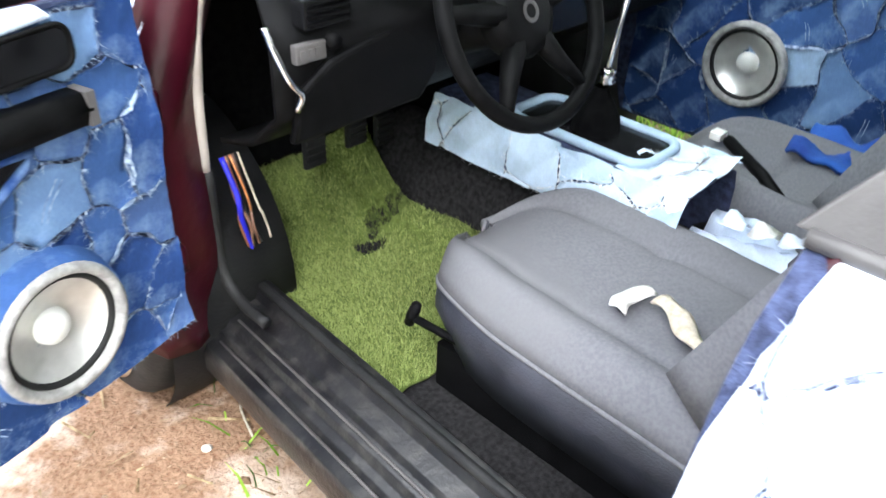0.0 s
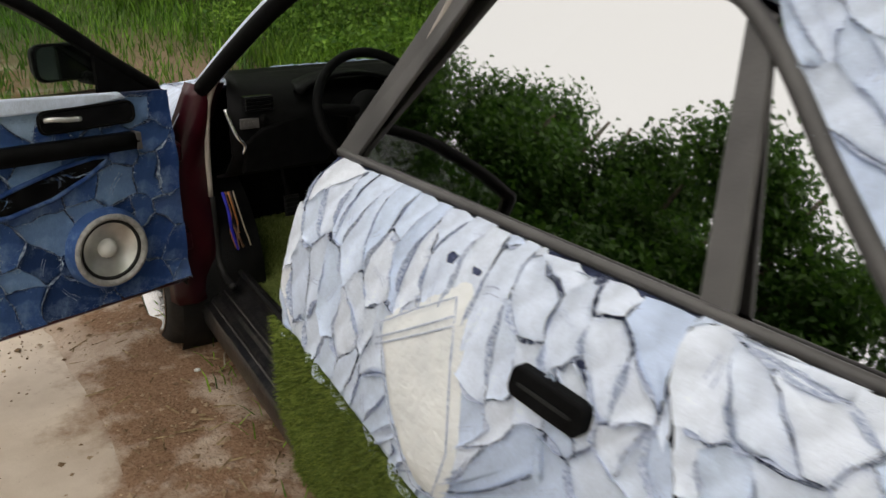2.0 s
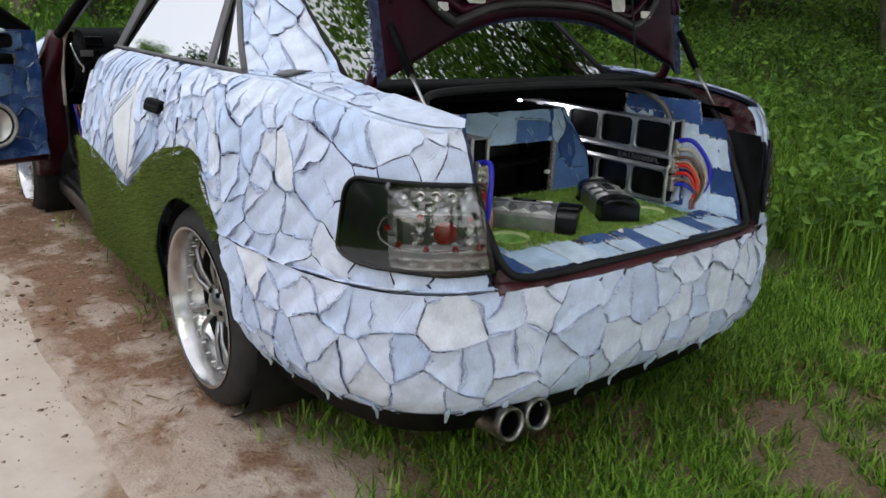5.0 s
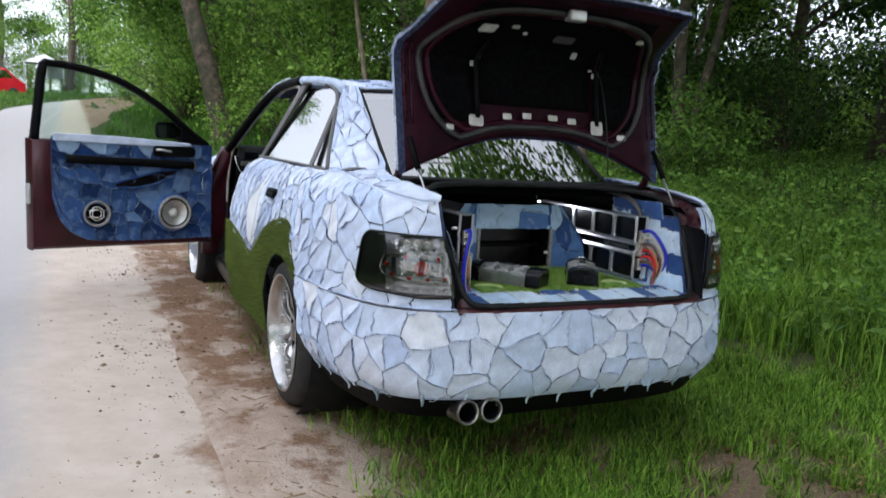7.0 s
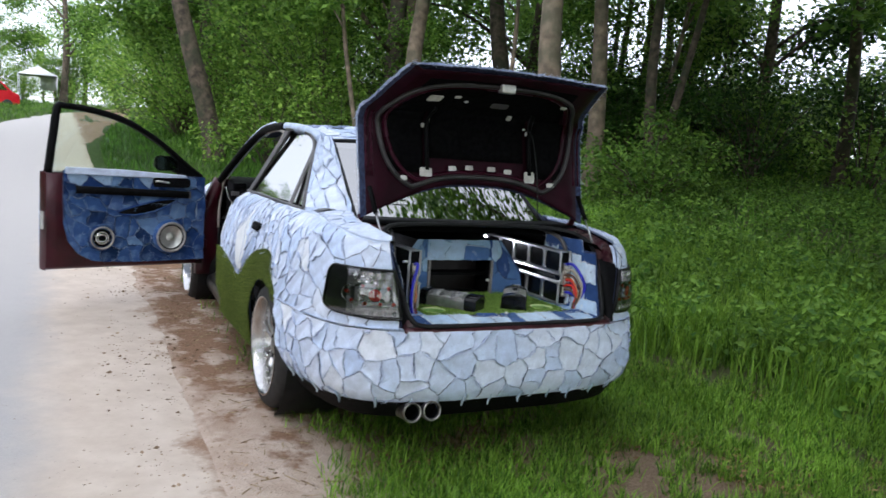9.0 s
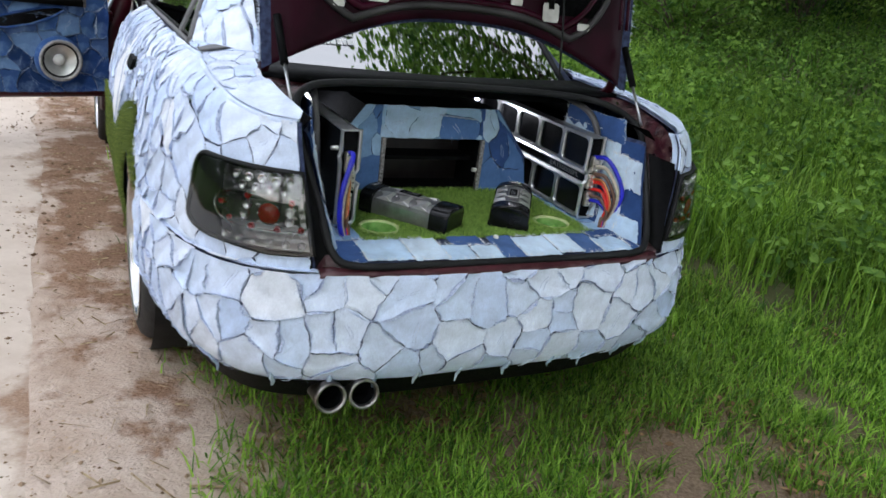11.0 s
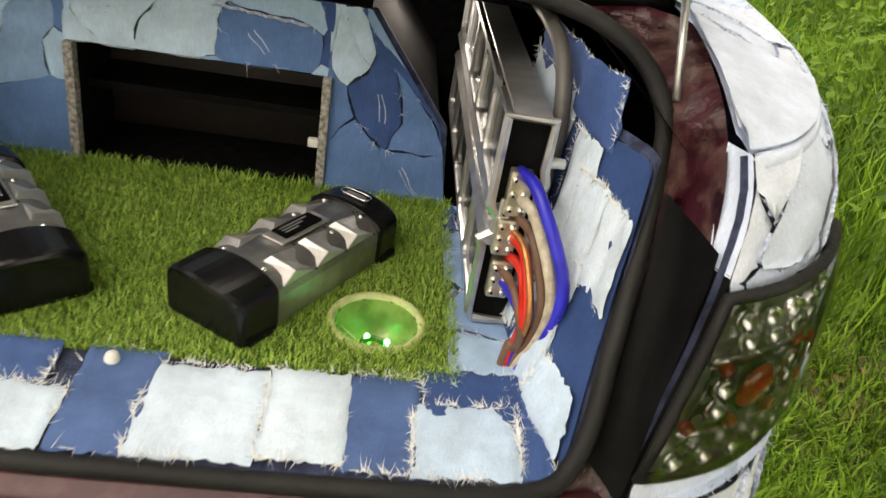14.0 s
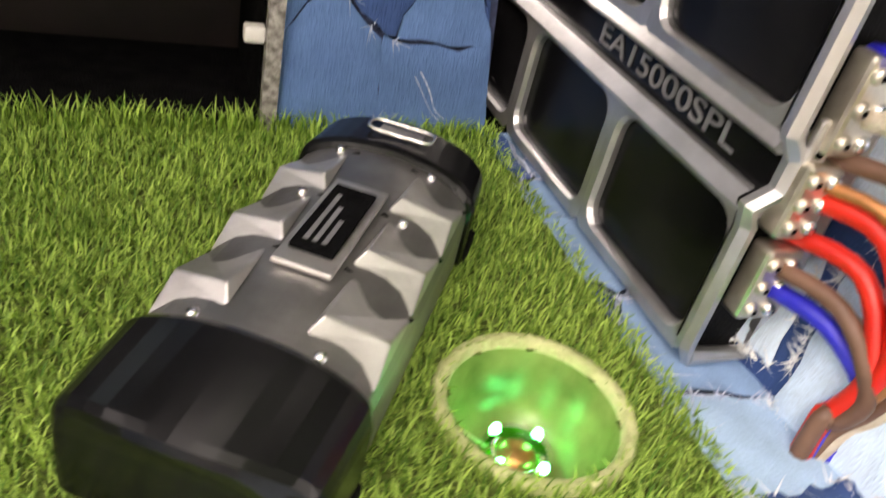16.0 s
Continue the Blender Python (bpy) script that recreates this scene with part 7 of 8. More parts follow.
def seat(x0, x1, y0, y1, z, name, label, rec):
    s = thing(name, "", "")
    s.parent = car

    def top(u, v):
        x, y = x0 + (x1 - x0) * u, y0 + (y1 - y0) * v
        bol = math.exp(-((abs(u - 0.5) - 0.40) / 0.11) ** 2)
        edge = 1 - (2 * abs(u - 0.5)) ** 8
        fr = 1 - max(0, (v - 0.74) / 0.26) ** 2.6
        sag = 0.012 * noise.noise((x * 9, y * 9, 1))
        groove = -0.012 * math.exp(-((abs(u - 0.5) - 0.27) / 0.025) ** 2) - 0.010 * math.exp(-((v - 0.52) / 0.02) ** 2) * (abs(u - 0.5) < 0.27)
        nose = (1 - 0.985 * max(0, (v - 0.45) / 0.55) ** 3.2) ** 0.42
        x = (x0 + x1) / 2 + (x - (x0 + x1) / 2) * nose
        return Vector((x, y, z - 0.07 + 0.055 * edge + 0.035 * bol + 0.02 * v + sag * 0.4 + groove - (1 - fr) * 0.085))
    part("seat_cushion", sheet(top, lin(0, 1, 44), lin(0, 1, 44)), M_SEAT, s, label, solid=0.02)
    rim4 = [(0, v) for v in lin(0, 1, 20)] + [(u, 1) for u in lin(0.05, 0.95, 20)] + [(1, v) for v in lin(1, 0, 20)]
    bm = bmesh.new()
    A = [bm.verts.new(top(u, v)) for u, v in rim4]
    B = [bm.verts.new(top(u, v) + Vector((-0.012 * (0.5 - u), 0.0, -0.055))) for u, v in rim4]
    C = [bm.verts.new(Vector((top(u, v).x * 0.94 + 0.06 * (x0 + x1) / 2, top(u, v).y - 0.04 * v, z - 0.20))) for u, v in rim4]
    for P, Q in ((A, B), (B, C)):
        for i in range(len(P) - 1):
            bm.faces.new((P[i], P[i + 1], Q[i + 1], Q[i]))
    bmesh.ops.recalc_face_normals(bm, faces=bm.faces)
    part("seat_side", bm, M_SEATSIDE, s, "dark navy seat side", solid=0.006)
    part("seat_piping", tube([top(u, v) + Vector((0, 0, -0.004)) for u, v in rim4], 0.005, 6), M_SEAT, s)

    def back(u, v):
        x = x0 + (x1 - x0) * u
        return Vector((x, y0 + 0.04 - rec * v - 0.05 * (1 - (2 * u - 1) ** 2) * (1 - 0.3 * v) + 0.05, z + 0.0 + 0.55 * v))
    part("backrest", sheet(back, lin(0.03, 0.97, 16), lin(0, 1, 14)), M_SEAT, s, solid=0.10)
    part("seat_rail", box((x0 + 0.04, y0 + 0.05, 0.25), (x0 + 0.08, y1 - 0.1, z - 0.18)), M_BLACK, s, smooth=False)
    part("seat_rail", box((x1 - 0.08, y0 + 0.05, 0.25), (x1 - 0.04, y1 - 0.1, z - 0.18)), M_BLACK, s, smooth=False)
    return s


ds = seat(-0.548, -0.055, 2.20, 2.915, 0.535, "driver_seat", "grey cloth seat cushion with side bolsters", 0.25)
seat(0.13, 0.58, 2.27, 2.84, 0.52, "passenger_seat", "grey cloth seat cushion", 0.25)
part("seat_lever", lathe([(0.0, 0.03), (0.010, 0.026), (0.012, 0.0), (0.010, -0.03), (0.0, -0.034)], Matrix.Translation((-0.53, 2.86, 0.41)) @ Matrix.Rotation(radians(20), 4, 'X'), 14), M_BLACK, ds, "black seat adjuster lever")
part("lever_arm", tube([(-0.53, 2.86, 0.40), (-0.505, 2.76, 0.385), (-0.48, 2.66, 0.38)], 0.008, 8), M_BLACK, ds)
rag = part("rag", sheet(lambda u, v: Vector((-0.345 - 0.055 * v + 0.035 * u * (1 - 0.3 * v) + 0.008 * math.sin(6 * v), 2.487 - 0.115 * v - 0.012 * u, 0.548 + 0.006 * math.sin(9 * v) * math.cos(3 * u) + 0.008 * math.sin(3.1 * u))), lin(0, 1, 7), lin(0, 1, 16)), M_TAN, None, solid=0.006)
tagged(rag, "beige twisted rag lying on the driver's seat", "rag")
rag2 = part("tissue", sheet(lambda u, v: Vector((-0.40 + 0.085 * u, 2.50 + 0.035 * v + 0.01 * math.sin(4 * u), 0.548 + 0.008 * math.sin(3.1 * v) + 0.003 * math.sin(9 * u))), lin(0, 1, 8), lin(0, 1, 6)), M_WHITE, None, solid=0.004)
tagged(rag2, "crumpled pale tissue on the driver's seat", "tissue")
for x0, y0, z0, dz in ((0.33, 2.72, 0.535, 0.01),):
    part("belt_buckle", box((x0, y0, z0), (x0 + 0.035, y0 + 0.03, z0 + 0.02)), M_WHITE, car, smooth=False, bevel=0.003)
    part("belt_strap", tube([(x0 + 0.02, y0 - 0.01, z0 + 0.005), (x0 - 0.06, y0 - 0.14, z0 - 0.01), (x0 - 0.16, y0 - 0.26, z0 - 0.03)], 0.014, 6), M_BLACK, car)
blue_cloth = part("blue_cloth", sheet(lambda u, v: Vector((0.42 + 0.2 * u, 2.42 + 0.18 * v, 0.49 + 0.05 * noise.noise((u * 3, v * 3, 5)) + 0.04)), lin(0, 1, 14), lin(0, 1, 14)), noisy("royal_blue_cloth", (0.01, 0.04, 0.22), (0.02, 0.09, 0.36), 14, 0.9, fine=300, bump=0.4), None, solid=0.01)
tagged(blue_cloth, "crumpled royal blue cloth on the passenger seat", "cloth")
# mat, pedals, kick panel wiring
def mat_pt(u, v):
    x = -0.60 + 0.46 * u + 0.02 * math.sin(7 * v) * (u > 0.9) + 0.012 * noise.noise((u * 6, v * 8, 1))
    y = 2.83 + 0.66 * v + 0.02 * noise.noise((u * 7, 0, 3))
    return Vector((x, y, 0.262 + 0.02 * v + 0.06 * max(0.0, (u - 0.7) / 0.3) ** 1.5 + 0.55 * max(0.0, v - 0.68) ** 1.15))


fmat = part("floor_mat", sheet(mat_pt, lin(0, 1, 12), lin(0, 1, 24)), M_TURFBASE, None, solid=0.006)
tagged(fmat, "green artificial turf mat in the driver's footwell", "floor mat")
rm = random.Random(15)
mp = []
while len(mp) < 34000:
    u, v = rm.random(), rm.random()
    p = mat_pt(u, v)
    st = math.hypot((p.x + 0.22) / 0.07, (p.y - 3.28) / 0.035) + 0.5 * noise.noise((p.x * 40, p.y * 40, 3)) < 1 or math.hypot((p.x + 0.32) / 0.045, (p.y - 3.24) / 0.03) < 1
    if not st or rm.random() < 0.15:
        mp.append((p, Vector((0, -0.1 * (v > 0.8), 1))))
sm = []
while len(sm) < 1500:
    x, y = rm.uniform(-0.42, -0.10), rm.uniform(3.15, 3.36)
    if math.hypot((x + 0.215) / 0.075, (y - 3.285) / 0.03) + 0.6 * noise.noise((x * 40, y * 40, 3)) < 0.9 or math.hypot((x + 0.315) / 0.045, (y - 3.235) / 0.025) + 0.5 * noise.noise((x * 40, y * 40, 5)) < 0.9:
        sm.append((mat_pt((x + 0.60) / 0.46, (y - 2.83) / 0.66), Vector((0, 0, 1))))
blades("mat_stain", sm, 0.014, 0.0013, M_CARPET, fmat, 1.4, 19, 1, label="dark muddy stain on the turf")
blades("mat_nap", mp, 0.012, 0.0011, M_MAT, fmat, 1.2, 18, 1, label="short worn turf blades")
for x, z in ((-0.365, 0.50), (-0.24, 0.515), (-0.15, 0.49)):
    pd = thing("pedal", "", "")
    pd.parent = car
    part("pad", box((x - 0.03, 3.36, z - 0.04), (x + 0.03, 3.375, z + 0.04), Matrix.Translation((0, 0.0, 0))), M_RUBBER, pd, "ribbed rubber pedal pad", smooth=False, bevel=0.004)
    for k in range(4):
        part("pad_rib", box((x - 0.026, 3.355, z - 0.03 + 0.018 * k), (x + 0.026, 3.361, z - 0.022 + 0.018 * k)), M_RUBBER, pd, smooth=False)
    part("arm", tube(spline([(x, 3.375, z), (x, 3.43, z + 0.1), (x, 3.44, z + 0.25)], 8), 0.01), M_BLACK, pd)
part("kick_panel", box((-0.60, 3.31, 0.30), (-0.55, 3.44, 0.53)), M_GREYTRIM, car, "grey carpeted kick panel", bevel=0.01)
for k, (mt, r) in enumerate(((M_BLUE, 0.007), (M_COPPER, 0.004), (M_BROWN, 0.0045), (M_COPPER, 0.0035), (M_BROWN, 0.004), (M_RUBBER, 0.006), (M_TAN, 0.003))):
    part("wire", tube(spline([(-0.655 + 0.006 * k, 3.27, 0.62), (-0.650 + 0.007 * k + 0.008 * math.sin(k * 2.3), 3.25 - 0.012 * math.cos(k * 1.9), 0.55 - 0.008 * k), (-0.645 + 0.006 * k - 0.010 * math.sin(k * 1.7), 3.24 + 0.012 * math.sin(k * 2.9), 0.48 + 0.01 * math.cos(k)), (-0.636 + 0.008 * k + 0.008 * math.cos(k * 2.1), 3.245, 0.41), (-0.620 + 0.005 * k, 3.26, 0.34)], 18), r * 0.85, 7), mt, car, "exposed loom wire")
# a-post, seal strip
post = part("a_post", sheet(lambda z, k: Vector(([-0.862, -0.85, -0.80, -0.765, -0.715, -0.70][k] + (0.13 * max(0, z - 0.72) / 0.28 if k < 4 else 0.05 * max(0, z - 0.72) / 0.28), [3.27, 3.225, 3.215, 3.235, 3.25, 3.30][k], z)), lin(0.26, 1.0, 20), range(6)), M_MAROON, car, "dark maroon hinge post", solid=0.012)
for z in (0.50, 0.80):
    part("door_hinge", box((-0.86, 3.17, z - 0.03), (-0.80, 3.23, z + 0.03)), M_MAROON, car, bevel=0.008)
sealp = [(-0.705, 3.245, 0.62), (-0.70, 3.235, 0.80), (-0.685, 3.21, 0.95), (-0.655, 3.12, 1.06), (-0.60, 2.85, 1.235), (-0.565, 2.6, 1.335), (-0.55, 2.3, 1.375), (-0.55, 2.05, 1.38), (-0.57, 1.95, 1.33), (-0.66, 2.12, 1.05)]
part("door_seal", tube(spline(sealp, 60), 0.010, 8), M_STRIP, car, "faded beige door aperture seal")
part("lower_seal", tube(spline([(-0.70, 3.25, 0.62), (-0.70, 3.25, 0.42), (-0.70, 3.20, 0.345), (-0.70, 3.1, 0.335)], 16), 0.013, 8), M_RUBBER, car)
part("b_post", sheet(lambda z, k: Vector(([-0.86, -0.83, -0.74, -0.70][k] + (0.14 * max(0, z - 0.70) / 0.28 if k < 3 else 0.06 * max(0, z - 0.7) / 0.28), [2.17, 2.20, 2.205, 2.13][k] , z)), lin(0.30, 0.98, 14), range(4)), M_MAROON, car, "maroon centre post", solid=0.01)
part("striker", box((-0.79, 2.20, 0.52), (-0.74, 2.225, 0.60)), M_STEEL, car, "steel door latch plate", bevel=0.004)
part("b_post_upper", prism([(2.16, 0.985), (2.05, 0.985), (1.86, 1.37), (1.93, 1.39)], lambda a, b, o: cab(a, b, -0.06 + o), 0.03), M_BLACK, car, smooth=False)

# ---- open driver's door ----
door = thing("front_door", "", "")
door.parent = car
DM = Matrix(((-0.96, 0.275, 0, -0.84), (-0.275, -0.96, 0, 3.2), (0, 0, 1, 0), (0, 0, 0, 1)))


def dp(a, n, z):
    """Door place: a from the hinges to the shut edge, n towards the cabin side."""
    return DM @ Vector((a, n, z))


part("outer_skin", sheet(lambda a, z: dp(a, -0.10 - 0.035 * math.sin(math.pi * min(1, max(0, (z - 0.34) / 0.66))), z), lin(0.0, 1.10, 14), lin(0.34, 1.0, 12)), M_PATCH, door, "cloth-covered outer skin", solid=0.01)
part("door_shell", sheet(lambda a, k: dp(a, [-0.11, -0.02, 0.028, 0.028, -0.02, -0.11][k], [0.345, 0.35, 0.375, 0.99, 1.0, 1.0][k]), lin(0.0, 1.10, 16), range(6)), M_MAROON, door, "maroon painted door shell", solid=0.006)
part("shut_face", sheet(lambda k, z: dp([1.10, 1.112, 1.10][k], [0.028, -0.04, -0.12][k], z), range(3), lin(0.345, 1.0, 8)), M_MAROON, door)
part("hinge_face", sheet(lambda k, z: dp([0.0, -0.01, 0.0][k], [0.028, -0.04, -0.12][k], z), range(3), lin(0.345, 1.0, 8)), M_BLACK, door)
part("door_latch", box((1.085, -0.05, 0.62), (1.118, 0.0, 0.74), DM), M_STEEL, door, bevel=0.004, smooth=False)
TRIM = [(0.0, 0.395), (0.30, 0.388), (0.62, 0.392), (0.80, 0.405), (0.90, 0.455), (0.965, 0.54), (0.995, 0.66), (1.0, 0.85), (1.0, 1.02), (0.7, 1.03), (0.3, 1.015), (0.02, 1.005)]
trim = part("door_trim", prism(TRIM, lambda a, z, o: dp(a, 0.030 + o, z), 0.016), M_SEAM, door, "trim board under dark denim", smooth=False)


def trim_pt(u, v, off):
    a = 0.005 + u
    lo = lerp(TRIM[:7], a)
    hi = lerp([(0.0, 1.0), (0.3, 1.01), (1.0, 1.025)], a)
    swell = 0.012 * math.exp(-((lo + (hi - lo) * v / 0.62 - 0.80) / 0.06) ** 2)
    return dp(a, 0.047 + off + swell, lo + (hi - lo) * v / 0.62)


SPK = ((0.265, 0.562, 0.112), (0.754, 0.565, 0.082))
cloth(trim, trim_pt, 0.99, 0.62, 0.10, M_TRIM, 141, curl=0.005, fray=0.8, thread=M_FRAYD, lips=0.35, lip_h=0.007)
nrm = Vector((0.275, -0.96, 0.0))
speaker(door, facing(dp(SPK[0][0], 0.084, SPK[0][1]), nrm), SPK[0][2])
speaker(door, facing(dp(SPK[1][0], 0.080, SPK[1][1]), nrm), SPK[1][2], cone=False)
for a, z, r in SPK:
    part("speaker_pod", lathe([(r * 0.99, 0.034), (r * 1.03, 0.030), (r * 1.08, 0.012), (r * 1.14, -0.008)], facing(dp(a, 0.055, z), nrm), 40), M_TRIM, door, "cloth-wrapped speaker pod")
part("top_rail", prism([(0.30, 0.985), (0.99, 1.0), (0.99, 1.045), (0.6, 1.04), (0.16, 1.015), (0.14, 0.995)], lambda a, z, o: dp(a, 0.045 + o, z), 0.02), M_PATCH, door, "pale cloth-wrapped upper edge", smooth=False, bevel=0.006)
part("handle_recess", prism([(0.13 + 0.135 + x, 0.958 + z) for x, z in rounded(0.135, 0.028, 0.02)], lambda a, z, o: dp(a, 0.058 + o, z), 0.010), M_GLOSSBLACK, door, "black inner handle recess", smooth=False, bevel=0.003)
part("inner_handle", tube(spline([dp(0.385, 0.07, 0.965), dp(0.37, 0.085, 0.968), dp(0.33, 0.085, 0.962), dp(0.29, 0.075, 0.958)], 12), 0.007, 8), M_STEEL, door, "metal inner door handle")
part("handle_bezel", tube([dp(0.13 + 0.135 + x, 0.068, 0.958 + z) for x, z in rounded(0.137, 0.030, 0.02)], 0.004, 6, closed=True), M_BLACK, door)
part("grab_rail", sheet(lambda a, k: dp(a, [0.05, 0.085, 0.095, 0.085, 0.05][k], 0.872 + 0.03 * (a - 0.13) + [0.026, 0.024, 0.0, -0.024, -0.026][k]), lin(0.135, 0.93, 12), range(5)), M_BLACK, door, "black grab rail", solid=0.004)
part("rail_end", box((0.128, 0.05, 0.848), (0.142, 0.094, 0.898), DM), M_GREYTRIM, door, smooth=False)
pocket2 = [(0.225, 0.838), (0.27, 0.842), (0.36, 0.83), (0.48, 0.80), (0.60, 0.765), (0.645, 0.745), (0.62, 0.725), (0.52, 0.722), (0.40, 0.745), (0.30, 0.785), (0.24, 0.82)]
part("armrest_pocket", prism(pocket2, lambda a, z, o: dp(a, 0.058 + o, z), 0.008), M_GLOSSBLACK, door, "black leaf-shaped pull pocket", smooth=False, bevel=0.003)
part("pocket_rim", tube([dp(a, 0.068, z) for a, z in pocket2], 0.007, 6, closed=True), M_TRIM, door)
frame_pts = [(0.0, 1.0), (0.14, 1.10), (0.33, 1.245), (0.57, 1.375), (0.80, 1.432), (0.985, 1.448), (1.02, 1.43), (1.045, 1.25), (1.075, 1.0)]
part("window_frame", sheet(lambda u, k: (lambda q: dp(q.x, [-0.05, 0.0, 0.012, 0.0, -0.05][k], q.y + [0.022, 0.02, 0.0, -0.02, -0.022][k] if u < 0.70 else q.y))(spline([(a, z, 0) for a, z in frame_pts], 61)[round(u * 60)]) + (Vector((0, 0, 0)) if u < 0.70 else DM.to_3x3() @ Vector(([0.022, 0.02, 0.0, -0.02, -0.022][k], 0, 0))), lin(0, 1, 61), range(5)), M_BLACK, door, "black window frame", solid=0.004)
part("window_glass", prism([(0.02, 1.0), (0.14, 1.09), (0.33, 1.235), (0.57, 1.365), (0.80, 1.42), (0.985, 1.435), (1.03, 1.25), (1.06, 1.0)], lambda a, z, o: dp(a, -0.03 + o, z), 0.004), M_CLEAR, door, "clear door window", smooth=False)
part("mirror_sail", prism([(0.02, 1.0), (0.19, 1.0), (0.19, 1.14), (0.14, 1.10)], lambda a, z, o: dp(a, -0.02 + o, z), 0.02), M_BLACK, door, smooth=False)
mshell = part("door_mirror", prism([(0.21 + x, 1.09 + z) for x, z in rounded(0.10, 0.058, 0.03)], lambda a, z, o: dp(0.21 + (a - 0.21) * (1 - 0.25 * (o > 0.05)), -0.13 - o, 1.09 + (z - 1.09) * (1 - 0.25 * (o > 0.05))), 0.09), M_BLACK, door, "black door mirror", smooth=False, bevel=0.012)
part("mirror_glass", prism([(0.21 + x, 1.09 + z) for x, z in rounded(0.088, 0.047, 0.025)], lambda a, z, o: dp(a, -0.128 + o, z), 0.002), M_MIRROR, mshell, "mirror glass", smooth=False)
part("mirror_arm", tube([dp(0.12, -0.04, 1.03), dp(0.16, -0.16, 1.04)], 0.02, 8), M_BLACK, door)

# ---- trees and plants ----
def leaf_cloud(rnd, centres, n, r, size, squash=0.8):
    vs, fs = [], []
    for c in centres:
        c = Vector(c)
        for _ in range(n):
            d = Vector((rnd.gauss(0, 1), rnd.gauss(0, 1), rnd.gauss(0, 1))).normalized()
            p = c + Vector((d.x, d.y, d.z * squash)) * r * rnd.uniform(0.25, 1.05)
            n2 = (d * 0.4 + Vector((rnd.gauss(0, .6), rnd.gauss(0, .6), 0.8 + rnd.gauss(0, .5)))).normalized()
            t = n2.orthogonal().normalized()
            a = rnd.uniform(0, 6.28)
            t = t * math.cos(a) + n2.cross(t) * math.sin(a)
            b = n2.cross(t)
            L = size * rnd.uniform(0.6, 1.3)
            k = len(vs)
            vs += [p - t * L * 0.5, p + b * L * 0.3 + n2 * L * 0.08, p + t * L * 0.55, p - b * L * 0.3 + n2 * L * 0.08]
            fs += [(k, k + 1, k + 2), (k, k + 2, k + 3)]
    return vs, fs


def tree(seed, h, r, crown0, spread_r, clumps, leaf, label, at, lean=(0, 0), n=90, material=None, forks=1, bark=None, fork_lean=None):
    rnd = random.Random(seed)
    t = thing("tree", label, "tree", group="woodland trees", at=at)
    bm = bmesh.new()
    ends = []
    for fk in range(forks):
        lx, ly = lean[0] + (rnd.uniform(-.12, .12) if fk else 0), lean[1] + (rnd.uniform(-.08, .08) if fk else 0)
        ox, oy = (rnd.uniform(-.12, .12), rnd.uniform(-.1, .1)) if fk else (0, 0)
        if fork_lean and fk:
            (lx, ly), ox, oy = fork_lean, 0.05, -0.05
        pts = [(ox + lx * z + 0.12 * math.sin(z * 0.9 + seed + fk), oy + ly * z + 0.10 * math.cos(z * 0.7 + seed), z - 0.3) for z in lin(0, h * 0.92, 9)]
        cur = spline(pts, 22)
        rr = r * (1 if fk == 0 else 0.7)
        add_tube(bm, cur, lambda q: rr * (1.25 - q * 1.05 + (0.35 * (1 - q / 0.06) if q < 0.06 else 0)), 10)
        for k in range(10):
            q = rnd.uniform(crown0, 0.97)
            p = cur[int(q * 21)]
            a = rnd.uniform(0, 6.28)
            L = spread_r * rnd.uniform(0.6, 1.1) * (1.15 - 0.6 * q)
            e = p + Vector((math.cos(a) * L, math.sin(a) * L, L * rnd.uniform(0.1, 0.6)))
            m = (p + e) / 2 + Vector((0, 0, 0.12 * L))
            add_tube(bm, spline([p, m, e], 7), lambda w: rr * 0.32 * (1 - 0.8 * w) + 0.006, 6)
            ends += [(p, e, L)]
    part("trunk", bm, bark or M_BARK, t, "grey-brown bark")
    cs = []
    for k in range(clumps):
        p, e, L = ends[k % len(ends)]
        q = rnd.uniform(0.45, 1.15)
        cs.append(p + (e - p) * q + Vector((rnd.gauss(0, .3), rnd.gauss(0, .3), rnd.gauss(0, .3))) * spread_r * 0.35)
    vs, fs = leaf_cloud(rnd, cs, n, spread_r * 0.27, leaf)
    ob = raw("crown", vs, fs, material or M_LEAF, t, "uneven green foliage")
    return t


def bush(seed, r, h, at, material=None, n=110, leaf=0.09, clumps=22):
    rnd = random.Random(seed)
    t = thing("bush", "dense green undergrowth shrub at the wood's edge", "bush", group="undergrowth", at=at)
    bm = bmesh.new()
    cs = []
    for k in range(clumps):
        a, q = rnd.uniform(0, 6.28), rnd.random()
        e = Vector((math.cos(a) * r * q, math.sin(a) * r * q, h * rnd.uniform(0.12, 1.0) * (1 - 0.4 * q)))
        cs.append(e)
        add_tube(bm, spline([(0, 0, -0.2), (e.x * 0.4, e.y * 0.4, e.z * 0.6), e], 6), lambda w: 0.016 * (1 - 0.7 * w), 5)
    part("stem", bm, M_BARK, t)
    vs, fs = leaf_cloud(rnd, cs, n, r * 0.36, leaf, 0.8)
    raw("foliage", vs, fs, material or M_LEAF, t)
    return t


def on(x, y, dz=0.0):
    return (x, y, height(x, y) + dz)


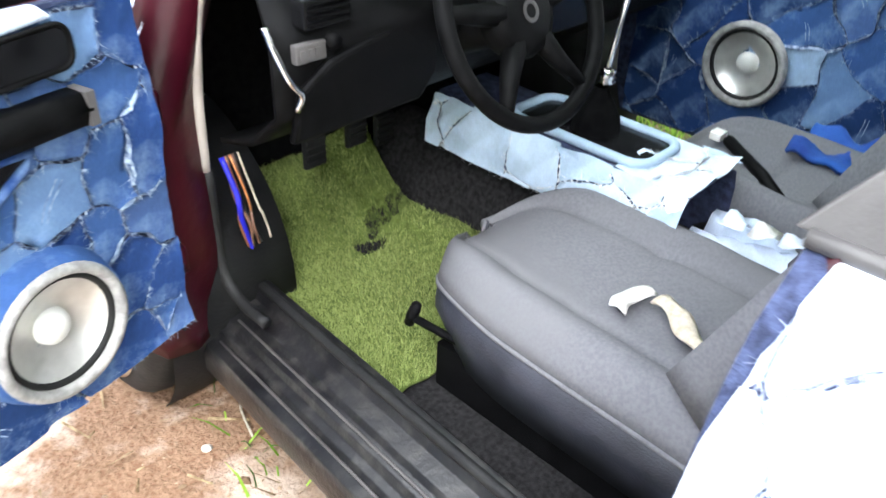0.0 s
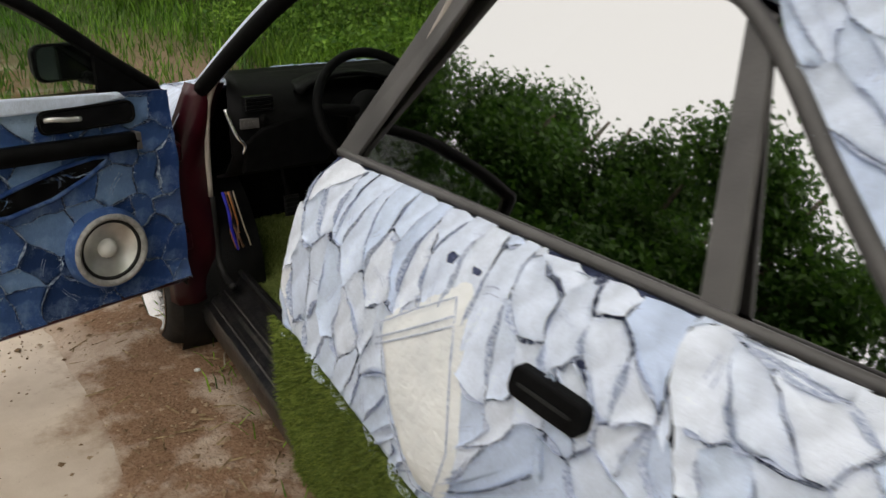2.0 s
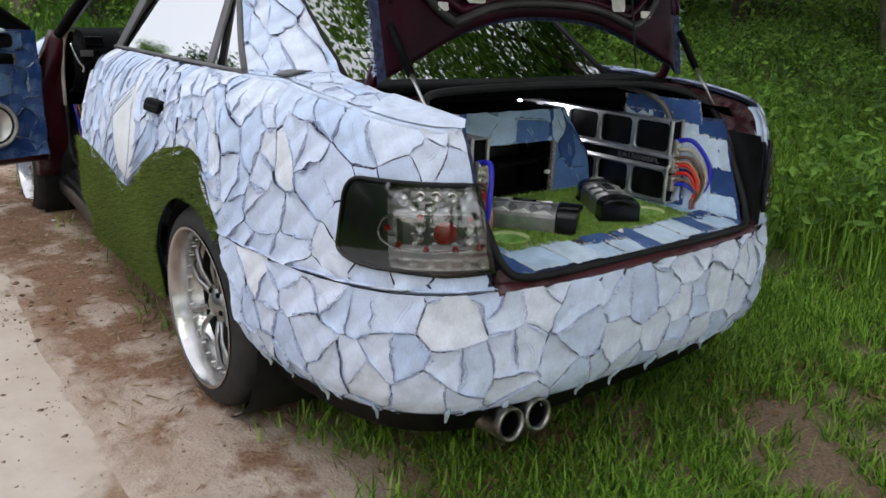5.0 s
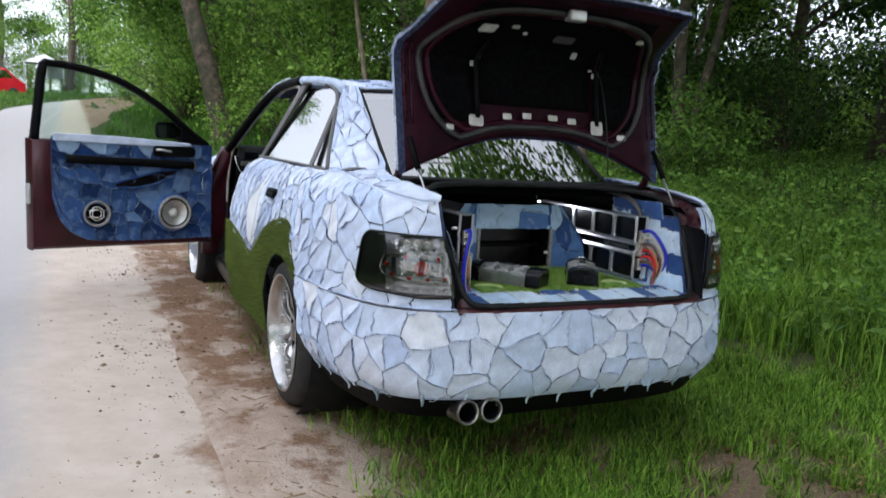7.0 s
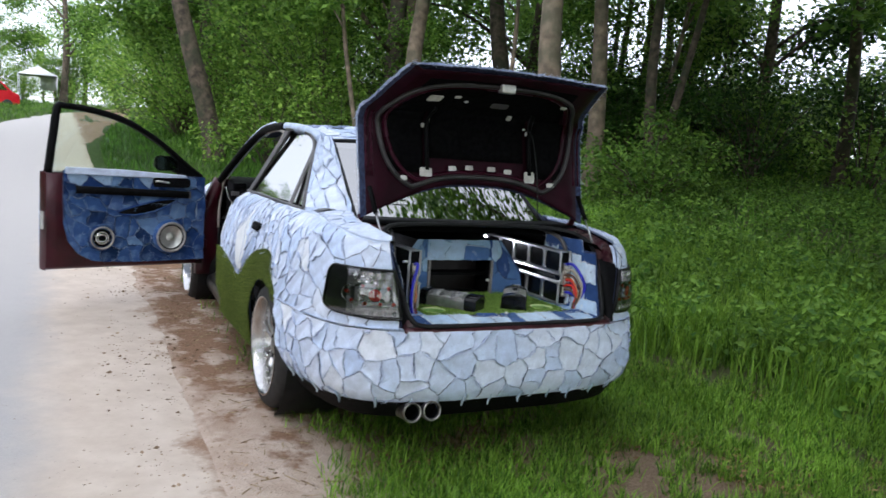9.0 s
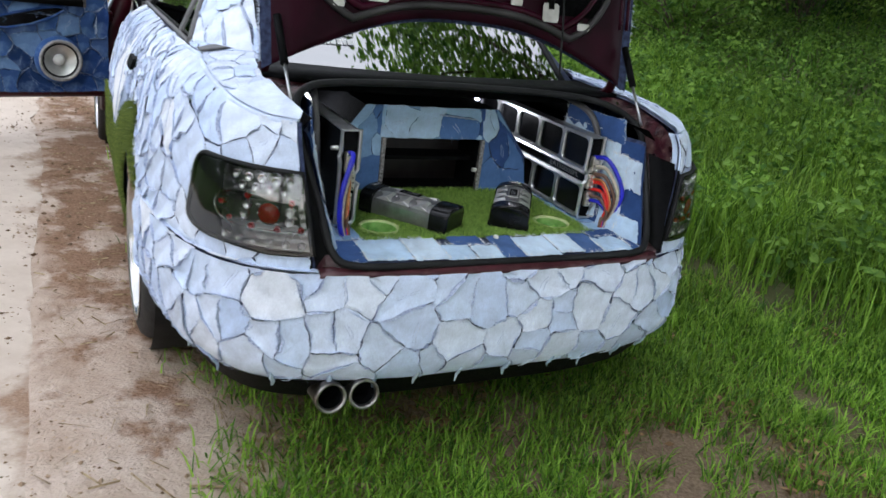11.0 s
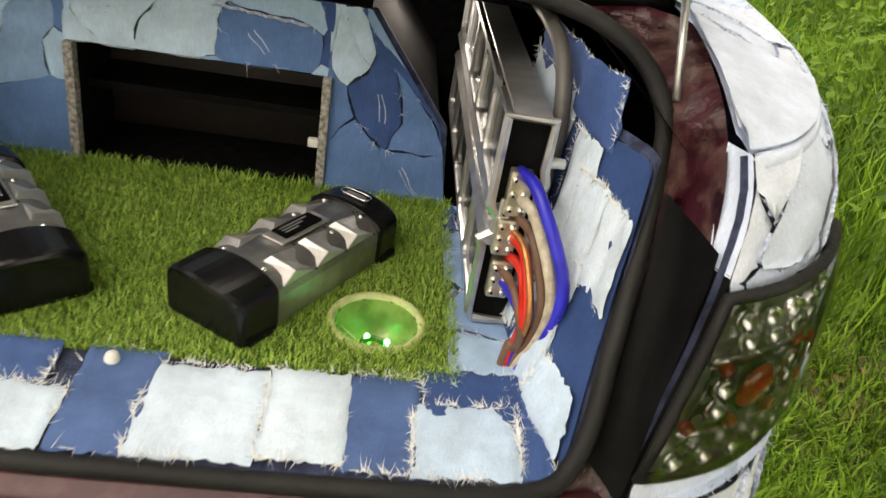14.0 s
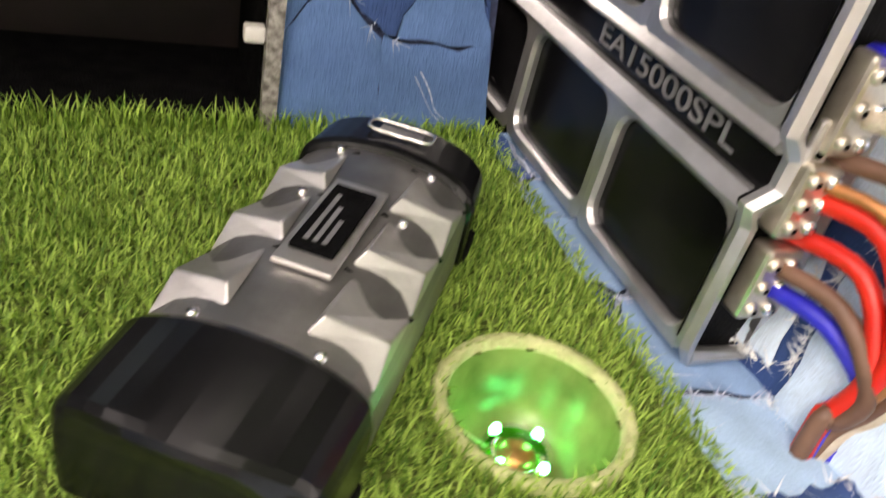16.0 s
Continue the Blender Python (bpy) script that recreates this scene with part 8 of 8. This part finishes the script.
rp = random.Random(77)
t1 = tree(1, 12, 0.21, 0.46, 3.0, 90, 0.17, "tall woodland tree with a bare leaning trunk", on(1.5, 16.2), lean=(-0.2, 0), n=110)
t2 = tree(2, 13, 0.17, 0.36, 2.8, 110, 0.15, "tall leafy woodland tree with a tan trunk", on(5.0, 7.4), n=80, bark=M_BARKPALE)
t3 = tree(3, 10, 0.10, 0.42, 2.3, 80, 0.13, "twin-stemmed slim tree with bare forked trunks", on(7.9, 8.3), lean=(-0.01, 0.01), forks=2, fork_lean=(0.12, -0.10))
t4 = tree(4, 12, 0.20, 0.20, 3.4, 130, 0.16, "broad woodland tree with dense foliage", on(9.5, 15.0), n=110)
t5 = tree(5, 10, 0.14, 0.12, 2.6, 120, 0.14, "dense tree leafed down to the ground, shade put into its leaf colour", on(11.8, 9.4), material=M_LEAFSHADE, n=120)
t6 = tree(6, 13, 0.10, 0.36, 4.6, 240, 0.16, "tall dark-trunked tree whose branches overhang the car", on(8.0, 2.6), lean=(-0.20, 0.20), n=80)
t7 = tree(7, 11, 0.115, 0.52, 2.4, 70, 0.14, "slim dark straight trunk at the wood's edge", on(11.3, 7.0), lean=(0.0, 0.01), n=80)
t8 = tree(8, 9, 0.045, 0.40, 1.6, 50, 0.13, "thin sapling with a pale leaning stem", on(3.4, 11.5), lean=(-0.1, 0), n=70, bark=M_BARKPALE)
t9 = tree(9, 8.5, 0.22, 0.16, 3.3, 230, 0.17, "broad dense tree across the lane, backlit darkness put into its leaf colour", on(-12.5, 8.0), material=M_LEAFSHADE, n=130)


def plant(src, x, y, s, rot):
    o = copy_thing(src, pose(*on(x, y), 0, 0, rot))
    o.scale = (s, s, s * rp.uniform(0.9, 1.15))
    return o


# the wood along the lane, deeper towards the right
spots = [(3.9, 11.0), (5.2, 14.0), (4.0, 21.0), (6.8, 19.0), (5.5, 26), (9.5, 24), (8.0, 30), (12, 20), (7.6, 13.2), (12.6, 12.5), (15.5, 7.0), (12.5, 2.5), (16.5, 3.5), (11.5, -2.0), (16, -4), (9, 36), (6.0, 35), (11, 44), (15, 52)]
for i, (x, y) in enumerate(spots):
    plant((t2, t4, t1, t5, t2, t4)[i % 6], x + rp.uniform(-.6, .6), y + rp.uniform(-.6, .6), rp.uniform(0.8, 1.15), rp.uniform(0, 360))
for x, y, k in ((2.2, 21.5, 0.95), (3.0, 27.5, 1.0), (5.2, 33, 1.0), (7.0, 40, 1.1), (10.0, 48, 1.1), (3.4, 48, 1.0), (-1.5, 58, 1.1), (-6.5, 70, 1.2), (-12, 66, 1.2)):
    plant(t4, x, y, k, x * 57)
plant(t2, 6.75, 8.6, 0.82, 50)
plant(t2, 5.5, 14.3, 1.0, 140)
plant(t8, 5.6, 10.0, 1.0, 80)
plant(t7, 10.6, 12.0, 0.9, 100)
plant(t7, 13.0, 13.0, 1.0, 10)
plant(t8, 9.0, 9.6, 1.1, 160)
plant(t3, 11.5, 14.0, 0.95, 250)
# tall trees behind, mirrored in the rear window
for x, y, k in ((-7.5, -7.5, 1.25), (2.5, -9.5, 1.3), (6.5, -7.0, 1.2), (-6.5, -13, 1.4), (-0.2, -15, 1.4), (5.5, -14, 1.3), (9.5, -11, 1.3), (7.4, -1.4, 1.25), (8.6, 2.2, 1.2)):
    plant((t4, t2, t4)[int(x * 2) % 3], x, y, k, x * 40)
plant(t6, 4.9, -3.6, 1.0, -25)
plant(t6, 7.4, -1.2, 1.0, 10)
# across the lane: the row mirrored in the side glass, and the far left
for i, (az, d, k) in enumerate(((24, 19, 0.70), (29, 17.5, 0.78), (34, 18, 0.84), (40, 16.5, 0.90), (46, 17, 1.04), (52, 15.5, 0.9), (59, 16, 1.0), (67, 15, 0.95), (76, 15, 1.0), (87, 15, 1.0), (100, 16, 1.0), (114, 17, 1.05), (44, 22, 1.15), (56, 21, 1.1))):
    plant(t9, -0.7 - d * math.sin(radians(az)), 1.6 + d * math.cos(radians(az)), k, az * 91)
for i, (x, y) in enumerate([(-12, 36), (-13, 44), (-9, 52), (-6, 62), (-14, 57), (-3, 75)]):
    plant((t4, t2)[i % 2], x, y, rp.uniform(0.45, 0.6), rp.uniform(0, 360))
for i, (x, y) in enumerate([(0, 66), (6, 70), (12, 64), (-9, -24), (-3, -26), (4, -25), (10, -22), (15, -15), (-15, -18), (1, -33), (9, -33)]):
    plant((t4, t2, t1, t4, t5)[i % 5], x, y, rp.uniform(0.75, 1.0), rp.uniform(0, 360))

b4 = bush(14, 2.4, 6.0, on(3.9, 15.5), M_LEAFL, 120, 0.13, 60)
b5 = bush(15, 2.2, 4.5, on(9.6, 12.0), M_LEAF, 120, 0.12, 50)
for i, (x, y) in enumerate([(3.2, 18.5), (5.2, 13.2), (2.9, 23.5), (4.6, 20.5), (6.8, 25), (3.8, 29), (6, 31), (2.2, 36), (5, 38), (1.6, 52), (5, 56), (-2.0, 64), (-6, 66), (3, 62), (8, 58), (8, 21), (11.5, 10.2), (-9, 46), (-14, 62), (-16, 48)]):
    copy_thing((b4, b5)[i % 2], pose(*on(x, y), 0, 0, i * 67)).scale = (0.75 + 0.1 * (i % 5),) * 3
for x, y, k in ((1.9, 24.5, 1.1), (3.2, 31.5, 1.2), (5.0, 37.5, 1.3), (7.0, 45.0, 1.4), (9.0, 54.0, 1.5), (-1.0, 66.0, 1.6), (-8.5, 62.0, 1.0), (-10.5, 54.0, 0.9), (-4.5, 72.0, 1.1)):
    copy_thing(b4, pose(*on(x, y), 0, 0, x * 31)).scale = (k, k, k)
b6 = bush(16, 2.6, 4.2, on(-11, -3), M_LEAFSHADE, 130, 0.14, 60)
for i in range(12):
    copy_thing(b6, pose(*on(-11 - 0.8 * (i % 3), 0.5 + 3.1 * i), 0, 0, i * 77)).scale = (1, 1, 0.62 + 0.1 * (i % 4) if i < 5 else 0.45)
# thicket that closes the wood, its shade put into the leaf colour
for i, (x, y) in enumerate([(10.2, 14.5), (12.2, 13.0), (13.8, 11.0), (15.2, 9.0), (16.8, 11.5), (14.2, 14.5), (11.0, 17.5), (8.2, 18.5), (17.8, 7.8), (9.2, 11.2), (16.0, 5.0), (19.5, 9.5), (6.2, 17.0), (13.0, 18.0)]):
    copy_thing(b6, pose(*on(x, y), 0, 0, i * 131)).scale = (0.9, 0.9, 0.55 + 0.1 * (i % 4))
b1 = bush(11, 1.5, 2.2, on(3.4, 12.5), M_LEAFL)
b2 = bush(12, 1.3, 1.7, on(6.4, 6.5), M_LEAF)
b3 = bush(13, 1.8, 2.8, on(8.6, 9.8), M_LEAFSHADE)
for i, (x, y) in enumerate([(2.4, 14.5), (4.4, 9.2), (5.4, 11.5), (2.9, 19.5), (4.6, 16.8), (3.6, 24), (5.5, 22), (4.5, 29), (6.5, 33), (5.5, 40), (7.8, 7.8), (9.8, 7.6), (11.8, 6.8), (8.9, 12.3), (11.5, 9.6), (14, 10), (9.4, 3.6), (12, 4.4), (14.5, 5.6), (11.2, 0.8), (13.8, 0.2), (17, 6.5), (18, 1), (9, 17.5), (7, 16), (12.8, 14.5), (14.5, -2.6), (3.0, 33), (1.5, 46), (4.5, 52), (7, 46), (-7.6, 32), (-8.5, 24), (-8.4, 16), (-9.4, 40), (-7, 52), (-12, 4), (-11.6, -4), (-11, 10)]):
    plant((b1, b2, b3)[i % 3], x, y, rp.uniform(0.75, 1.15), rp.uniform(0, 360))

# meadow grass: tall beside the car, short behind it
def scatter(n, x0, x1, y0, y1, dens, seed):
    r = random.Random(seed)
    out = []
    while len(out) < n:
        x, y = r.uniform(x0, x1), r.uniform(y0, y1)
        if r.random() < dens(x, y):
            p = Vector(rough_ground(x, y))
            out.append((p, Vector((0, 0, 1))))
    return out


def near_car(x, y):
    return abs(x) < 0.74 and 0.75 < y < 4.3


def rough_fade(x, y):
    y += 0.5 * noise.noise((x * 0.8, y * 0.8, 14.0))
    return lerp([(-4.6, 0.0), (-2.2, 0.6), (-1.0, 1.0), (1.6, 1.0), (2.6, 0.35), (6.0, 0.2)], y) * (1.0 - 0.5 * max(0.0, min(1.0, (x - 2.2) / 1.0)))


def dens_short(x, y):
    if near_car(x, y) or rough_fade(x, y) <= 0:
        return 0.0
    n = noise.noise((x * 1.6, y * 1.6, 2.2)) * 0.45 + 0.5 + 0.3 * noise.noise((x * 5, y * 5, 4.0)) + 0.3 * noise.noise((x * 17, y * 17, 9.0))
    return max(0, min(1, (n - 0.30) * 2.6)) * rough_fade(x, y) * lerp([(-0.85, 0), (-0.62, 0.5), (-0.3, 0.9), (0.2, 1)], x + 0.25 * noise.noise((y * 1.4, 0, 8)))


def dens_tall(x, y):
    edge = lerp([(-2.0, 2.6), (-0.5, 2.25), (0.5, 2.05), (1.5, 1.7), (3.0, 1.4)], y) + 0.3 * noise.noise((y * 0.9, 3.0, 0))
    return lerp([(edge - 0.15, 0), (edge + 0.5, 1)], x) * (0.5 + 0.5 * noise.noise((x * 1.1, y * 1.1, 6)))


blades("short_grass", scatter(120000, -0.9, 3.4, -5.0, 6.5, dens_short, 3), 0.085, 0.0032, M_GRASS, None, 1.2, 8, 2)
tagged(bpy.data.objects["short_grass"], "short trampled green grass behind the car", "grass", kind="stuff")
M_DRY = leafy("dry_grass_blades", (0.10, 0.065, 0.025), (0.36, 0.27, 0.12), 0.7, 0.2)
blades("dry_grass", scatter(14000, -0.7, 3.2, -3.0, 1.0, lambda x, y: 0.0 if near_car(x, y) else max(0.0, min(1.0, 0.15 + 2.2 * noise.noise((x * 2.1, y * 2.1, 11.0)))), 21), 0.045, 0.0026, M_DRY, None, 2.0, 22, 1)
tagged(bpy.data.objects["dry_grass"], "brown dead grass and leaf scraps among the green", "dry grass", kind="stuff")
blades("tall_grass", scatter(62000, 1.0, 5.5, -4.0, 9.0, dens_tall, 4), 0.34, 0.0042, M_GRASS, None, 0.6, 9, 2)
tagged(bpy.data.objects["tall_grass"], "tall fresh green meadow grass beside the car", "grass", kind="stuff")
blades("far_grass", scatter(26000, 1.2, 16, -8.0, 34.0, lambda x, y: 1.0 if (x > 4 or y > 8) and x > road_mid(y) + 2.0 else 0, 5), 0.42, 0.012, M_GRASSDIM, None, 0.8, 10, 2)
tagged(bpy.data.objects["far_grass"], "grass and low weeds under the trees", "grass", kind="stuff")
blades("verge_grass", scatter(12000, -1.2, 3.5, 5.0, 36.0, lambda x, y: 1.0 if x > road_mid(y) + 1.75 else 0, 6), 0.22, 0.008, M_GRASSDIM, None, 0.8, 12, 2)
tagged(bpy.data.objects["verge_grass"], "grassy verge along the lane", "grass", kind="stuff")
blades("opposite_grass", scatter(16000, -11, 3.0, -6, 58.0, lambda x, y: 1.0 if x < road_mid(y) - 1.75 else 0, 7), 0.22, 0.014, M_GRASSDIM, None, 0.8, 13, 2)
tagged(bpy.data.objects["opposite_grass"], "grassy strip across the lane", "grass", kind="stuff")
rw = random.Random(31)
wc = []
while len(wc) < 2600:
    x, y = rw.uniform(1.5, 9.5), rw.uniform(-3.5, 12)
    if rw.random() < dens_tall(x, y):
        wc.append(Vector(on(x, y)) + Vector((0, 0, rw.uniform(0.1, 0.42))))
vs, fs = leaf_cloud(rw, wc, 26, 0.2, 0.06, 0.7)
weeds = raw("weeds", vs, fs, M_LEAF)
tagged(weeds, "leafy nettles and weeds among the tall grass", "weeds", kind="stuff")
# straws, twigs and litter on the verge
rl = random.Random(41)
vs, fs = [], []
for _ in range(900):
    x, y = rl.uniform(-1.25, -0.35) + 0.25 * rl.random(), rl.uniform(-1.5, 4.6)
    p = Vector(rough_ground(x, y)) + Vector((0, 0, 0.006))
    a, L, w = rl.uniform(0, 6.28), rl.uniform(0.008, 0.05), rl.uniform(0.0008, 0.004)
    d, c = Vector((math.cos(a), math.sin(a), 0)), Vector((-math.sin(a), math.cos(a), 0))
    k = len(vs)
    vs += [p - d * L - c * w, p + d * L - c * w * 0.4, p + d * L + c * w * 0.4 + Vector((0, 0, 0.004)), p - d * L + c * w + Vector((0, 0, 0.003))]
    fs.append((k, k + 1, k + 2, k + 3))
litter = raw("litter", vs, fs, noisy("dry_litter", (0.12, 0.07, 0.03), (0.42, 0.32, 0.18), 40, 0.9))
tagged(litter, "dry leaf scraps and twigs on the sandy verge", "litter", kind="stuff")
vs, fs = [], []
while len(fs) < 2600:
    x, y = rl.uniform(-0.5, 2.6), rl.uniform(-1.8, 2.0)
    if near_car(x, y) or noise.noise((x * 2.1, y * 2.1, 11.0)) < rl.uniform(-0.05, 0.35):
        continue
    p = Vector(rough_ground(x, y)) + Vector((0, 0, rl.uniform(0.01, 0.03)))
    a, L = rl.uniform(0, 6.28), rl.uniform(0.008, 0.024)
    d, c = Vector((math.cos(a), math.sin(a), rl.uniform(-.3, .3))) * L, Vector((-math.sin(a), math.cos(a), rl.uniform(-.4, .4))) * L * 0.55
    k = len(vs)
    vs += [p - d, p + c, p + d, p - c]
    fs.append((k, k + 1, k + 2, k + 3))
dead = raw("dead_leaves", vs, fs, leafy("dead_leaf", (0.09, 0.045, 0.02), (0.42, 0.26, 0.13), 0.8, 0.1))
tagged(dead, "curled brown dead leaves in the trampled grass", "leaf litter", kind="stuff")
M_CLOD = leafy("soil_crumbs", (0.13, 0.08, 0.045), (0.42, 0.31, 0.21), 0.95, 0.0)
vs, fs = [], []
while len(vs) < 6 * 4200:
    x, y = rl.gauss(-0.95, 0.32), rl.uniform(-3.4, 5.0)
    if near_car(x, y) or x < -2.6 or x > 0.6 or noise.noise((x * 1.7, y * 1.7, 21.0)) < rl.uniform(-0.4, 0.3):
        continue
    r2 = rl.uniform(0.002, 0.006) if rl.random() < 0.9 else rl.uniform(0.006, 0.014)
    z2 = max(rough_ground(x, y)[2], road_pt(max(-1, min(1, (x - road_mid(y)) / 1.6)), y)[2] if x < -1.2 else -9)
    p = Vector((x, y, z2 + r2 * 0.25))
    k = len(vs)
    for d in ((1, 0, 0), (0, 1, 0), (-1, 0, 0), (0, -1, 0), (0, 0, 0.7), (0, 0, -0.7)):
        vs.append(p + Vector(d) * r2 * rl.uniform(0.6, 1.3) + Vector((rl.uniform(-.3, .3), rl.uniform(-.3, .3), 0)) * r2)
    fs += [(k + i, k + (i + 1) % 4, k + 4) for i in range(4)] + [(k + (i + 1) % 4, k + i, k + 5) for i in range(4)]
clods = raw("soil_crumbs", vs, fs, M_CLOD)
tagged(clods, "crumbs of brown soil and small stones on the verge", "soil crumbs", kind="stuff")
sp = Vector(rough_ground(-0.70, 3.25)) + Vector((0, 0, 0.008))
straw = part("straw", tube(spline([sp, sp + Vector((-0.03, -0.05, 0.002)), sp + Vector((-0.055, -0.13, 0.0))], 8), 0.003, 6), M_TAN)
tagged(straw, "pale dry straw on the sandy ground", "straw")
pb = part("pebble", lathe([(0.0, 0.008), (0.008, 0.007), (0.012, 0.003), (0.009, 0.0)], Matrix.Translation(Vector(rough_ground(-0.839, 3.167)) + Vector((0, 0, 0.0))), 9), M_WHITE)
tagged(pb, "small white stone on the sand", "stone")

# ---- far things ----
def far_car(at, rot):
    c = thing("parked_car", "red hatchback parked at the bend of the lane", "car", at=at)
    c.rotation_euler = (0, 0, radians(rot))
    c.scale = (1, 1, 1.2)
    prof = [(-1.9, 0.3), (-1.95, 0.7), (-1.8, 0.95), (-1.3, 1.05), (-0.7, 1.42), (0.9, 1.45), (1.5, 1.0), (1.9, 0.85), (1.95, 0.3)]
    part("body", prism(prof, lambda u, v, o: Vector((u, -0.8 + o, v)), 1.6), M_REDCAR, c, smooth=False, bevel=0.08)
    for sd in (-0.815, 0.805):
        part("window", prism([(-1.15, 1.02), (-0.65, 1.35), (0.85, 1.37), (1.25, 1.02)], lambda u, v, o: Vector((u, sd + o, v)), 0.01), M_GLASS, c, smooth=False)
        for wx in (-1.25, 1.25):
            wh = part("wheel", lathe([(0.0, 0.02), (0.2, 0.02), (0.22, 0.0), (0.31, -0.01), (0.31, -0.18), (0.0, -0.18)], Matrix.Translation((wx, sd * 1.0, 0.31)) @ Matrix.Rotation(math.copysign(math.pi / 2, -sd), 4, 'X'), 24), M_TYRE, c)
    part("rear_window", prism([(-0.62, 1.0), (0.62, 1.0), (0.5, 1.36), (-0.5, 1.36)], lambda u, v, o: Vector((1.56 - (v - 1.0) * 1.45 + o, u, v)), 0.02), M_GLASS, c, smooth=False)


far_car(on(-5.8, 47, -0.5), 20)
tent = thing("pavilion_tent", "white canvas pavilion tent beside the lane", "tent", at=on(-3.1, 58, 0.5))
rf = bmesh.new()
ap = rf.verts.new((0, 0, 3.4))
cn = [rf.verts.new(p) for p in ((-2, -2, 2.2), (2, -2, 2.2), (2, 2, 2.2), (-2, 2, 2.2))]
for i in range(4):
    rf.faces.new((cn[i], cn[(i + 1) % 4], ap))
part("roof", rf, M_TENT, tent, solid=0.03)
for x, y in ((-1.95, -1.95), (1.95, -1.95), (1.95, 1.95), (-1.95, 1.95)):
    part("post", tube([(x, y, -0.2), (x, y, 2.25)], 0.04), M_TENT, tent)
part("side_wall", box((0.2, 1.9, 0.6), (2, 1.95, 2.2)), M_TENT, tent)
tent.scale = (0.6, 0.6, 0.55)
